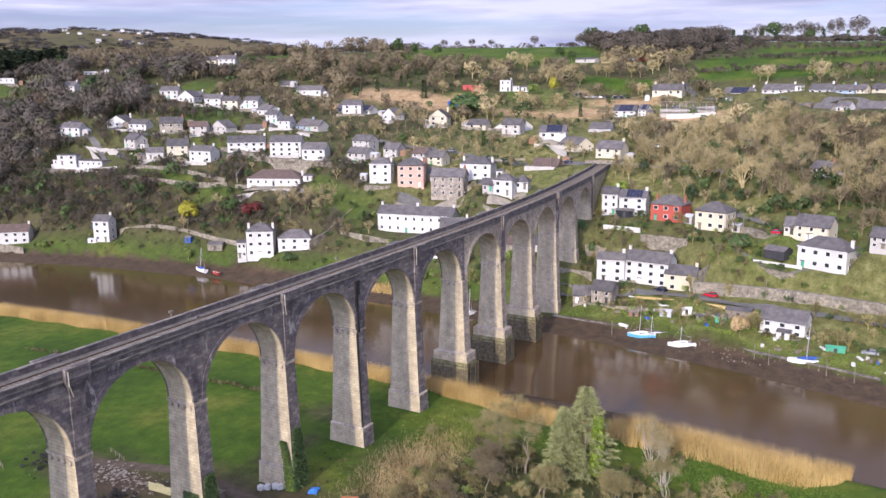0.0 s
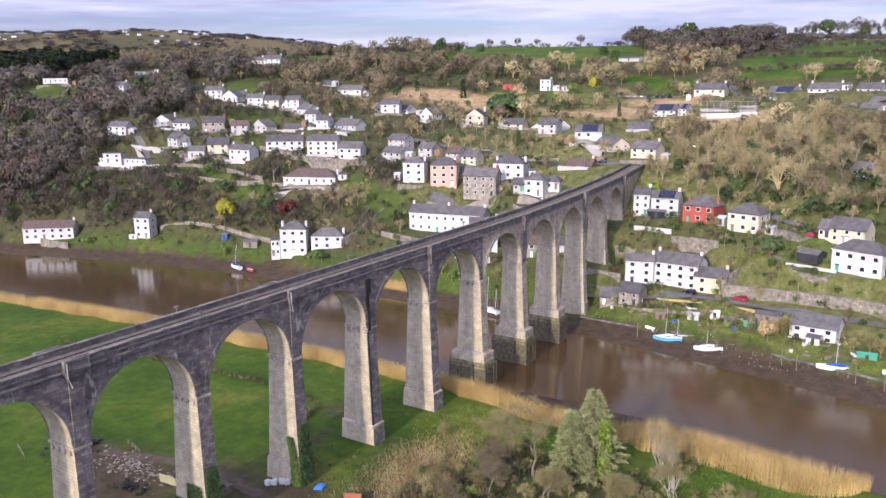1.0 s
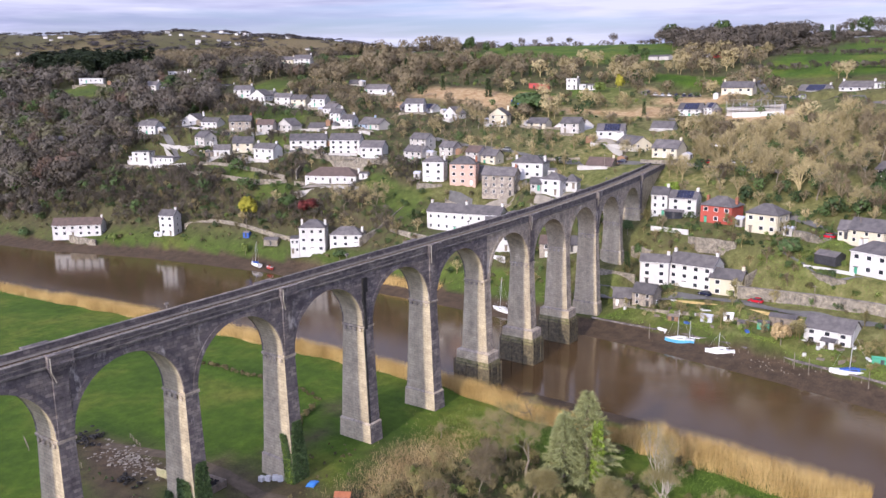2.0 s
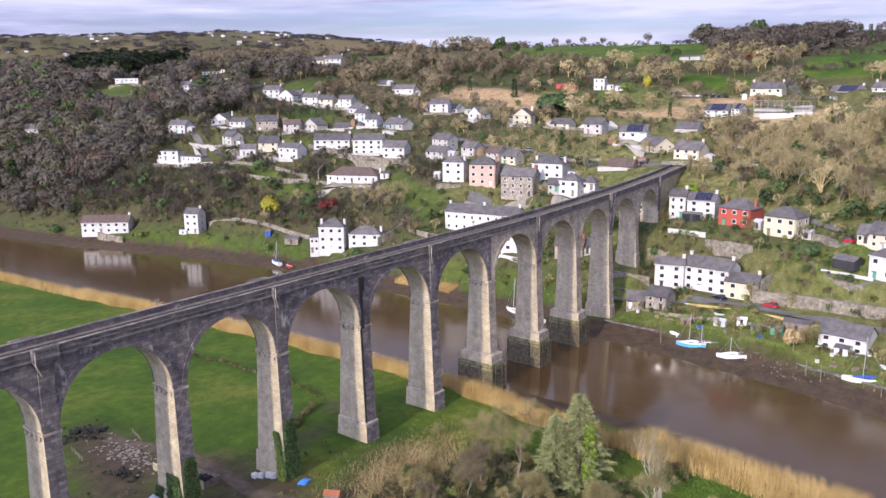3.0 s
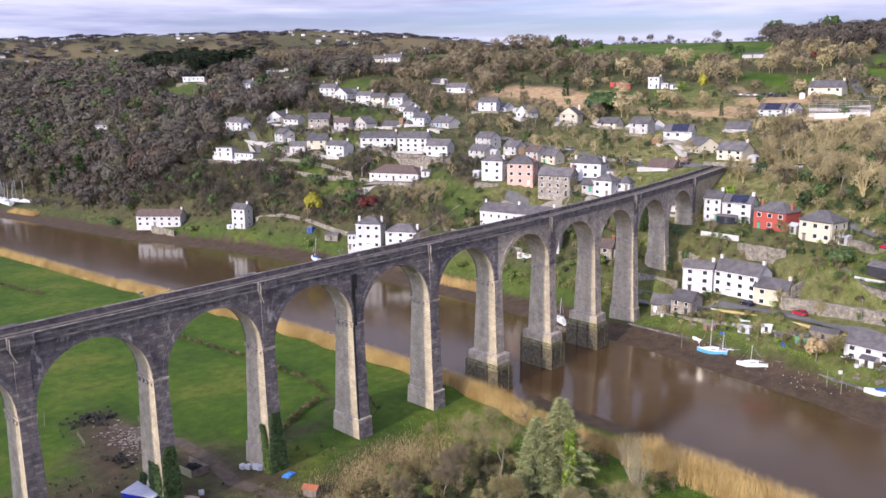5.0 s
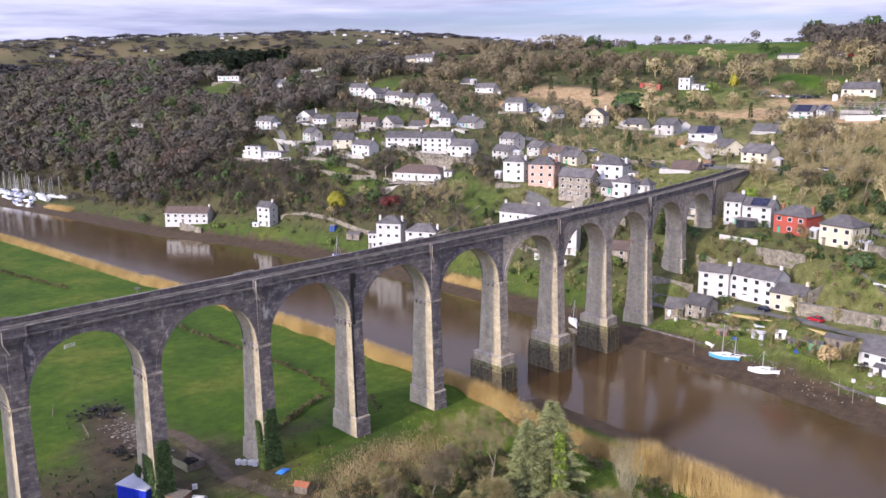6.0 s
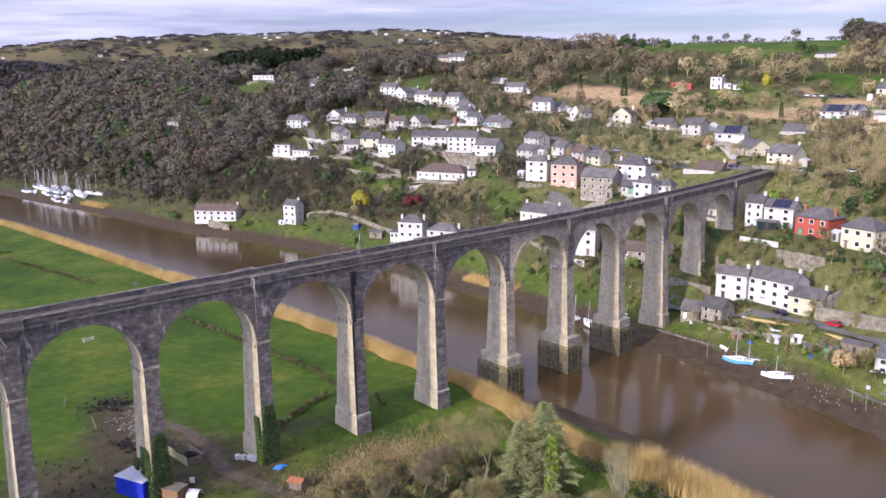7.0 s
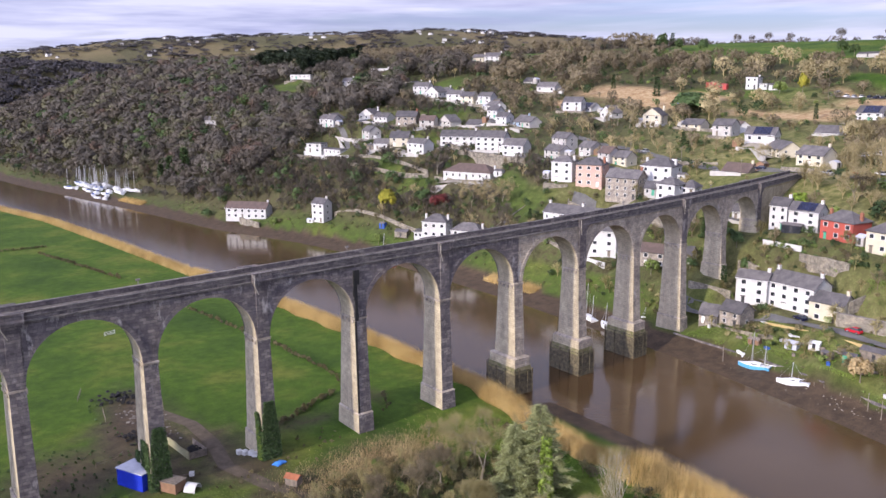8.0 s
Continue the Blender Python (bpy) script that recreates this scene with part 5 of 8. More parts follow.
def leafy(seed, lumps, leaves, leaf, flat=0.8, low=0.0):
    """A shrub or evergreen crown one unit tall, of leaves round lumps."""
    rng = np.random.default_rng(seed)
    c = unit(rng.normal(size=(lumps, 3))) * rng.uniform(0.3, 1.0, (lumps, 1)) * np.array([0.36, 0.36, 0.3]) + np.array([0, 0, 0.52 + low])
    which = rng.integers(0, lumps, leaves)
    off = unit(rng.normal(size=(leaves, 3)))
    start = c[which] + off * 0.17 * rng.uniform(0.7, 1.05, (leaves, 1))
    start[:, 2] = np.maximum(start[:, 2], 0.0)
    way = unit(rng.normal(size=(leaves, 3)) + off * 0.6)
    return slivers(rng, start, way, leaf, leaf * flat)


def brush_tree(seed, lumps, flakes, length, width, spread=0.30, middle=0.58, tall=0.27, fat=0.2, stem=True, shaggy=0.45):
    """A fine-twigged crown one unit tall: sprays of brushwood laid like thatch over the lumps of the crown, on limbs."""
    rng = np.random.default_rng(seed)
    i = np.arange(lumps)
    up = -0.3 + 1.25 * (i + 0.5) / lumps
    a = i * 2.399 + rng.normal(size=lumps) * 0.35
    ring_ = np.sqrt(np.clip(1 - up ** 2, 0.03, 1))
    c = np.stack([np.cos(a) * ring_ * spread, np.sin(a) * ring_ * spread, up * tall], 1) * rng.uniform(0.6, 1.0, (lumps, 1)) + np.array([0, 0, middle])
    r = fat * rng.uniform(0.75, 1.2, lumps)
    which = rng.integers(0, lumps, flakes)
    out_ = unit(c[which] - np.array([0, 0, middle - 0.25]))
    way = unit(rng.normal(size=(flakes, 3)) + 0.7 * out_)
    start = c[which] + way * (r[which] * rng.uniform(0.6, 1.05, flakes) ** 0.5)[:, None]
    start[:, 2] = np.maximum(start[:, 2], 0.01)
    face = unit(way + 0.5 * out_ + rng.normal(size=(flakes, 3)) * 0.16)
    side = unit(np.cross(face, rng.normal(size=(flakes, 3))))
    along = unit(np.cross(side, face) + shaggy * way)
    w, l = (width * rng.uniform(0.6, 1.4, flakes))[:, None], (length * rng.uniform(0.6, 1.4, flakes))[:, None]
    start = start - along * l * 0.4
    v = np.stack([start - side * w / 2, start + side * w / 2, start + along * l], 1).reshape(-1, 3)
    f = np.arange(3 * flakes).reshape(-1, 3)
    if stem:
        n = min(6, lumps)
        lv, lf = limb_strips(rng, np.repeat([[0, 0, 0.2]], n, 0), c[:n], np.full(n, 0.014), np.full(n, 0.006))
        sv, sf = limb_strips(rng, np.array([[0, 0, -0.06]]), np.array([[0, 0, 0.45]]), np.array([0.026]), np.array([0.014]))
        v, f = np.concatenate([v, lv, sv]), np.concatenate([f, lf + len(v), sf + len(v) + len(lv)])
    return v, f


def conifer(seed, whorls, leaf, wide=0.2, per=14):
    """A pointed evergreen one unit tall: drooping sprays in whorls."""
    rng = np.random.default_rng(seed)
    z = np.repeat(np.linspace(0.06, 0.98, whorls), per)
    n = len(z)
    ang = rng.uniform(0, 2 * np.pi, n)
    r = wide * (1.02 - z) ** 0.8 * rng.uniform(0.35, 1.05, n)
    start = np.stack([np.cos(ang) * r * 0.6, np.sin(ang) * r * 0.6, z + 0.01], 1)
    way = unit(np.stack([np.cos(ang), np.sin(ang), rng.uniform(-0.5, 0.25, n)], 1))
    v, f = slivers(rng, start, way, leaf, leaf * 0.5)
    up, uf = slivers(rng, start + way * leaf * 0.5, unit(way + rng.normal(size=way.shape) * 0.8), leaf * 0.6, leaf * 0.35)
    return np.concatenate([v, up]), np.concatenate([f, uf + len(v)])


def stand(name, label, spots, sizes, templates, mat, seed=1, squash=(0.85, 1.15)):
    """Many plants as one piece of cover: spots (n, 3), sizes in metres."""
    rng = np.random.default_rng(seed)
    vs, fs, ts, k = [], [], [], 0
    pick = rng.integers(0, len(templates), len(spots))
    for j, (tv, tf) in enumerate(templates):
        idx = np.nonzero(pick == j)[0]
        if not len(idx):
            continue
        a = rng.uniform(0, 2 * np.pi, len(idx))
        s = sizes[idx]
        wide = s * rng.uniform(squash[0], squash[1], len(idx))
        x = tv[None, :, 0] * np.cos(a)[:, None] - tv[None, :, 1] * np.sin(a)[:, None]
        y = tv[None, :, 0] * np.sin(a)[:, None] + tv[None, :, 1] * np.cos(a)[:, None]
        v = np.stack([x * wide[:, None], y * wide[:, None], np.broadcast_to(tv[None, :, 2], x.shape) * s[:, None]], -1) + spots[idx][:, None, :]
        f = tf[None] + (np.arange(len(idx)) * len(tv))[:, None, None] + k
        vs.append(v.reshape(-1, 3))
        fs.append(f.reshape(-1, 3))
        ts.append(np.repeat(rng.uniform(0, 1, len(idx)), len(tv)))
        k += len(idx) * len(tv)
    ob = raw_mesh(name, np.concatenate(vs), np.concatenate(fs), mat, np.concatenate(ts))
    ob.data.polygons.foreach_set("use_smooth", np.ones(len(ob.data.polygons), bool))
    return tagged(ob, label, "trees", kind="stuff")


def scatter(seed, x0, x1, y0, y1, gap):
    """Evenly ragged spots over a stretch of ground."""
    rng = np.random.default_rng(seed)
    xs, ys = np.arange(x0, x1, gap), np.arange(y0, y1, gap)
    X, Y = np.meshgrid(xs, ys)
    X = (X + rng.uniform(-0.5, 0.5, X.shape) * gap).ravel()
    Y = (Y + rng.uniform(-0.5, 0.5, Y.shape) * gap).ravel()
    return X, Y, rng


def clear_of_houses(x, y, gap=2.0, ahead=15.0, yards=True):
    """Free of the houses and of a strip from each toward the camera."""
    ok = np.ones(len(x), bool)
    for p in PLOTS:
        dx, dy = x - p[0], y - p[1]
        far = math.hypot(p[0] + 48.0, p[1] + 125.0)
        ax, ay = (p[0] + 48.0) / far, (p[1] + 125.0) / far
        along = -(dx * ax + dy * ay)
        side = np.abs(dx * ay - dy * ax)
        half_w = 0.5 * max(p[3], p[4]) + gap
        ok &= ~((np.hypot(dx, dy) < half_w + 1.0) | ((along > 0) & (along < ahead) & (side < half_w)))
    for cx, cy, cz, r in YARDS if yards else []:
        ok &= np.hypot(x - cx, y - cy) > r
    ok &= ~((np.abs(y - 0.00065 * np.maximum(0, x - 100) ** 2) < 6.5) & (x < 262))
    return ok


# trees stay low on the lines from houses and open fields to the camera
CAMERA_MID = (-48.0, -125.0)
VIEWS = [(p[0], p[1], p[2] + 1.9, 0.5 * max(p[3], p[4])) for p in PLOTS if p[2] > 20]
for fx, fy in ((410, 10), (414, -27), (396, -65), (446, 28), (456, -5), (442, -50), (500, 0), (477, -46), (434, 271), (499, 225), (560, 200), (538, 133), (369, 206),
               (376, 179), (387, 153), (424, 130), (373, 99), (313, 183), (331, 158), (335, 131), (331, 80), (323, 53), (396, 74), (458, 106), (408, 76), (420, 56), (344, 37), (320, 5), (264, 428), (425, 340)):
    VIEWS.append((fx, fy, ground_z(fx, fy) + 0.8, 9.0))


def head_room(x, y):
    """How tall a tree may grow at x, y before it stands in a view."""
    room, g = np.full(len(x), 99.0), height(x, y)
    for vx, vy, vz, half in VIEWS:
        far = math.hypot(vx - CAMERA_MID[0], vy - CAMERA_MID[1])
        ax, ay = (CAMERA_MID[0] - vx) / far, (CAMERA_MID[1] - vy) / far
        dx, dy = x - vx, y - vy
        along, side = dx * ax + dy * ay, np.abs(dx * ay - dy * ax)
        inside = (along > 0) & (along < 75) & (side < half + 0.02 * along)
        room = np.where(inside, np.minimum(room, vz + along * (73.0 - vz) / far - g), room)
    return room


def fitted(pts, size, least=1.0):
    """Only the plants that have room, at the size that the views leave them."""
    size = np.minimum(size, head_room(pts[:, 0], pts[:, 1]))
    return pts[size > least], size[size > least]


def on_ground(x, y, sink=0.1):
    return np.stack([x, y, height(x, y) - sink], -1)


near_trees = [winter_tree(s, 13, 330, 0.15, 0.018) for s in (1, 2, 3, 4)]
far_trees = [brush_tree(s, 8, 230, 0.13, 0.055, 0.32, 0.50, 0.30, 0.21) for s in (5, 6, 7, 8)]
wood_trees = [brush_tree(s, 7, 310, 0.12, 0.052, 0.31, 0.53, 0.28, 0.22) for s in (65, 66, 67, 68)]
mid_trees = [winter_tree(s, 10, 190, 0.17, 0.026) for s in (25, 26, 27)]
near_shrubs = [leafy(s, 7, 150, 0.16) for s in (11, 12, 13)]
shrubs = [brush_tree(s, 6, 110, 0.17, 0.10, 0.26, 0.40, 0.24, 0.24, False) for s in (11, 12, 13)]
tiny_trees = [brush_tree(s, 6, 120, 0.17, 0.085, 0.30, 0.48, 0.27, 0.22) for s in (15, 16, 17)]
far_copses = [brush_tree(s, 5, 70, 0.22, 0.13, 0.36, 0.34, 0.2, 0.28, False) for s in (18, 19, 20)]
low_shrubs = [brush_tree(s, 4, 60, 0.2, 0.12, 0.26, 0.34, 0.2, 0.26, False) for s in (61, 62)]
firs = [conifer(s, 16, 0.13) for s in (21, 22)]

# the steep wood beside the river
X, Y, rng = scatter(31, 30, 420, 292, 900, 7.2)
u = X - bank(Y)
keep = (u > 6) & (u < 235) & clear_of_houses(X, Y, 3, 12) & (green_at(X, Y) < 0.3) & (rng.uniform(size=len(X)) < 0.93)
pts = on_ground(X[keep], Y[keep])
far_off = pts[:, 1] > 450
size = rng.uniform(9.0, 15.0, len(pts)) * np.where(pts[:, 0] - bank(pts[:, 1]) < 22, 0.7, 1.0)
kind_of = rng.uniform(size=len(pts)) + 0.12 * np.sin(pts[:, 0] * 0.03 + 2 * np.sin(pts[:, 1] * 0.017))
for lo_, hi_, coat, words, seed in ((-1, 0.42, dark_twig, "dense brown leafless oaks on the steep bank", 41), (0.42, 0.74, ash_twig, "grey leafless ash trees on the steep bank", 241),
                                    (0.74, 0.88, olive_dark, "olive lichen-covered trees on the steep bank", 242), (0.88, 0.94, russet_twig, "russet leafless beeches on the steep bank", 243), (0.94, 2, evergreen, "dark ivy-clad trees on the steep bank", 244)):
    mine = (kind_of >= lo_) & (kind_of < hi_)
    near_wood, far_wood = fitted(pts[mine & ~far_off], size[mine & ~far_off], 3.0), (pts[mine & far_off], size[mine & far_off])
    stand("woodland", words, near_wood[0], near_wood[1], wood_trees, coat, seed)
    stand("woodland", words + " beyond", far_wood[0], far_wood[1], tiny_trees, coat, seed + 20)

# woods across the upper slopes
X, Y, rng = scatter(32, 250, 720, -170, 900, 8.3)
u = X - bank(Y)
open_field = np.maximum(green_at(X, Y), soil_at(X, Y))
lace = np.sin(X * 0.021 + 1.7 * np.sin(Y * 0.013)) * np.sin(Y * 0.024 + X * 0.008)
dense = np.where(u > 205, 0.75, 0.5) + 0.3 * lace
dense = np.where((Y > 292) & (u < 235), 0.0, dense)
dense = np.where((Y > 100) & (X > 300), dense + 0.2, dense)
dense = np.where((Y < 60) & (u < 330), dense - 0.25, dense)
dense = np.where((Y < 195) & (Y > -30) & (X > 268) & (X < 405), 0.55 + 0.3 * lace, dense)
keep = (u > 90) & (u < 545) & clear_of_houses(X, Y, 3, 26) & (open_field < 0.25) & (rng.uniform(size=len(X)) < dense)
pts = on_ground(X[keep], Y[keep])
pts, size = fitted(pts, rng.uniform(7.0, 13.0, len(pts)), 1.5)
top = pts[:, 0] > 470
# half of the trees on this side are paled to stand for sun
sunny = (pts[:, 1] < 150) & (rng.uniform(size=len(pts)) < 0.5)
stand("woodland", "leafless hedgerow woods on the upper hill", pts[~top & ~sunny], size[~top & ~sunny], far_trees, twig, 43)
stand("woodland", "straw-coloured bare trees about the upper gardens, paled as if sunlit", pts[~top & sunny], size[~top & sunny], far_trees, pale_twig, 343)
stand("woodland", "dark bare wood along the hilltop", pts[top], 0.62 * size[top], far_copses, dark_twig, 143, (1.0, 1.6))
X, Y, rng = scatter(150, 496, 610, 40, 172, 7.0)
keep = (Y > 40 + 0.10 * (X - 496)) & (Y < 108 + 0.55 * (X - 500)) & (rng.uniform(size=len(X)) < 0.85)
pts = on_ground(X[keep], Y[keep])
stand("woodland", "dark bare wood crowning the hilltop fields", pts, rng.uniform(9, 15, len(pts)), wood_trees, dark_twig, 151)
X, Y, rng = scatter(152, 222, 247, -105, -22, 4.2)
keep = clear_of_houses(X, Y, 2, 5) & (rng.uniform(size=len(X)) < 0.5)
pts = on_ground(X[keep], Y[keep])
stand("evergreens", "dark laurels and hollies behind the terrace", pts, rng.uniform(3.0, 7.5, len(pts)), shrubs, evergreen, 153)

# dark trees on the slope between the wood and the village
X, Y, rng = scatter(154, 160, 300, 205, 335, 5.0)
u = X - bank(Y)
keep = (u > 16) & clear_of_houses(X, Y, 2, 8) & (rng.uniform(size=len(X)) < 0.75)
pts, size = fitted(on_ground(X[keep], Y[keep]), rng.uniform(4, 9, keep.sum()), 1.5)
green = rng.uniform(size=len(pts)) < 0.25
stand("woodland", "dark bare trees on the slope beside the village", pts[~green], size[~green], mid_trees, dark_twig, 155)
stand("evergreens", "dark ivy-clad trees on the slope beside the village", pts[green], 0.7 * size[green], shrubs, evergreen, 156)
X, Y, rng = scatter(157, 80, 230, 88, 640, 3.6)
u = X - bank(Y)
keep = (u > 2.5) & (u < 34) & clear_of_houses(X, Y, 1.0, 5) & (rng.uniform(size=len(X)) < np.where(u < 9, 0.35, 0.6))
pts, size = on_ground(X[keep], Y[keep]), rng.uniform(0.8, 3.2, keep.sum())
green = rng.uniform(size=len(pts)) < 0.4
stand("scrub", "dark bramble thickets on the river bank", pts[~green], size[~green], low_shrubs, bramble, 158)
stand("evergreens", "dark green ivy and laurel on the river bank", pts[green], 1.2 * size[green], low_shrubs, evergreen, 159)
X, Y, rng = scatter(160, 140, 330, 200, 560, 15.0)
u = X - bank(Y)
keep = (u > 14) & (u < 150) & clear_of_houses(X, Y, 3, 14) & (rng.uniform(size=len(X)) < 0.4)
pts, size = fitted(on_ground(X[keep], Y[keep]), rng.uniform(6, 11, keep.sum()), 3)
stand("evergreens", "large dark holm oaks in the bare wood", pts, size, shrubs, evergreen, 161)
# dark conifer plantation along the top of the wood
X, Y, rng = scatter(132, 300, 352, 470, 580, 6.5)
pts = on_ground(X, Y)
stand("plantation", "dark conifer plantation along the hilltop", pts, rng.uniform(13, 18, len(pts)), firs, conifer_green, 133, (1.2, 1.7))
# the wooded spur beyond the bend
g = np.random.default_rng(136)
a = np.radians(g.uniform(64, 92, 1500))
d = g.uniform(1060, 1480, 1500)
pts = on_ground(d * np.cos(a) - 45, d * np.sin(a) - 125)
stand("far_woods", "dark wooded spur beyond the river bend", pts, g.uniform(10, 15, len(pts)), far_copses, shade_twig, 137, (1.3, 1.8))
# woods and hedges on the far hills
g = np.random.default_rng(134)
a = np.radians(g.uniform(38, 92, 5200))
d = g.uniform(1500, 2700, 5200)
X, Y = d * np.cos(a) - 45, d * np.sin(a) - 125
keep = (np.sin(X * 0.011 + np.sin(Y * 0.006)) * np.sin(Y * 0.013 + 1) > -0.12) | (g.uniform(size=len(X)) < 0.15)
pts = on_ground(X[keep], Y[keep])
stand("far_woods", "distant dark winter woods on the far hills", pts, g.uniform(5, 11, len(pts)), far_copses, shade_twig, 135, (1.6, 2.8))
# tall pale trees on the bank beyond the end of the viaduct
X, Y, rng = scatter(33, 214, 312, -175, 14, 6.8)
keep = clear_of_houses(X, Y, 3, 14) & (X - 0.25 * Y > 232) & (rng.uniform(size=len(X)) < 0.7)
pts, size = fitted(on_ground(X[keep], Y[keep]), rng.uniform(7.0, 13.0, keep.sum()), 2.0)
# trees by the viaduct mostly take the paled twigs, in place of stronger sun
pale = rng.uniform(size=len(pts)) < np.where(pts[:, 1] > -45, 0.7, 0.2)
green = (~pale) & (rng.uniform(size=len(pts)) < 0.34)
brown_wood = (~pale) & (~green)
stand("evergreens", "dark ivy-clad trees and hollies in the shaded bank", pts[green], 0.7 * size[green], shrubs, evergreen, 144)
stand("woodland", "tall pale bare trees on the bank, tinted as if sunlit", pts[pale], size[pale], near_trees, pale_twig, 44)
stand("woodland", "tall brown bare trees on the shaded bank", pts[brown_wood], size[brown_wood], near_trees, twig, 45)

# scrub on the cliff above the riverside houses and between the terraces
X, Y, rng = scatter(34, 150, 300, 96, 330, 3.5)
u = X - bank(Y)
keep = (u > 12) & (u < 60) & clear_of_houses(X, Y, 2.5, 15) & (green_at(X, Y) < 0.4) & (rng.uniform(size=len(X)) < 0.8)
pts, size = fitted(on_ground(X[keep], Y[keep]), rng.uniform(2.5, 6.5, keep.sum()))
stand("scrub", "brown winter scrub on the cliff", pts, size, mid_trees, dark_twig, 46)
X, Y, rng = scatter(134, 165, 300, 96, 300, 5.0)
u = X - bank(Y)
keep = (u > 9) & (u < 66) & clear_of_houses(X, Y, 2.0, 12) & (rng.uniform(size=len(X)) < 0.42)
pts, size = fitted(on_ground(X[keep], Y[keep]), rng.uniform(2.0, 5.0, keep.sum()))
stand("evergreens", "dark ivy and holly bushes on the cliff", pts, size, shrubs, evergreen, 146)
X, Y, rng = scatter(35, 178, 400, -120, 310, 4.0)
u = X - bank(Y)
keep = (u > 8) & clear_of_houses(X, Y, 1.0, 6) & (soil_at(X, Y) < 0.2) & (green_at(X, Y) < 0.6) & (rng.uniform(size=len(X)) < 0.42)
pts = on_ground(X[keep], Y[keep])
pts, size = fitted(pts, rng.uniform(1.2, 3.6, len(pts)), 0.6)
dark = rng.uniform(size=len(pts)) < 0.62
stand("garden_shrubs", "dark evergreen garden shrubs and hedges", pts[dark], size[dark], shrubs, evergreen, 47)
stand("garden_shrubs", "light green garden shrubs", pts[~dark][::2], size[~dark][::2], shrubs, bush_green, 48)
stand("garden_shrubs", "brown leafless garden shrubs", pts[~dark][1::2], size[~dark][1::2], shrubs, bramble, 148)
X, Y, rng = scatter(36, 150, 210, -120, 20, 2.6)
u = X - bank(Y)
keep = (u > 3) & (u < 30) & clear_of_houses(X, Y, 1.0, 4) & (rng.uniform(size=len(X)) < 0.6)
pts = on_ground(X[keep], Y[keep])
stand("garden_shrubs", "rough winter undergrowth of the waterside gardens", pts, rng.uniform(0.9, 2.4, len(pts)), shrubs + near_trees[:2], olive_twig, 49)
# small bare garden trees and hedges all over the village
X, Y, rng = scatter(38, 178, 345, -110, 345, 6.8)
u = X - bank(Y)
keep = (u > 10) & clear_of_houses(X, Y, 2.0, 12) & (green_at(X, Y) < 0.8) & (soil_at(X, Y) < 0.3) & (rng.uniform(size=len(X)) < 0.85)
pts, size = fitted(on_ground(X[keep], Y[keep]), rng.uniform(2.5, 7.0, keep.sum()))
# sun on the middle gardens is put into the paler trees
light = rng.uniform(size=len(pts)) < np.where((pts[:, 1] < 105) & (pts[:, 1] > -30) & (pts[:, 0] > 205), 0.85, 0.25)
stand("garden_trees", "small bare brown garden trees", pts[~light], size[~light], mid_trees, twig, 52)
stand("garden_trees", "small bare straw-coloured garden trees, paled as if sunlit", pts[light], size[light], mid_trees, pale_twig, 53)
# crowded gardens between the river and the terraces
X, Y, rng = scatter(138, 166, 216, -112, 62, 2.1)
u = X - bank(Y)
bed = np.sin(X * 0.5 + 1.1 * np.sin(Y * 0.31)) * np.sin(Y * 0.37 + 0.6 * X)
keep = (u > 4) & clear_of_houses(X, Y, 0.6, 3.0, False) & (np.abs(X - 181) > 2.6) & (rng.uniform(size=len(X)) < 0.62 + 0.38 * bed)
pts, size = on_ground(X[keep], Y[keep]), rng.uniform(0.9, 3.2, keep.sum())
mix = rng.uniform(size=len(pts)) + np.where(pts[:, 0] > 190, -0.12, 0.08)
stand("garden_shrubs", "dark evergreen shrubs in the terraced gardens", pts[mix < 0.3], 1.2 * size[mix < 0.3], shrubs, evergreen, 139)
stand("garden_shrubs", "fresh green shrubs in the terraced gardens", pts[(mix >= 0.3) & (mix < 0.55)], size[(mix >= 0.3) & (mix < 0.55)], shrubs, bush_green, 140)
stand("garden_shrubs", "brown dormant shrubs in the terraced gardens", pts[(mix >= 0.55) & (mix < 0.8)], size[(mix >= 0.55) & (mix < 0.8)], shrubs, bramble, 141)
stand("garden_trees", "slender bare trees in the terraced gardens", pts[mix >= 0.8], 1.9 * size[mix >= 0.8], mid_trees, olive_twig, 142)
# evergreens dotted through the woods
X, Y, rng = scatter(37, 120, 640, -120, 640, 21.0)
u = X - bank(Y)
keep = (u > 8) & (u < 520) & clear_of_houses(X, Y, 3, 20) & (green_at(X, Y) < 0.3) & (rng.uniform(size=len(X)) < 0.55)
pts, size = fitted(on_ground(X[keep], Y[keep]), rng.uniform(6, 11, keep.sum()), 2.0)
tall = rng.uniform(size=len(pts)) < 0.3
stand("evergreens", "dark ivy-clad and evergreen trees in the woods", pts[~tall], 0.8 * size[~tall], shrubs, evergreen, 50)
stand("evergreens", "dark pointed conifers in the woods", pts[tall], size[tall], firs, evergreen, 51)


def hedge(label, points, size, mat, templates, gap, seed):
    rng = np.random.default_rng(seed)
    p = []
    for (x0, y0), (x1, y1) in zip(points, points[1:]):
        n = max(2, int(math.hypot(x1 - x0, y1 - y0) / gap))
        for k in range(n):
            p.append((x0 + (x1 - x0) * k / n, y0 + (y1 - y0) * k / n))
    p = np.array(p) + rng.normal(size=(len(p), 2)) * size * 0.2
    return tagged(stand("hedge", label, on_ground(p[:, 0], p[:, 1]), rng.uniform(0.7, 1.3, len(p)) * size, templates, mat, seed), category="hedge")


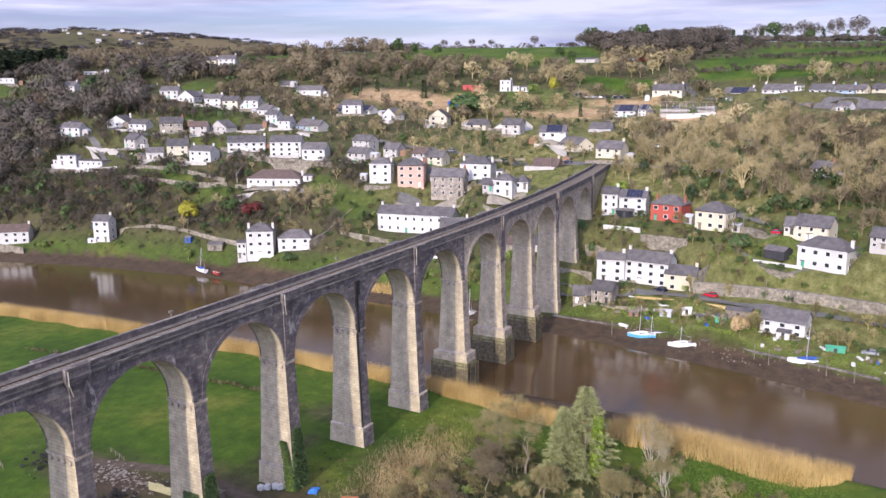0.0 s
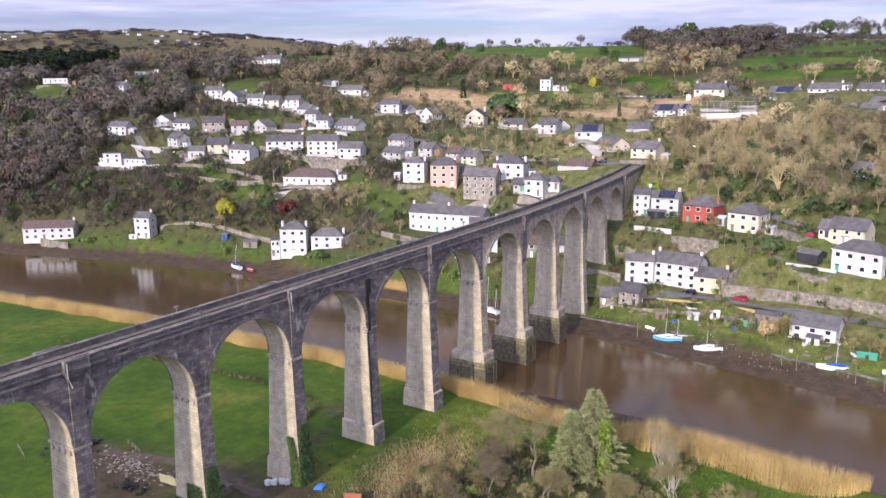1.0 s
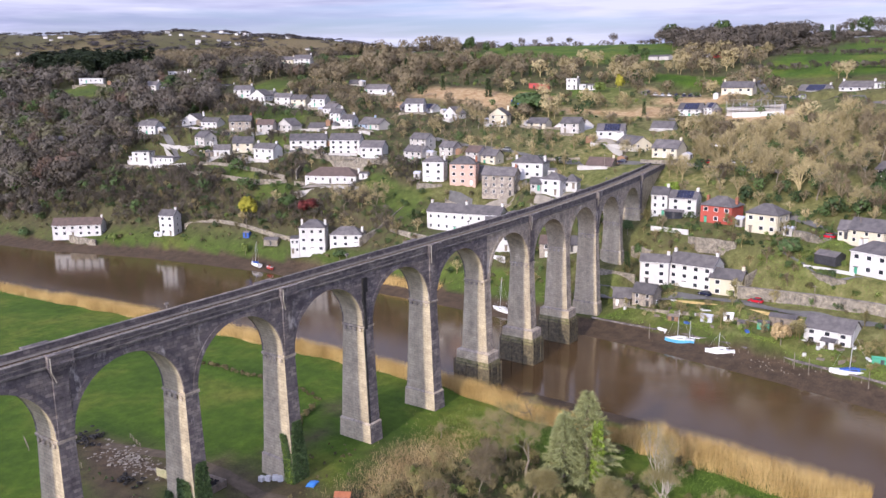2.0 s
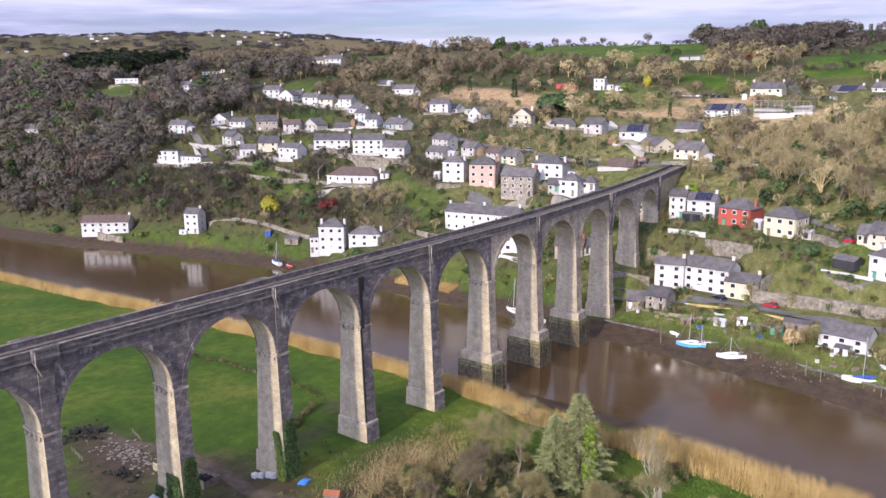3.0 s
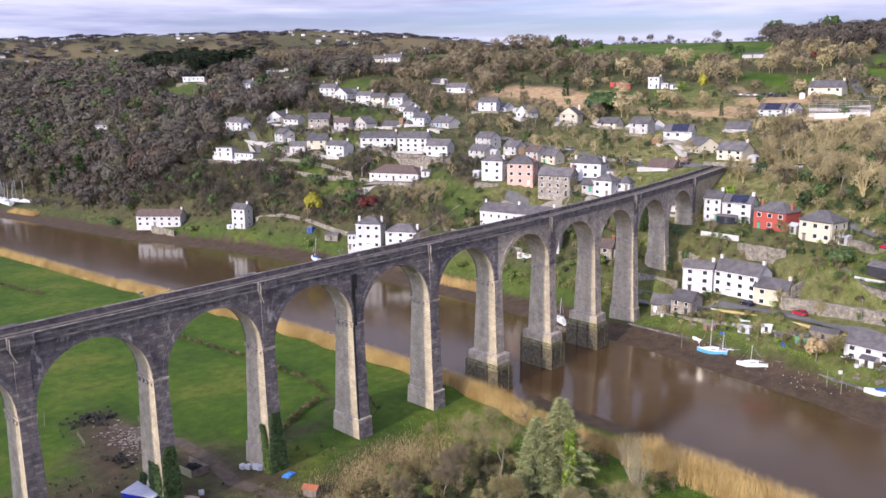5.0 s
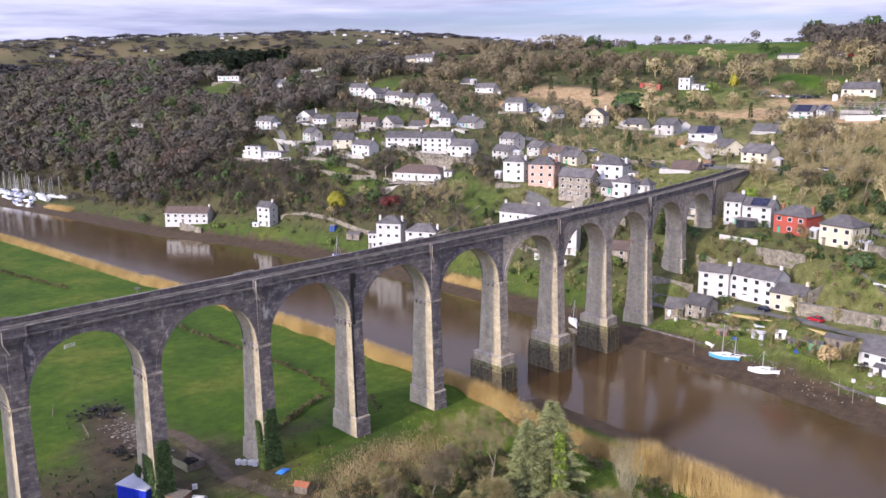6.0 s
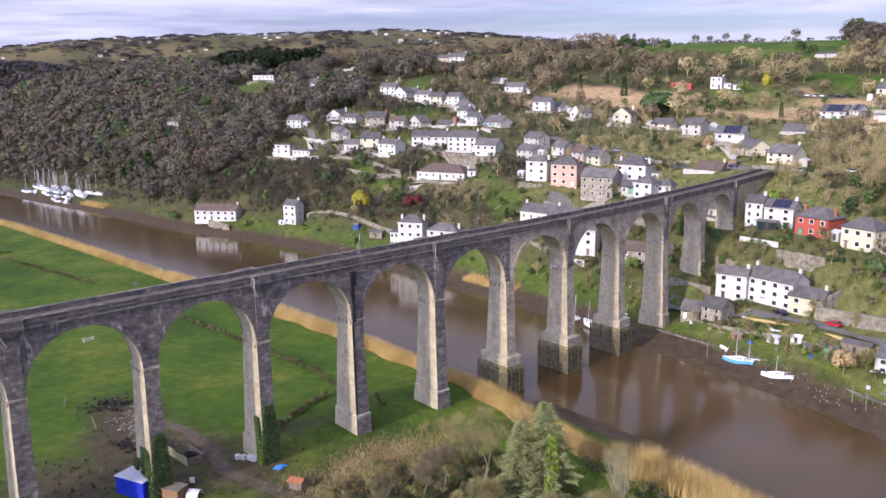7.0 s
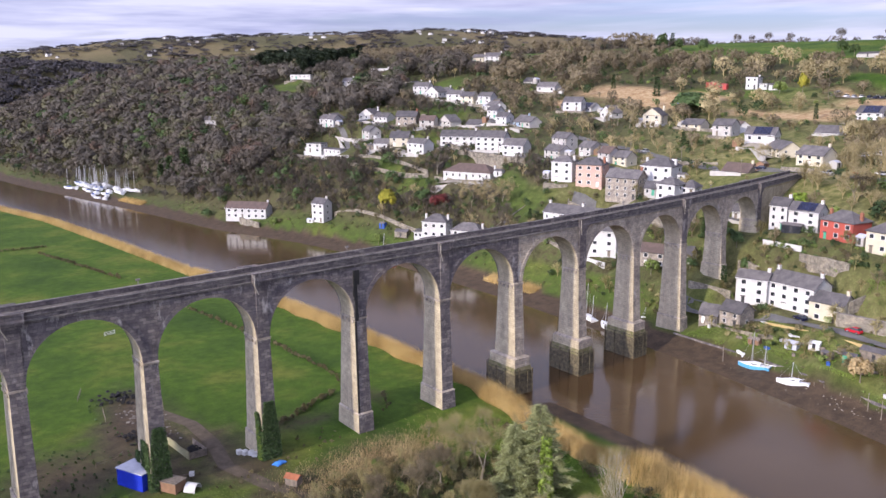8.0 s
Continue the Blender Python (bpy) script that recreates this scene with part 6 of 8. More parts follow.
hedge("dark hedge across the hilltop field", [(474, 60), (470, 11), (456, -67), (446, -130)], 4.2, dark_twig, near_trees[:2] + shrubs, 1.7, 61)
hedge("dark hedge above the white terrace", [(432, 40), (429, 0), (424, -40), (414, -90)], 4.2, dark_twig, near_trees[:2] + shrubs, 1.7, 62)
hedge("hedge along the ridge field", [(540, 60), (520, -20), (508, -90)], 4.5, dark_twig, near_trees[:2] + shrubs, 2.0, 63)
hedge("dark clipped hedge above the terrace houses", [(217, -43), (221.8, -58), (224, -76), (223, -100)], 2.6, evergreen, shrubs, 1.4, 69)
hedge("green garden hedge beside the villa path", [(200, -46), (199, -56), (197.5, -63)], 1.5, bush_green, shrubs, 1.0, 70)
hedge("dark garden hedge below the cottages", [(177, -8), (176.6, -20), (176.4, -34)], 1.3, evergreen, shrubs, 1.0, 91)
hedge("bramble strip along the marsh ditch", [(50, 239), (57, 205), (64, 170)], 1.5, bramble, near_shrubs, 1.3, 64)
hedge("bramble strip along the field drain", [(69, 116), (73, 77), (75, 56), (76, 32), (73, 20)], 1.3, bramble, near_shrubs, 1.2, 65)
hedge("dark rushes along the open ditch", [(30, 255), (42, 254), (56, 253)], 1.3, bramble, near_shrubs, 1.0, 66)
hedge("tangled brambles between the piers", [(50, 9), (55, 12), (62, 16), (70, 20)], 1.5, bramble, near_shrubs, 0.8, 67)
hedge("straggling brambles by the plinth", [(78, 12), (76, 6), (72, 2)], 1.1, bramble, near_shrubs, 1.2, 68)


# brambles and bare bushes over the rough ground before the viaduct
X, Y, rng = scatter(39, 34, 92, -82, -19, 1.8)
wild = 0.62 + 0.3 * np.sin(X * 0.21 + 1.2) * np.sin(Y * 0.17)
wild = np.where((X > 77) & (Y > -52), 0.02, wild)
wild = np.where((X > 80) & (Y < -62), 0.03, wild)
wild = np.where((Y > -26) & (X > 62), 0.12, wild)
wild = np.where((X > 58) & (Y < -44) & (Y > -56), 0.25, wild)
keep = (shore(Y) - X > 13) & (rng.uniform(size=len(X)) < wild)
pts = on_ground(X[keep], Y[keep])
size = rng.uniform(0.9, 2.8, len(pts))
mix = rng.uniform(size=len(pts))
stand("undergrowth", "tangled brown brambles on the rough ground", pts[mix < 0.4], size[mix < 0.4], near_shrubs, bramble, 54)
stand("undergrowth", "bare olive-grey willow scrub on the rough ground", pts[(mix >= 0.4) & (mix < 0.85)], 1.5 * size[(mix >= 0.4) & (mix < 0.85)], near_trees, olive_twig, 55)
stand("undergrowth", "low green bushes on the rough ground", pts[mix >= 0.85], size[mix >= 0.85], near_shrubs, bush_green, 56)
X, Y, rng = scatter(40, 20, 60, -26, 4, 2.0)
keep = (np.hypot(X - 38, Y + 2) > 5) & (np.hypot(X - 18.3, Y - 0.6) > 5) & (rng.uniform(size=len(X)) < 0.3)
pts = on_ground(X[keep], Y[keep])
stand("undergrowth", "low brown weeds beside the track", pts, rng.uniform(0.4, 1.1, len(pts)), near_shrubs, bramble, 57)
X, Y, rng = scatter(257, -8, 27, -12, 46, 1.5)
edge = np.minimum(np.abs(X - 21.5), 9) < 1.6
keep = ((np.hypot(X - 7, (Y - 9) * 0.9) < 14) | (edge & (Y > 8))) & (np.hypot(X - 18.3, Y - 0.6) > 4.5) & (np.hypot(X - 22.5, Y + 5.0) > 3.5) & (np.hypot(X - 0.5, Y) > 4) & (rng.uniform(size=len(X)) < 0.5)
pts = on_ground(X[keep], Y[keep])
stand("undergrowth", "dark brambles and nettles round the yard", pts, rng.uniform(0.3, 0.9, len(pts)), near_shrubs, ivy_green, 258)
# low winter growth along the far bank
X, Y, rng = scatter(58, 130, 200, -110, 330, 2.4)
u = X - bank(Y)
keep = (u > 0.5) & (u < 9) & clear_of_houses(X, Y, 0.5, 2) & (rng.uniform(size=len(X)) < 0.5)
pts = on_ground(X[keep], Y[keep])
size = rng.uniform(0.4, 1.3, len(pts))
light = rng.uniform(size=len(pts)) < 0.55
stand("bank_growth", "dull brown weeds along the river bank", pts[light], size[light], low_shrubs, bramble, 59)
stand("bank_growth", "low green weeds along the river bank", pts[~light], size[~light], low_shrubs, bush_green, 60)


# ---- reeds and rough grass ----
def blades(name, label, x, y, tall, wide, mat, seed, lean=0.16):
    rng = np.random.default_rng(seed)
    n = len(x)
    start = on_ground(x, y, 0.05)
    way = unit(np.stack([rng.normal(size=n) * lean + 0.05, rng.normal(size=n) * lean, np.ones(n)], 1))
    v, f = slivers(rng, start, way, tall, wide)
    tint = np.repeat(0.5 + 0.35 * np.sin(x * 0.5 + 2 * np.sin(y * 0.21)) * np.sin(y * 0.33) + rng.normal(size=n) * 0.1, 3)
    return tagged(raw_mesh(name, v, f, mat, np.clip(tint, 0, 1)), label, "reeds", kind="stuff")


rng = np.random.default_rng(71)
n = 60000
y = rng.uniform(-91, 160, n)
deep = np.interp(y, [-91, -89, -84, -50, -45, -20, 0, 60, 160], [1.5, 7, 12.5, 12.5, 4.5, 4.5, 5.5, 6, 6.5])
mud_gap = np.interp(y, [-55, -49, -44, -34, -22, -10, 2], [0, 1.5, 7.5, 7.5, 6, 3, 0])
x = shore(y) + 1.0 - mud_gap - rng.uniform(0, 1, n) * deep + 0.6 * np.sin(y * 0.35)
keep = (np.abs(y) > 4.2) | (np.abs(x - 107) > 3)
blades("reed_bed", "dry golden reeds along the river edge", x[keep], y[keep], 3.0, 0.075, reed_straw, 72)
n = 16000
y = rng.uniform(160, 420, n)
x = shore(y) + 1.0 - rng.uniform(0, 1, n) * 7.0
blades("reed_bed", "dry golden reeds along the upper river", x, y, 2.4, 0.14, reed_straw, 73)
n = 5000
y = np.concatenate([rng.uniform(60, 86, n // 2), rng.uniform(355, 382, n // 2)])
x = bank(y) - 1.5 + rng.uniform(-2.5, 2.5, n)
blades("reed_bed", "patch of dry reeds under the far bank", x, y, 1.8, 0.1, reed_straw, 74)
# dead grass in front of the piers
n = 15000
x, y = rng.normal(58, 9, n), rng.normal(-19, 4.5, n)
x = x + 0.6 * (y + 19)
blades("dead_grass", "bleached dead grass on the rough ground", x, y, 0.95, 0.05, dry_grass, 75, 0.5)
n = 16000
x, y = rng.uniform(2, 80, n), rng.uniform(-60, -8, n)
blades("rough_grass", "coarse rough grass and weeds", x, y, 0.55, 0.05, bush_green, 76, 0.5)
n = 30000
x, y = rng.uniform(77, 101, n), rng.uniform(-92, -8, n)
keep = (shore(y) - x > 9) & ((y > -50) | (y < -60))
blades("rough_grass", "bright grass inside the reed bed, coloured as if sunlit", x[keep], y[keep], 0.35, 0.09, sunlit_grass, 78, 0.6)
n = 30000
y = rng.uniform(-108, 8, n)
x = bank(y) + rng.uniform(0.5, 14, n) ** 1.0
keep = (np.sin(x * 0.45 + 1.7 * np.sin(y * 0.21)) * np.sin(y * 0.4) > -0.25) & clear_of_houses(x, y, 0.0, 0.0, False)
blades("rough_grass", "fresh spring grass on the garden bank", x[keep], y[keep], 0.4, 0.12, sunlit_grass, 79, 0.6)
n = 14000
x, y = rng.uniform(184, 206, n), rng.uniform(-80, -40, n)
keep = clear_of_houses(x, y, 0.0, 0.0, False)
blades("rough_grass", "fresh lawn grass round the villa", x[keep], y[keep], 0.3, 0.12, sunlit_grass, 80, 0.6)


# ---- single trees near the viaduct and in the village ----
def grown_tree(seed, tall, spread, fork, levels, twig_len, twig_wide, per_end, stems=1, up=0.45, thick=0.02):
    """A leafless tree: tapered limbs that fork again and again, with twigs at their ends."""
    rng = random.Random(seed)
    bm, ends = bmesh.new(), []

    def grow(a, way, length, r, level):
        steps_ = 2 if level < 2 else 1
        for _ in range(steps_):
            b = a + way * (length / steps_)
            tube(bm, a, b, r, r * 0.74, 5 if level < 2 else 3, False)
            a, r = b, r * 0.74
            way = (way + Vector((rng.gauss(0, 0.16), rng.gauss(0, 0.16), rng.gauss(0.03, 0.1)))).normalized()
        if level >= levels:
            ends.append((a, way))
            return
        if level >= levels - 1:
            ends.append((a, way))
        for _ in range(rng.choice((2, 3, 3))):
            side = Vector((rng.gauss(0, 1), rng.gauss(0, 1), rng.gauss(0, 0.4))).normalized()
            w2 = (way * 0.75 + side * spread + Vector((0, 0, up * 0.35))).normalized()
            grow(a, w2, length * rng.uniform(0.62, 0.85), r * 0.78, level + 1)

    for k in range(stems):
        lean = Vector((rng.gauss(0, 0.22), rng.gauss(0, 0.22), 1)).normalized() if stems > 1 else Vector((rng.gauss(0, 0.05), rng.gauss(0, 0.05), 1)).normalized()
        base = Vector((rng.gauss(0, 0.06), rng.gauss(0, 0.06), -0.03)) * tall * (1 if stems > 1 else 0.2)
        base.z = -0.03 * tall
        grow(base, lean, fork * tall, thick * tall, 0)
    g = np.random.default_rng(seed)
    n = len(ends)
    grow_by = tall / max(v_.co.z for v_ in bm.verts)
    for v_ in bm.verts:
        v_.co = Vector((v_.co.x * grow_by * 0.9, v_.co.y * grow_by * 0.9, v_.co.z * grow_by))
    ends = [(Vector((e.x * grow_by * 0.9, e.y * grow_by * 0.9, e.z * grow_by)), w_) for e, w_ in ends]
    start = np.repeat(np.array([e[0] for e in ends]), per_end, 0) + g.normal(size=(n * per_end, 3)) * 0.018 * tall
    way = unit(np.repeat(np.array([e[1] for e in ends]), per_end, 0) + g.normal(size=(n * per_end, 3)) * 0.75)
    v, f = slivers(g, start, way, twig_len, twig_wide)
    return bm, v, f


def single_tree(label, x, y, made, mat_twig, name="tree", turn=0.0, stem=bark):
    bm, v, f = made
    t = thing(name, label, "tree", pose(x, y, ground_z(x, y), 0, 0, turn))
    part("trunk", bm, stem, t)
    raw_mesh("crown", v, f, mat_twig, np.full(len(v), 0.6), t)
    return t


lichen_a = grown_tree(3, 11.5, 0.85, 0.24, 5, 1.35, 0.034, 22)
single_tree("gnarled bare tree grey with lichen on the rough ground", 72.5, -30.5, lichen_a, olive_twig)
single_tree("spreading bare tree with olive lichen beside the reeds", 68.0, -37.0, grown_tree(5, 10.5, 0.9, 0.22, 5, 1.35, 0.034, 22), olive_twig)
single_tree("low tangled bare tree among dead grass", 61.5, -34.0, grown_tree(8, 8.0, 0.95, 0.22, 5, 1.15, 0.034, 22), twig)
single_tree("low bare thorn tree by the rough grass", 55.0, -36.0, grown_tree(9, 7.5, 0.95, 0.22, 5, 1.0, 0.034, 22), twig)
single_tree("bushy bare willow above the track", 60.0, -44.0, grown_tree(12, 5.5, 0.9, 0.2, 5, 1.15, 0.034, 22, stems=3), olive_twig)
single_tree("dense bare willow near the conifer", 66.0, -56.0, grown_tree(14, 5.0, 0.9, 0.2, 5, 1.15, 0.034, 22, stems=3), olive_twig)
single_tree("grey bare thorn bush beside the plinth", 73.0, -14.0, grown_tree(15, 3.2, 0.95, 0.2, 4, 0.7, 0.03, 9, stems=2), olive_twig)
single_tree("slim pale saplings standing beside the reeds", 82.5, -57.5, grown_tree(16, 10.5, 0.32, 0.3, 4, 0.9, 0.022, 5, stems=6, up=1.4, thick=0.016), olive_twig, stem=birch_bark)
single_tree("slim bare birch saplings in the wet ground", 77.0, -61.0, grown_tree(17, 9.0, 0.36, 0.3, 4, 0.9, 0.022, 5, stems=5, up=1.4, thick=0.016), olive_twig, stem=birch_bark)
single_tree("clump of bare saplings near the reeds", 72.0, -63.0, grown_tree(18, 6.5, 0.6, 0.26, 4, 1.0, 0.03, 9, stems=5, up=0.7, thick=0.011), olive_twig, stem=birch_bark)
single_tree("twisted bare tree leaning over the reed bed", 92.0, -24.5, grown_tree(19, 5.5, 0.95, 0.2, 4, 0.8, 0.03, 10), olive_twig)
single_tree("low bare willow scrub at the field edge", 50.0, -30.0, grown_tree(20, 4.5, 0.95, 0.2, 4, 0.9, 0.035, 12, stems=3), twig)
single_tree("low bare thorn scrub beside the track", 45.5, -36.0, grown_tree(22, 4.5, 0.95, 0.2, 4, 0.9, 0.035, 12, stems=3), twig)


def spruce(label, x, y, tall, wide, seed):
    """A tall pale conifer: whorls of limbs carrying sprays of needles."""
    g = np.random.default_rng(seed)
    t = thing("conifer", label, "tree", pose(x, y, ground_z(x, y)))
    bm = bmesh.new()
    tube(bm, (0, 0, -0.5), (0, 0, tall * 0.97), 0.32, 0.03, 7)
    part("trunk", bm, bark, t)
    bm = bmesh.new()
    starts, ways = [], []
    for k in range(190):
        z = tall * (0.03 + 0.95 * (k / 190) ** 0.9)
        a = k * 2.399 + g.normal() * 0.25
        r = wide * (1.0 - z / tall) ** 0.85 * g.uniform(0.72, 1.12) + 0.25
        tip = Vector((math.cos(a) * r, math.sin(a) * r, z - 0.06 * r + g.uniform(-0.05, 0.3) * r))
        tube(bm, (0, 0, z), tip, 0.05, 0.012, 3, False)
        out_ = unit(np.array(tip) - np.array([0, 0, z]))
        side = np.array([-out_[1], out_[0], 0.0])
        n = int(34 + 120 * r / wide)
        s = g.uniform(0.22, 1.0, n)[:, None]
        hand_ = g.choice((-1.0, 1.0), n)[:, None]
        p = np.array([[0, 0, z]]) * (1 - s) + np.array(tip)[None] * s
        starts.append(p)
        ways.append(unit(out_[None] * 0.75 + hand_ * side[None] * g.uniform(0.2, 0.9, (n, 1)) + g.normal(size=(n, 3)) * 0.25 + np.array([0, 0, -0.22])))
    part("branchwork", bm, bark, t)
    v, f = slivers(g, np.concatenate(starts), np.concatenate(ways), 0.95, 0.13)
    raw_mesh("needles", v, f, fir_green, np.clip(np.repeat(g.uniform(0.2, 0.9, len(v) // 3), 3), 0, 1), t)
    return t


fir = spruce("tall pale grey-green conifer with an ivy-clad stem", 73.0, -47.5, 17.8, 7.2, 81)
g = np.random.default_rng(82)
n = 2600
zz = g.uniform(1.0, 12.5, n)
aa = g.uniform(0, 2 * np.pi, n)
rr = (0.5 + 0.8 * np.sqrt(np.clip(1 - zz / 13.5, 0, 1))) * g.uniform(0.6, 1.1, n)
p = np.stack([np.cos(aa) * rr - 0.9, np.sin(aa) * rr - 2.6, zz], 1)
v, f = slivers(g, p, unit(g.normal(size=(n, 3))), 0.42, 0.32)
raw_mesh("ivy", v, f, bright_ivy, np.repeat(g.uniform(0, 1, n), 3), fir)
spruce("slender pale conifer growing against its taller neighbour", 70.0, -44.4, 14.0, 4.6, 83)
for k, (x, y, h) in enumerate(((160, 366, 17), (158, 360, 14), (153, 372, 15), (149, 378, 13))):
    cv, cf = conifer(90 + k, 22, 0.12, 0.3, 22)
    t = thing("conifer", "large dark conifer beside the boatyard", "tree", pose(x, y, ground_z(x, y)))
    bm = bmesh.new()
    tube(bm, (0, 0, -0.5), (0, 0, h * 0.9), 0.35, 0.05, 6)
    part("trunk", bm, bark, t)
    raw_mesh("crown", cv * h, cf, evergreen, np.full(len(cv), 0.4), t)


def leafy_bush(name, label, x, y, tall, wide, mat, seed, leaves=700):
    t = thing(name, label, "bush", pose(x, y, ground_z(x, y)))
    v, f = brush_tree(seed, 12, leaves, 0.13, 0.085, 0.30, 0.5, 0.32, 0.2, False)
    raw_mesh("crown", v * np.array([wide, wide, tall]), f, mat, np.random.default_rng(seed).uniform(0.3, 0.8, len(f)).repeat(3), t)
    bm = bmesh.new()
    tube(bm, (0, 0, -0.3), (0, 0, tall * 0.5), 0.14, 0.06, 6)
    part("trunk", bm, bark, t)
    return t


leafy_bush("bush", "tall bright yellow flowering bush on the cliff", 182.5, 172.0, 11.0, 9.5, yellow_leaf, 101)
leafy_bush("bush", "dark red leaved shrub on the cliff", 192.0, 145.0, 7.0, 10.5, red_leaf, 102)
leafy_bush("bush", "dark evergreen bush beside the red shrub", 190.5, 155.0, 8.0, 10.0, evergreen, 103)
leafy_bush("bush", "rounded dark evergreen above the terrace gardens", 197.5, -48.5, 6.0, 8.0, ivy_green, 104)
leafy_bush("bush", "dark green clipped bush beside the lane wall", 186.0, -64.5, 2.6, 2.8, evergreen, 105)
leafy_bush("bush", "small green fir beside the far pier", 199.5, -0.5, 6.0, 3.2, ivy_green, 106)
leafy_bush("bush", "bright green shrubs by the hilltop house", 366.0, 98.0, 7.0, 8.0, bush_green, 107)
leafy_bush("bush", "tall yellow-green tree by the hilltop house", 370.0, 88.0, 10.0, 6.0, yellow_leaf, 108)
leafy_bush("bush", "dark green evergreen clump below the bare field", 316.0, 112.0, 11.5, 20.0, ivy_green, 109, 1500)
leafy_bush("bush", "straw-yellow willow by the boathouse", 162.5, -57.0, 6.0, 6.0, dry_grass, 110)
leafy_bush("bush", "green bush at the end of the viaduct", 226.0, -1.0, 6.0, 7.0, bright_ivy, 111)
for k, (x, y) in enumerate(((184, 33), (190, 12), (184, 22), (207, 12), (176, 52), (203, 5), (177, 76), (176, 112), (170, 160), (181, 200), (155, 232), (141, 284), (160, 300), (168, 318))):
    leafy_bush("bush", "green evergreen bush on the bank", x, y, 3.0 + 1.2 * (k % 3), 4.0 + (k % 4), ivy_green if k % 2 else bush_green, 120 + k, 400)

for x, y, h in ((590, 150, 17.5), (590, 110, 19.5), (650, 24, 17), (648, -2, 11), (652, -52, 11), (470, 118, 8), (478, 130, 9), (455, 212, 10), (448, 226, 9), (445, 238, 11)):
    leafy_bush("tree", "dark evergreen tree standing in the hilltop hedges", x, y, h, h * 0.85, evergreen, 300 + x, 500)
# bare trees against the sky on the ridge
bm = bmesh.new()
tube(bm, (0, 0, -0.5), (0, 0, 4.4), 0.34, 0.2, 7)
r = random.Random(31)
for k in range(9):
    a_ = k * 2.4
    tube(bm, (0, 0, 2.6 + 0.2 * k), (math.cos(a_) * r.uniform(2, 3.4), math.sin(a_) * r.uniform(2, 3.4), r.uniform(5, 9)), 0.16, 0.04, 5)
cv, cf = brush_tree(31, 13, 900, 0.10, 0.024, 0.33, 0.60, 0.28, 0.17, False)
first = single_tree("bare hedgerow tree standing on the skyline", 640, 222, (bm, cv * 10.5, cf), dark_twig)
tagged(first, group="skyline trees")
for x, y, s, a in ((634, 262, 0.8, 40), (629, 279, 0.85, 110), (625, 292, 0.7, 200), (622, 304, 0.9, 300), (640, 180, 1.05, 70), (600, 345, 0.8, 20), (612, 330, 0.6, 250), (655, 150, 1.0, 160),
                   (655, 77, 1.25, 20), (650, 58, 1.15, 77), (650, 41, 1.05, 130), (655, 35, 1.35, 210), (655, 15, 1.45, 250), (650, 2, 1.6, 330), (655, -5, 1.4, 15), (650, -20, 1.75, 95), (650, -35, 1.8, 160), (655, -45, 1.0, 40), (600, 120, 1.5, 200)):
    copy_thing(first, pose(x, y, ground_z(x, y), 0, 0, a) @ Matrix.Scale(s, 4))
village_tree = grown_tree(33, 12.0, 0.7, 0.28, 5, 1.1, 0.055, 12)
second = single_tree("tall pale bare tree on the bank", 236, -33, village_tree, pale_twig)
tagged(second, group="bank trees")
for x, y, s, a in ((228, -48, 1.1, 40), (243, -20, 1.15, 110), (240, -60, 1.25, 200), (250, -45, 1.3, 300), (233, -72, 1.2, 70), (260, -8, 0.9, 20), (226, -88, 1.1, 250), (245, -85, 1.3, 160), (219, -62, 0.9, 20), (262, -60, 1.2, 77),
                   (252, -72, 1.0, 15), (231, -16, 1.0, 200), (256, -24, 1.0, 130), (268, -36, 1.0, 250),
                   (196, 128, 0.8, 10), (199, 121, 0.9, 60), (202, 115, 0.85, 120), (197, 111, 0.8, 210), (192, 122, 0.7, 280), (200, 132, 0.75, 330), (252, 30, 0.8, 45), (283, 128, 0.9, 20), (280, 118, 0.8, 90)):
    copy_thing(second, pose(x, y, ground_z(x, y), 0, 0, a) @ Matrix.Scale(s, 4))


# ---- ivy on the piers ----
def ivy(k, seed, n, z_top, spots, mat, label):
    g = np.random.default_rng(seed)
    s = pier_s(k)
    p, w = [], []
    for _ in range(n):
        face = g.choice(len(spots))
        kind, lo, hi, reach = spots[face]
        z = z_top * reach * g.uniform(0, 1) ** 1.05
        f = (Z_BAND - z) / 24.2
        a, b = 1.3 + 0.25 * f + 0.3, 2.9 + 1.15 * f + 0.3
        q = g.uniform(lo, hi) * (1 - 0.5 * (z / z_top) ** 2)
        puff = g.uniform(0.0, 0.22) * (1 - 0.5 * z / z_top)
        p.append((s - a - puff, q * b, z) if kind == "x" else ((s + q * a, -b - puff, z) if kind == "y" else (s + a + puff, q * b, z)))
    p = np.array(p)
    p[:, 2] += level(s)
    v, f = slivers(g, p, unit(g.normal(size=(n, 3)) + np.array([0, 0, -0.3])), 0.36, 0.28)
    ob = raw_mesh("ivy", v, f, mat, np.repeat(g.uniform(0, 1, n), 3))
    return tagged(ob, label, "ivy")


ivy(1, 131, 17000, 12.5, [("y", -1.1, 1.1, 1.0), ("x", -1.0, 0.1, 0.75), ("x", 0.5, 1.0, 0.5), ("b", -1.0, 1.0, 1.0)], ivy_green, "dark green ivy climbing the foot of the pier")
ivy(2, 132, 15000, 12.0, [("y", -1.1, 1.1, 1.0), ("b", -1.0, 1.0, 0.9), ("x", -1.0, -0.55, 0.8)], ivy_green, "dark ivy covering the side of the pier")
ivy(2, 133, 2600, 9.5, [("x", -1.0, -0.62, 1.0)], bright_ivy, "yellow-green ivy at the corner of the pier")
ivy(0, 134, 5000, 5.0, [("y", -1.1, 1.1, 1.0), ("b", -1.0, 1.0, 1.0)], ivy_green, "dark ivy at the foot of the near pier")


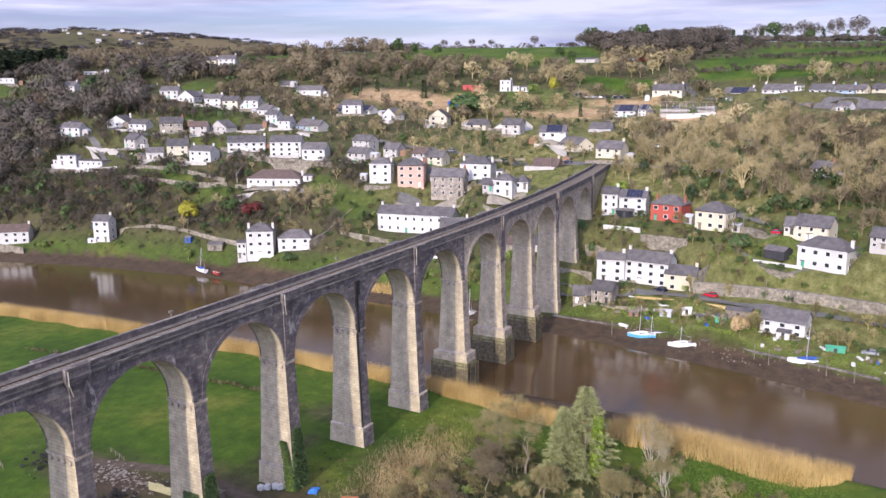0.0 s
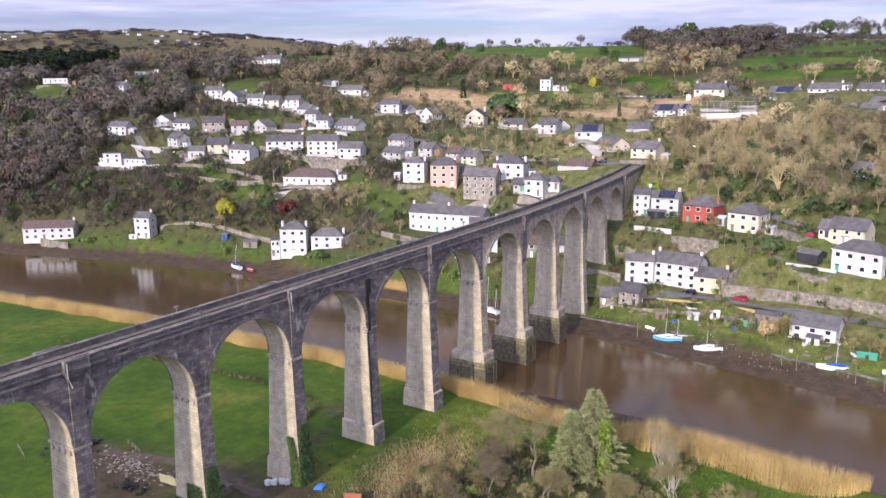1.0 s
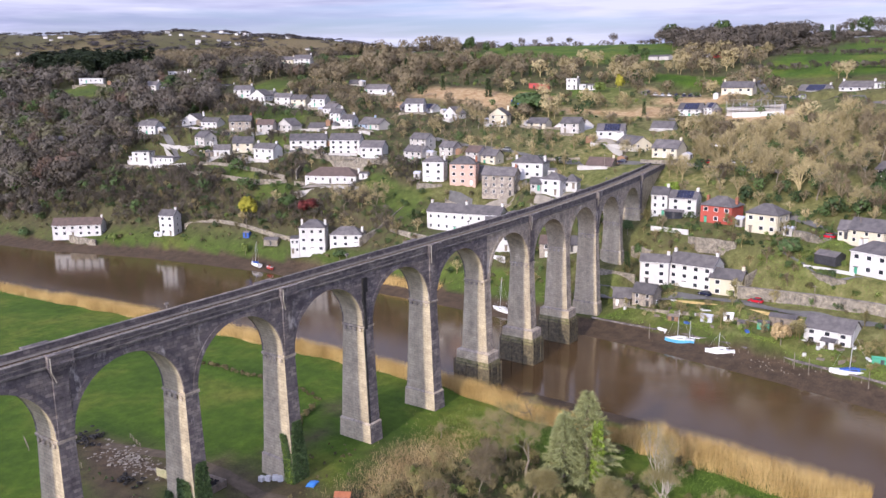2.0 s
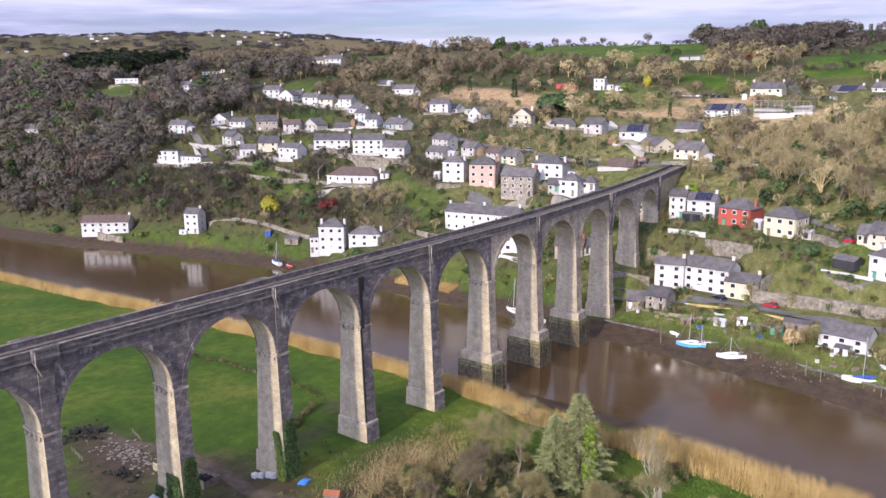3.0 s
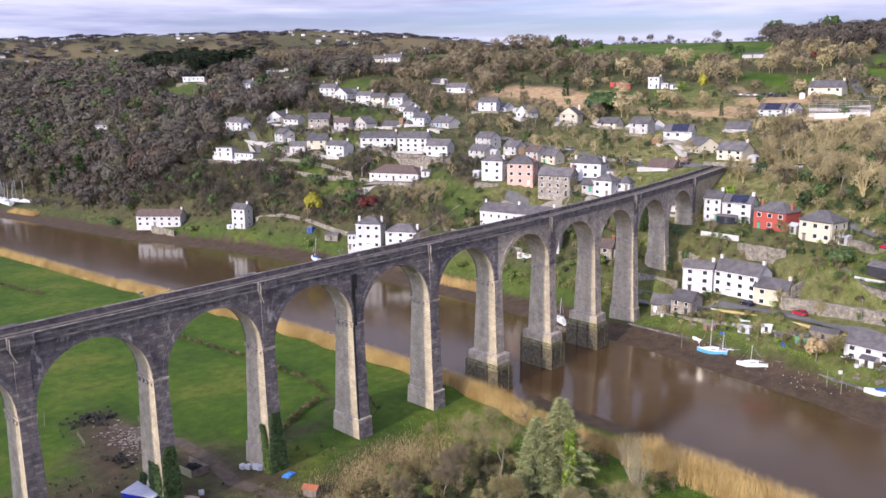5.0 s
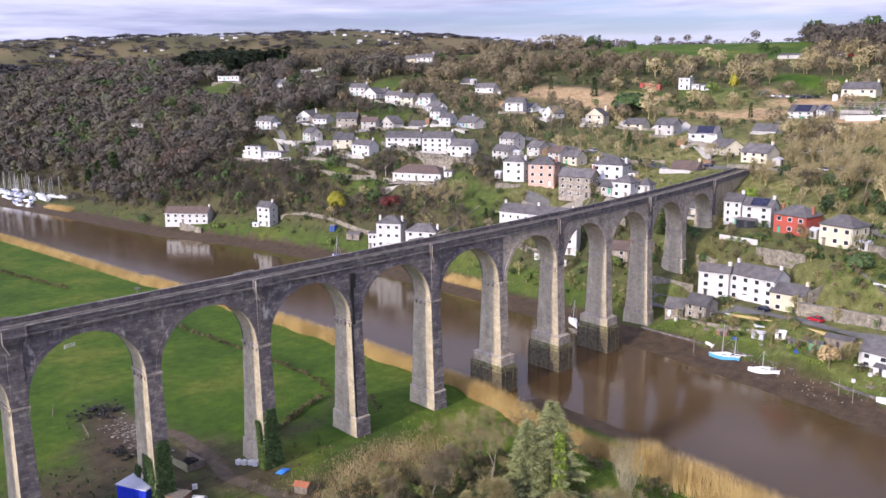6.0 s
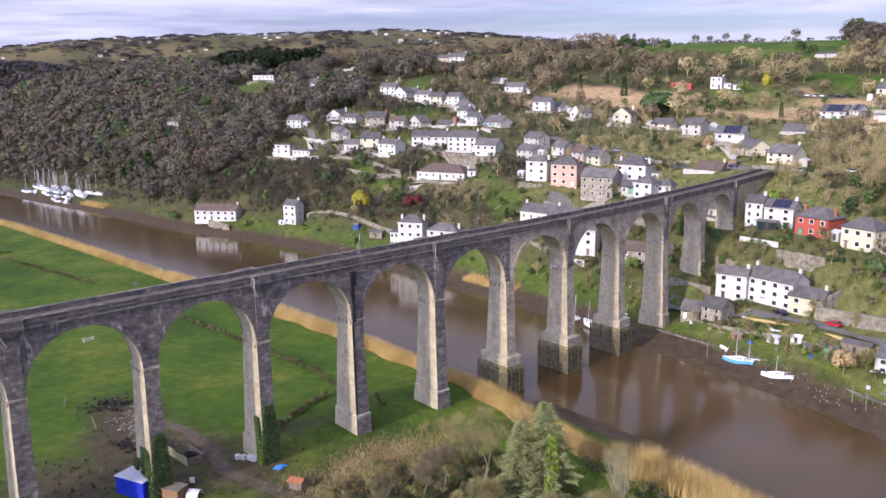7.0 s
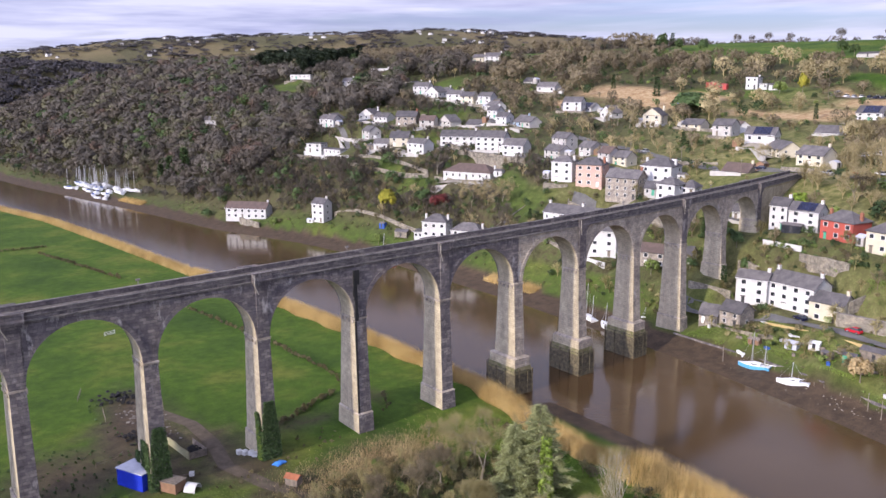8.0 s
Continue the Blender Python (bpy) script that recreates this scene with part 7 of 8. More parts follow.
# ---- the yard among the piers ----
def cabin(x, y, turn):
    c = thing("cabin", "bright blue steel site cabin with white roof", "cabin", pose(x, y, ground_z(x, y), 0, 0, turn))
    bm = boxes((-1.5, 1.5, -2.4, 2.4, 0.0, 2.5))
    body = part("body", bm, blue_paint, c)
    for k in range(12):
        yy = -2.2 + 0.4 * k
        for x0 in (-1.53, 1.5):
            part("rib", boxes((x0, x0 + 0.03, yy - 0.08, yy + 0.08, 0.1, 2.4)), blue_paint, body)
    part("roof", boxes((-1.62, 1.62, -2.52, 2.52, 2.5, 2.66)), sheet_roof, c)
    part("door", boxes((-0.45, 0.45, -2.45, -2.4, 0.1, 2.1)), dark_paint, c)
    return c


c = cabin(18.3, 0.6, 25)
c.scale = (1.35, 1.35, 1.3)
t = thing("trough", "long weathered timber-walled pen holding scrap", "pen", pose(30.6, 12.5, ground_z(30.6, 12.5), 0, 0, 4))
for k in range(8):
    part("plank_wall", boxes((-1.9, -1.75, -7.4 + 1.85 * k, -5.58 + 1.85 * k, -0.2, 1.7 - 0.12 * (k % 3))), surface("mossy_timber", (0.24, 0.24, 0.13), (0.34, 0.31, 0.19), 1.2, 0.9) if k == 0 else bpy.data.materials["mossy_timber"], t)
part("end_wall", boxes((-1.75, 1.8, -7.55, -7.4, -0.2, 1.5)), timber, t)
part("back_wall", boxes((1.8, 1.95, -7.4, -1.0, -0.2, 1.4)), timber, t)


def ring_mesh(name, mat, r=0.34, tube_r=0.14):
    bm = bmesh.new()
    loft_rows = []
    for i in range(10):
        a = 2 * math.pi * i / 10
        loft_rows.append([bm.verts.new(((r + tube_r * math.cos(b)) * math.cos(a), (r + tube_r * math.cos(b)) * math.sin(a), tube_r * math.sin(b))) for b in (0.0, 1.57, 3.14, 4.71)])
    for i in range(10):
        for j in range(4):
            bm.faces.new((loft_rows[i][j], loft_rows[(i + 1) % 10][j], loft_rows[(i + 1) % 10][(j + 1) % 4], loft_rows[i][(j + 1) % 4]))
    me = bpy.data.meshes.new(name)
    bm.normal_update()
    bm.to_mesh(me)
    bm.free()
    me.materials.append(mat)
    return me


TYRE = ring_mesh("tyre", tyre)
r = random.Random(7)
for k in range(110):
    if k < 62:
        x, y = r.gauss(28.0, 2.6), r.gauss(46.0, 3.0)
    elif k < 86:
        x, y = r.gauss(23.2, 0.9), r.gauss(21.0, 2.6)
    else:
        x, y = r.gauss(30.8, 0.7), r.gauss(8.5, 1.4)
    o = new("tyre", TYRE)
    o.matrix_basis = pose(x, y, ground_z(x, y) + 0.14 + 0.26 * r.randrange(3), r.gauss(0, 14), r.gauss(0, 14), 0)
    tagged(o, "old black rubber tyre in a heap", "tyre", "heap of tyres")
bm = bmesh.new()
for k in range(260):
    x, y = r.gauss(29.0, 2.2), r.gauss(29.0, 5.5)
    z, s = ground_z(x, y), r.uniform(0.08, 0.26) if k % 4 else r.uniform(0.2, 0.5)
    a = r.uniform(0, 3.1)
    c, sn = math.cos(a) * s, math.sin(a) * s
    hexa(bm, [(x - c, y - sn, z - 0.1), (x + sn, y - c, z - 0.1), (x + c, y + sn, z - 0.1), (x - sn, y + c, z - 0.1),
              (x - c, y - sn, z + s * 0.35), (x + sn, y - c, z + s * 0.5), (x + c, y + sn, z + s * 0.3), (x - sn, y + c, z + s * 0.45)])
tagged(part("rubble_heap", bm, rubble_grey), "scattered pale rubble and scrap in the yard", "rubble", kind="stuff")
for k, (x, y) in enumerate(((38.2, 1.6), (39.0, 0.7), (39.9, -0.2), (40.2, -1.2))):
    bm = boxes((-0.5, 0.5, -0.5, 0.5, 0, 0.95))
    bmesh.ops.bevel(bm, geom=bm.edges[:], offset=0.07, segments=1, affect="EDGES")
    o = part("bulk_bag", bm, plastic_white)
    o.matrix_basis = pose(x, y, ground_z(x, y), 0, 0, 20 * k)
    tagged(o, "full white woven bulk bag beside the pier", "bag", "bulk bags")
bm = bmesh.new()
rows = [[bm.verts.new((-1.2 + 0.4 * i, -0.8 + 0.4 * j, 0.12 + 0.35 * math.exp(-((i - 3) ** 2 + (j - 2) ** 2) / 4) + 0.06 * math.sin(i * 2.1 + j))) for j in range(5)] for i in range(7)]
for i in range(6):
    for j in range(4):
        bm.faces.new((rows[i][j], rows[i + 1][j], rows[i + 1][j + 1], rows[i][j + 1]))
loose = bmesh.ops.extrude_face_region(bm, geom=bm.faces[:])
for e in loose["geom"]:
    if isinstance(e, bmesh.types.BMVert):
        e.co.z -= 0.18
o = part("tarpaulin", bm, tarp_blue)
o.matrix_basis = pose(42.6, -7.2, ground_z(42.6, -7.2) + 0.04, 0, 0, 20)
tagged(o, "crumpled blue tarpaulin on the grass", "tarpaulin")
hut = thing("hut", "small hut with rusty orange roof among bushes", "hut", pose(41.0, -16.5, ground_z(41.0, -16.5), 0, 0, 30))
part("wall", boxes((-0.9, 0.9, -1.3, 1.3, 0, 1.5)), timber, hut)
bm = bmesh.new()
gable_roof(bm, 2.6, 1.8, 1.5, 0.5, 0.2, 0.08)
part("roof", bm, orange_tile, hut)
for k, (x, y, a) in enumerate(((20.8, 53.5, 70), (22.0, 37.0, 80), (16.5, 13.0, 20), (34.5, 36.0, 75))):
    bm = bmesh.new()
    for j in range(4):
        tube(bm, (-3 + 2 * j, 0, -0.3), (-3 + 2 * j, 0, 1.1), 0.06, 0.05, 5)
    for z in (0.5, 0.95):
        tube(bm, (-3, 0, z), (3, 0, z), 0.04, 0.04, 4)
    o = part("fence", bm, timber)
    o.matrix_basis = pose(x, y, ground_z(x, y), 0, 0, a)
    tagged(o, "short weathered post and rail fence", "fence", "field fences")
o = part("field_gate", boxes((-1.6, 1.6, -0.04, 0.04, 0.1, 0.2), (-1.6, 1.6, -0.04, 0.04, 0.5, 0.6), (-1.6, 1.6, -0.04, 0.04, 0.95, 1.05), (-1.65, -1.55, -0.06, 0.06, -0.2, 1.15), (1.55, 1.65, -0.06, 0.06, -0.2, 1.15)), white_paint)
o.matrix_basis = pose(40.5, 100.0, ground_z(40.5, 100), 0, 0, 15)
tagged(o, "pale feeding rack in the grass field", "rack")


brown = thing("shed", "brown timber shed beside the blue cabin", "shed", pose(22.5, -5.0, ground_z(22.5, -5.0), 0, 0, 30))
part("wall", boxes((-1.4, 1.4, -2.0, 2.0, 0, 1.9)), terracotta, brown)
part("roof", boxes((-1.55, 1.55, -2.15, 2.15, 1.9, 2.02)), timber, brown)
# a trailer lying by the cabin, and a curved cover beside the shed
trailer = thing("trailer", "rusty long-poled trailer with a white box end", "trailer", pose(24.6, -1.6, ground_z(24.6, -1.6), 0, 0, -24))
bm = bmesh.new()
tube(bm, (-2.6, 0, 0.35), (2.4, 0, 0.75), 0.09, 0.09, 6)
part("pole", bm, rail_steel, trailer)
part("box", boxes((2.2, 3.1, -0.45, 0.45, 0.45, 1.15)), plastic_white, trailer)
for side in (-0.5, 0.5):
    bm = bmesh.new()
    tube(bm, (-2.0, side - 0.1, 0.32), (-2.0, side + 0.1, 0.32), 0.32, 0.32, 12)
    part("wheel", bm, tyre, trailer)
bm = bmesh.new()
loft(bm, [[(math.cos(a) * r_ , y_, math.sin(a) * r_) for a, r_ in [(math.pi * j / 8, 1.3) for j in range(9)] + [(math.pi * j / 8, 1.2) for j in range(8, -1, -1)]] for y_ in (-1.1, 1.1)])
o = part("curved_cover", bm, plastic_white)
o.matrix_basis = pose(25.4, -7.4, ground_z(25.4, -7.4), 0, 0, 40)
tagged(o, "pale curved plastic cover beside the shed", "cover")
# houses far off on the distant hills
far_home = thing("house", "small white house far off on the hill", "house", pose(1500, 1700, ground_z(1500, 1700)), "houses on the far hills")
part("wall", boxes((-5, 5, -8, 8, -3, 6)), render_white, far_home)
bm = bmesh.new()
gable_roof(bm, 16, 10, 6, 3.2, 0.5, 0.3)
part("roof", bm, slate, far_home)
r = random.Random(41)
for k in range(80):
    a_, d_ = radians(r.choice([r.gauss(50, 3.5), r.gauss(66, 5), r.uniform(46, 82)])), r.uniform(1800, 2500)
    x, y = d_ * math.cos(a_), d_ * math.sin(a_)
    copy_thing(far_home, pose(x, y, ground_z(x, y), 0, 0, r.uniform(0, 90)) @ Matrix.Scale(r.uniform(0.4, 0.75), 4))


# ---- boats ----
def hull_sections(length, beam, depth, n=9):
    out_ = []
    for i in range(n):
        f = i / (n - 1)
        w = beam / 2 * (math.sin(math.pi * min(1.0, 0.28 + 0.72 * (1 - f))) ** 0.6 if f > 0.0 else 0.86) * (1 - f ** 5)
        w = max(w, 0.03)
        rise = depth * (0.12 * (2 * f - 0.8) ** 2)
        keel = -depth * (1 - 0.75 * f ** 4)
        x = -length / 2 + length * f
        out_.append([(x, -w, rise), (x, -w * 0.86, keel * 0.45), (x, 0, keel), (x, w * 0.86, keel * 0.45), (x, w, rise)])
    return out_


def boat(label, x, y, z, turn, length, beam, hull_mat, masts, cover=None, cabin_size=0.35, heel=4):
    b = thing("boat", label, "boat", pose(x, y, z, heel, 0, turn), "boats along the river")
    bm = bmesh.new()
    loft(bm, [[(px, py, pz + 0.55 if j in (0, 4) else pz) for j, (px, py, pz) in enumerate(sec)] for sec in hull_sections(length, beam, length * 0.13)])
    part("hull", bm, hull_mat, b)
    bm = bmesh.new()
    loft(bm, [[(px, py * 0.88, pz + 0.40), (px, -py * 0.88, pz + 0.40), (px, -py * 0.88, pz + 0.60), (px, py * 0.88, pz + 0.60)] for px, py, pz in (s[0] for s in hull_sections(length, beam, length * 0.13))])
    part("deck", bm, boat_white, b)
    L_ = length * cabin_size
    bm = bmesh.new()
    loft(bm, [[(px, -w, 0.5), (px, w, 0.5), (px, w * 0.8, h + 0.5), (px, -w * 0.8, h + 0.5)] for px, w, h in ((-L_ * 0.5, beam * 0.3, 0.75), (0, beam * 0.32, 0.8), (L_ * 0.75, beam * 0.2, 0.35))])
    cab = part("cabin", bm, cover or boat_white, b)
    for side in (-1, 1):
        o = part("cabin_window", boxes((-L_ * 0.35, L_ * 0.2, side * beam * 0.285 - 0.03, side * beam * 0.285 + 0.03, 0.8, 1.03)), glass, cab)
    for mx, mh in masts:
        bm = bmesh.new()
        tube(bm, (mx, 0, 0.2), (mx - 0.04 * mh, 0, mh), 0.11, 0.085, 6)
        m_ = part("mast", bm, mast_metal, b)
        bm = bmesh.new()
        tube(bm, (mx, 0, 1.2), (mx - 0.36 * length, 0, 1.25), 0.1, 0.09, 6)
        part("boom", bm, cover or mast_metal, m_)
        for ex, ey in ((length * 0.48, 0), (-length * 0.46, 0), (mx, beam * 0.46), (mx, -beam * 0.46)):
            bm = bmesh.new()
            tube(bm, (mx - 0.04 * mh, 0, mh * 0.97), (ex, ey, 0.15), 0.018, 0.018, 3)
            part("stay", bm, mast_metal, m_)
    return b


boat("sky-blue hulled ketch lying on the mud", 162.4, -30.0, 0.75, 105, 8.0, 2.6, boat_blue, [(0.6, 9.0), (-2.6, 6.0)], None, 0.4, -3)
boat("white motor sailer leaning on the mud", 160.0, -42.2, 0.45, 110, 7.6, 2.6, boat_white, [(0.4, 5.2)], None, 0.4, 3)
boat("white sailing boat aground near the green", 164.0, 147.0, 0.6, 75, 7.5, 2.5, boat_white, [(0.3, 9.0)], canvas_blue, 0.35, 5)
boat("small red rowing boat on the mud", 163.5, 138.5, 0.2, 80, 4.0, 1.5, boat_red, [], boat_red, 0.1, 6)
boat("white two-masted yacht moored beyond the viaduct", 164.5, 30.0, -0.5, 70, 10.0, 3.0, boat_white, [(1.0, 11.0), (-3.2, 8.0)], None, 0.35, 2)
boat("white dinghy on the green beside the pier", 173.5, 15.0, 1.7, 30, 4.5, 1.6, boat_white, [(0.2, 3.0)], None, 0.2, 4)
boat("white cruising yacht on the hard", 158.5, -75.0, 1.6, 105, 10.0, 3.0, boat_white, [(0.5, 10.5)], canvas_blue, 0.36, 2)
boat("upturned pale dinghy on the bank", 166.5, -23.0, 1.9, 60, 4.0, 1.5, boat_white, [], None, 0.1, 160)
boat("big white motor cruiser moored at the yard", 118.0, 408.0, -0.6, 100, 11.0, 4.0, boat_white, [], None, 0.55, 0)
boat("dark wooden barge moored at the yard", 119.5, 396.0, -0.6, 100, 9.0, 3.2, timber, [], None, 0.3, 0)
boat("white hull under repair beside the quay", 162.0, 20.0, -0.3, 60, 8.0, 2.6, boat_white, [(0.5, 7.0)], None, 0.35, 3)
r = random.Random(11)
for k in range(44):
    x, y = 127 + r.uniform(-6, 9) + (k % 3) * 3.0, 392 + 72 * (k / 44) + r.uniform(-2, 2)
    x -= (y - 392) * 0.2
    cov = r.choice([None, None, canvas_blue])
    boat("laid-up white yacht ashore in the boatyard" if cov is None else "laid-up white yacht under blue cover ashore", x, y, ground_z(x, y) + 1.1, r.uniform(60, 130), r.uniform(6.5, 9.5), 2.7, boat_white,
         [(0.4, r.uniform(10, 14))] if k % 5 < 4 else [], cov, 0.35, r.uniform(-3, 3))


# ---- vehicles ----
def car(label, x, y, turn, paint, z=None, long=4.1):
    c = thing("car", label, "car", pose(x, y, (ground_z(x, y) if z is None else z) + 0.02, 0, 0, turn), "parked cars")
    w = 0.86
    bm = bmesh.new()
    loft(bm, [[(px, -q, 0.28), (px, q, 0.28), (px, q, h), (px, -q, h)] for px, q, h in ((-long / 2, w * 0.9, 0.75), (-long * 0.42, w, 0.92), (long * 0.2, w, 0.92), (long * 0.45, w * 0.95, 0.78), (long / 2, w * 0.86, 0.58))])
    body = part("body", bm, paint, c)
    bm = bmesh.new()
    loft(bm, [[(px, -q, 0.9), (px, q, 0.9), (px, q * 0.84, h), (px, -q * 0.84, h)] for px, q, h in ((-long * 0.44, w * 0.95, 1.0), (-long * 0.34, w * 0.95, 1.42), (long * 0.04, w * 0.95, 1.46), (long * 0.22, w * 0.95, 0.98))])
    part("glazed_cabin", bm, glass, c, "dark tinted glass")
    part("roof", boxes((-long * 0.34, long * 0.04, -w * 0.82, w * 0.82, 1.44, 1.49)), paint, c)
    for px in (-long * 0.31, long * 0.31):
        for side in (-1, 1):
            bm = bmesh.new()
            tube(bm, (px, side * (w - 0.16), 0.31), (px, side * (w + 0.02), 0.31), 0.31, 0.31, 10)
            wh = part("wheel", bm, tyre, c)
            bm = bmesh.new()
            tube(bm, (px, side * (w + 0.0), 0.31), (px, side * (w + 0.035), 0.31), 0.18, 0.17, 8)
            part("hub_cap", bm, car_silver, wh)
    return c


car("bright red hatchback parked against the stone wall", 182.6, -44.2, 85, car_red)
car("dark navy car parked before the white houses", 183.6, -29.0, 70, car_dark)
car("pale blue car parked on the quay", 166.5, -88.5, 95, car_silver)
for k in range(8):
    car("white van-like car in the hill car park", 380.6 + 0.7 * k, 48.5 + 4.2 * k, 8 + 3 * (k % 3), (car_white, car_silver, car_white, car_dark)[k % 4])
for k in range(3):
    car("dark car in the gravel car park", 374.5, 47.0 + 3.4 * k, 4, car_dark)
car("white car parked by the cream house", 256.0, -10.5, 70, car_white)
car("silver car parked by the cream house", 257.5, -16.5, 70, car_silver)
car("red car parked beside the cream house", 255.0, -1.5, 60, car_red)
car("silver car on the village road", 248.6, 57.5, 85, car_silver)
car("red car beside the garden", 203.0, -57.5, 80, car_red)
car("white car by the villa", 188.5, 108.0, 60, car_white)


# ---- poles, sheds and garden clutter ----
def pole(name, label, x, y, tall, radius, mat, arm=0.0):
    bm = bmesh.new()
    tube(bm, (0, 0, -0.6), (0, 0, tall), radius, radius * 0.7, 6)
    if arm:
        tube(bm, (0, -arm, tall - 0.4), (0, arm, tall - 0.4), radius * 0.5, radius * 0.5, 4)
    o = part(name, bm, mat)
    o.matrix_basis = pose(x, y, ground_z(x, y), 0, 1.5, 30)
    return tagged(o, label, "pole", "poles")


for x, y, h in ((184.0, -59.5, 6.5), (205, -48, 7.0), (203, -66, 7.5), (252, 92, 7), (247, 62, 7), (229, 150, 7), (233, 255, 7), (178, 168, 7), (248, 36, 7.5), (262, -2, 8), (236, 118, 7), (350, 125, 8), (362, 70, 8), (520, 120, 14), (392, -45, 9)):
    pole("telegraph_pole", "brown wooden telegraph pole with crossarm", x, y, h, 0.13, timber, 0.7)
for x, y in ((161.5, -21.5), (150.5, -86.5), (155, -66), (157, -62), (152.5, -80)):
    pole("mooring_post", "weathered timber mooring post in the mud", x, y, 4.2, 0.13, timber)
for k in range(26):
    y = -18 - 2.4 * k
    pole("stake", "short dark timber stake along the bank", float(bank(y)) - 0.6 + 0.3 * math.sin(k * 2.0), y, 0.9, 0.09, timber)


def shed(label, x, y, w, d, h, turn, mat, roof):
    s_ = thing("shed", label, "shed", pose(x, y, ground_z(x, y), 0, 0, turn), "garden sheds")
    bm = bmesh.new()
    loft(bm, [[(-d / 2, yy, -0.4), (d / 2, yy, -0.4), (d / 2, yy, h), (0, yy, h + d * 0.22), (-d / 2, yy, h)] for yy in (-w / 2, w / 2)])
    part("wall", bm, mat, s_)
    bm = bmesh.new()
    gable_roof(bm, w, d, h, d * 0.22, 0.15, 0.07)
    part("roof", bm, roof, s_)
    part("door", boxes((-d / 2 - 0.04, -d / 2 + 0.01, -0.4, 0.4, 0, min(h, 1.8))), dark_paint, s_)
    return s_


shed("blue-doored timber shed on the green", 171.0, 216.0, 3.4, 2.6, 2.2, 20, canvas_blue, slate)
shed("blue timber shed beside the river wall", 176.0, 165.5, 2.6, 2.2, 2.0, 20, canvas_blue, slate)
shed("low stone boat store on the green", 176.5, 150.5, 6.0, 4.0, 2.2, 25, rubble, slate)
shed("terracotta wooden shed on the bank", 169.0, -25.5, 2.8, 2.0, 1.4, 10, terracotta, timber)
shed("green painted garden shed", 171.0, -50.0, 3.0, 2.2, 1.9, 10, green_paint, slate)
shed("white greenhouse among allotments", 172.5, -40.0, 2.6, 2.0, 1.6, 15, white_paint, boat_white)
shed("small grey shed in the allotment", 169.5, -45.0, 2.4, 1.8, 1.7, -10, timber, slate)
shed("pale shelter roof in the garden", 172.5, -34.0, 3.2, 2.2, 1.6, 5, sheet_roof, sheet_roof)
shed("green lean-to on the quay", 165.0, -80.5, 4.6, 1.8, 1.3, 10, green_paint, green_paint)
shed("white porch annexe in front of the boathouse", 167.5, -67.5, 3.4, 3.0, 1.9, -5, render_white, slate)
shed("dark slate-roofed car port beside the villa", 196.5, -60.0, 6.5, 5.0, 2.3, -20, dark_paint, slate)
shed("white terrace store below the small house", 164.5, 211.0, 3.8, 2.0, 1.2, 23, render_white, sheet_roof)
shed("long dark timber store behind the boathouse", 175.5, -54.0, 7.0, 3.4, 2.4, 0, timber, slate)
shed("dark conservatory before the white house", 213.2, -7.0, 6.0, 2.6, 2.2, 8, glass, slate)
r = random.Random(29)
for k, p in enumerate(PLOTS):
    if p[2] < 20 or k % 3 == 1:
        continue
    c_, s_ = math.cos(radians(p[6])), math.sin(radians(p[6]))
    v = (p[3] / 2 + r.uniform(2.2, 3.6)) * r.choice((-1, 1))
    u_ = r.uniform(-3.5, 1.5)
    x, y = p[0] + c_ * u_ - s_ * v, p[1] + s_ * u_ + c_ * v
    if any(math.hypot(x - q[0], y - q[1]) < 0.55 * q[3] + 2.0 for q in PLOTS if q is not p):
        continue
    look_of = r.choice([("grey timber garden shed beside the house", timber, slate), ("white rendered garage beside the house", render_white, slate), ("grey rendered garage with sheet roof", render_grey, sheet_roof), ("brown timber garden shed beside the house", terracotta, timber)])
    shed(look_of[0], x, y, r.uniform(2.4, 4.2), r.uniform(2.4, 3.4), r.uniform(1.9, 2.4), p[6] + r.choice((0, 90)), look_of[1], look_of[2])
for k, (x, y, a) in enumerate(((225.2, 168, 95), (224.4, 182, 90), (225.0, 196, 85), (229, 222, 70), (233.2, 246, 85), (234.4, 268, 90), (228.8, 149, 105), (257, 118, 78), (251.5, 84, 80), (249.2, 66, 85), (250.6, 30, 100), (272, 4, 60), (274, 0, 60), (275.5, -5, 60), (252.4, 6, 92))):
    car(("white hatchback parked on the village street", "dark saloon parked on the village street", "silver hatchback parked on the village street")[k % 3], x, y, a, (car_white, car_dark, car_silver)[k % 3])
# scaffolding round the unfinished houses
scaffold = thing("scaffolding", "steel scaffolding round the unfinished houses", "scaffolding", pose(327.6, 4, ground_z(327.6, 4)))
for j in range(9):
    for q in (0.0, 1.2):
        bm = bmesh.new()
        tube(bm, (q, -12 + 3 * j, -1.0), (q, -12 + 3 * j, 6.2), 0.06, 0.06, 5)
        part("upright", bm, mast_metal, scaffold)
for z in (2.0, 4.0, 5.8):
    part("deck_boards", boxes((-0.1, 1.3, -12.2, 12.2, z, z + 0.09)), timber, scaffold)
    bm = bmesh.new()
    tube(bm, (0, -12.2, z + 1.0), (0, 12.2, z + 1.0), 0.05, 0.05, 4)
    part("guard_rail", bm, mast_metal, scaffold)
for x, y, w, d, h, lb, mt, rf in ((462, 104, 15, 5, 1.8, "long pale flat shed on the hilltop", render_grey, slate), (466, 78, 8, 5, 1.8, "white rendered shed behind the field", render_white, slate), (472, 71, 7, 5, 2.2, "dull red barn behind the field", boat_red, orange_tile)):
    shed(lb, x, y, w, d, h, -12, mt, rf)
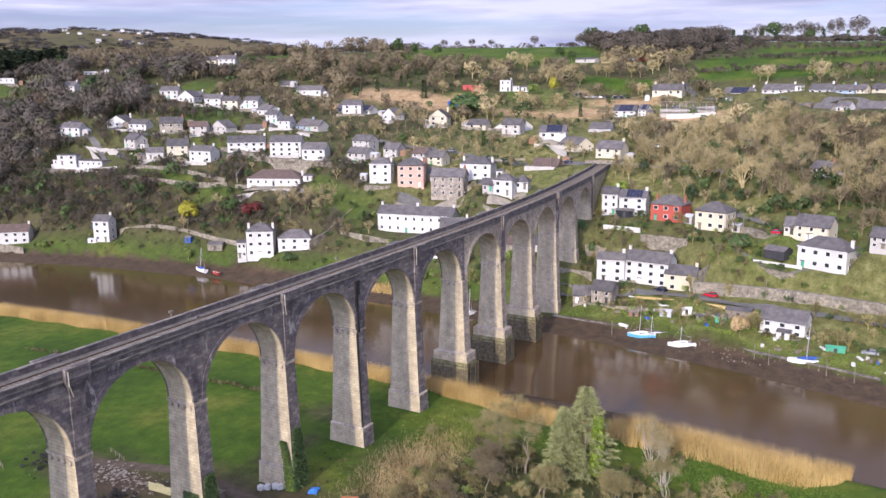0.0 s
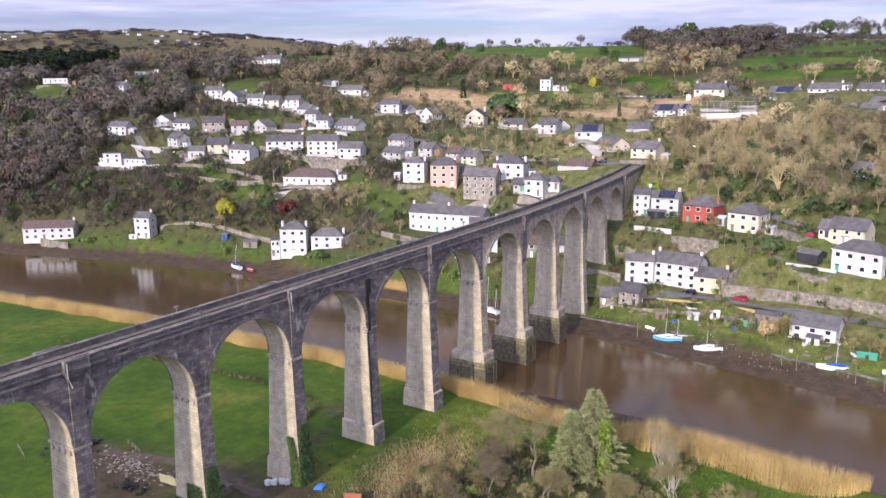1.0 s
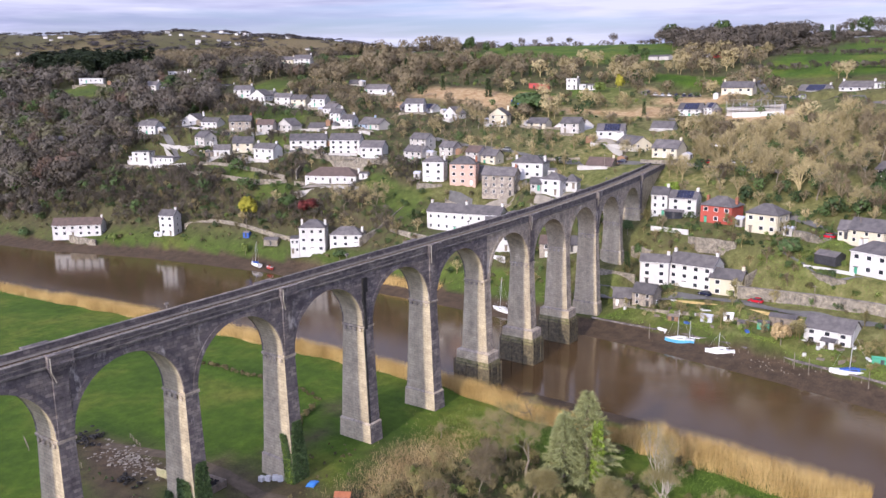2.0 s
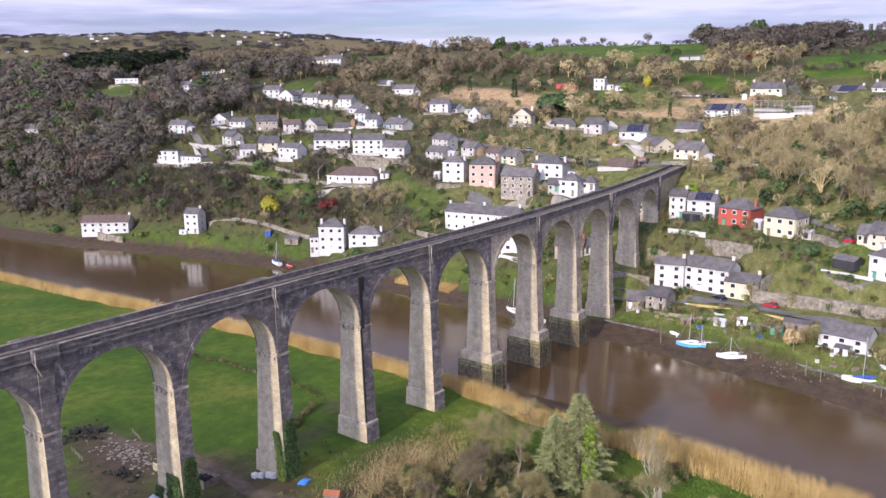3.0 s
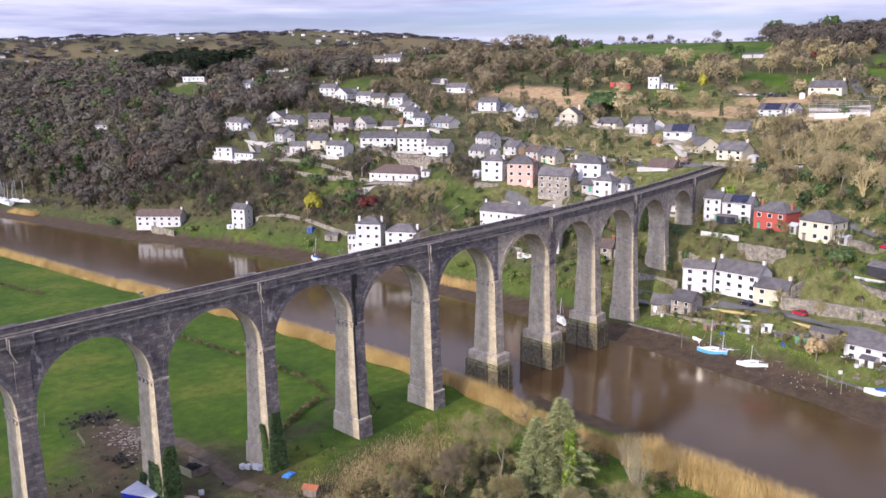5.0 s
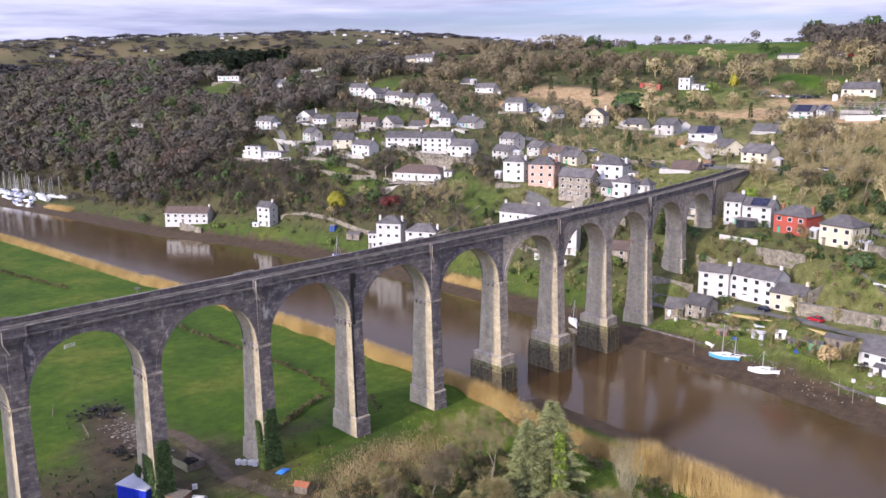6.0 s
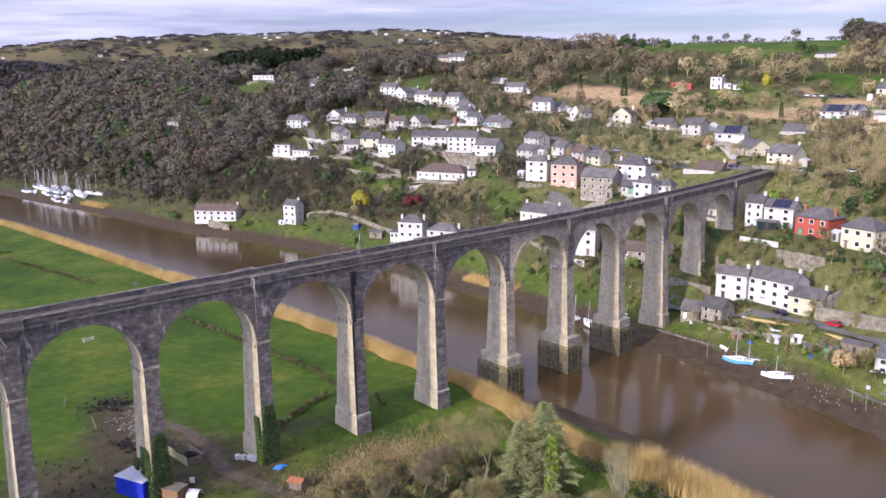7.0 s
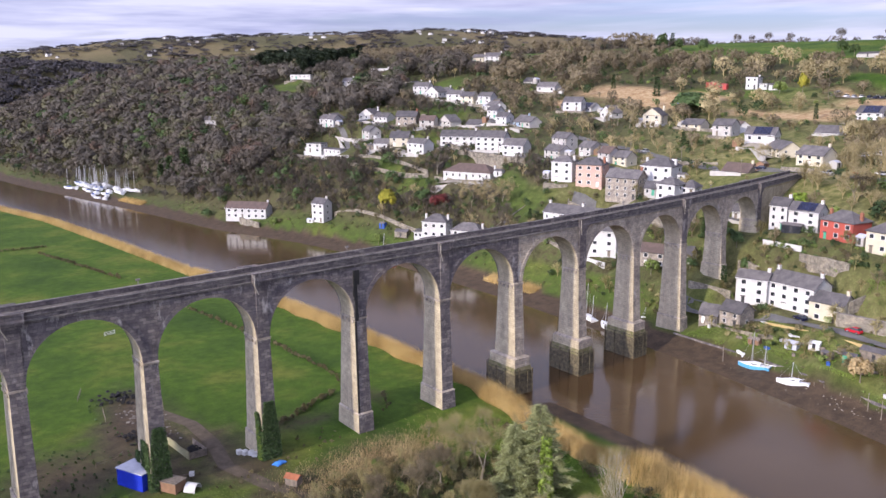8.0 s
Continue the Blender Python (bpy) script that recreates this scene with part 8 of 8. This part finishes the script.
for x, y in ((369, 140), (368, 133)):
    shed("bright red site container on the bare field", x, y, 6.0, 2.4, 2.2, 10, boat_red, boat_red)
shed("blue site container below the bare field", 331.0, 128.0, 6.0, 2.4, 2.2, 10, canvas_blue, canvas_blue)
r = random.Random(23)
for k in range(46):
    y = r.uniform(-96, -4)
    x = float(bank(y)) + r.uniform(2.5, 13)
    kind = k % 5
    if kind == 0:
        bm = boxes((-0.9, 0.9, -0.6, 0.6, 0, 0.35))
        nm, lb, mt = "raised_bed", "timber-edged raised garden bed", timber
    elif kind == 1:
        bm = boxes((-0.35, 0.35, -0.35, 0.35, 0, 0.8), (-0.4, 0.4, -0.4, 0.4, 0.8, 0.86))
        nm, lb, mt = "water_butt", "pale plastic garden tank", plastic_white
    elif kind == 2:
        bm = boxes((-0.8, 0.8, -0.4, 0.4, 0.0, 0.5), (-0.7, 0.7, -0.3, 0.3, 0.5, 0.62))
        nm, lb, mt = ("covered_pile", "blue sheeted pile in the garden", canvas_blue) if k % 20 == 2 else ("timber_pile", "grey stack of timber in the garden", timber)
    elif kind == 3:
        bm = boxes((-1.0, 1.0, -0.03, 0.03, 0.0, 1.1), (-1.04, -0.96, -0.05, 0.05, 0, 1.2), (0.96, 1.04, -0.05, 0.05, 0, 1.2))
        nm, lb, mt = "fence", "grey timber garden fence panel", timber
    else:
        bm = bmesh.new()
        loft(bm, hull_sections(2.8, 1.2, 0.4, 6))
        nm, lb, mt = "dinghy", "small pale dinghy stored in the garden", boat_white
    o = part(nm, bm, mt)
    o.matrix_basis = pose(x, y, ground_z(x, y) + (0.42 if kind == 4 else 0), 0, 0, r.uniform(0, 180))
    tagged(o, lb, nm.replace("_", " "), "garden clutter")
bm = bmesh.new()
for k in range(60):
    y = r.choice([r.uniform(-100, 0), r.gauss(-55, 5)])
    x, s = float(bank(y)) - r.uniform(0.5, 7), r.uniform(0.08, 0.24)
    z = ground_z(x, y)
    hexa(bm, [(x - s, y - s, z - 0.1), (x + s, y - s * 0.7, z - 0.1), (x + s * 0.8, y + s, z - 0.1), (x - s, y + s * 0.6, z - 0.1),
              (x - s * 0.6, y - s * 0.7, z + s * 0.6), (x + s * 0.7, y - s * 0.5, z + s * 0.5), (x + s * 0.5, y + s * 0.7, z + s * 0.7), (x - s * 0.7, y + s * 0.4, z + s * 0.5)])
tagged(part("shore_stones", bm, pale_gravel), "pale stones and debris on the mud", "stones", kind="stuff")
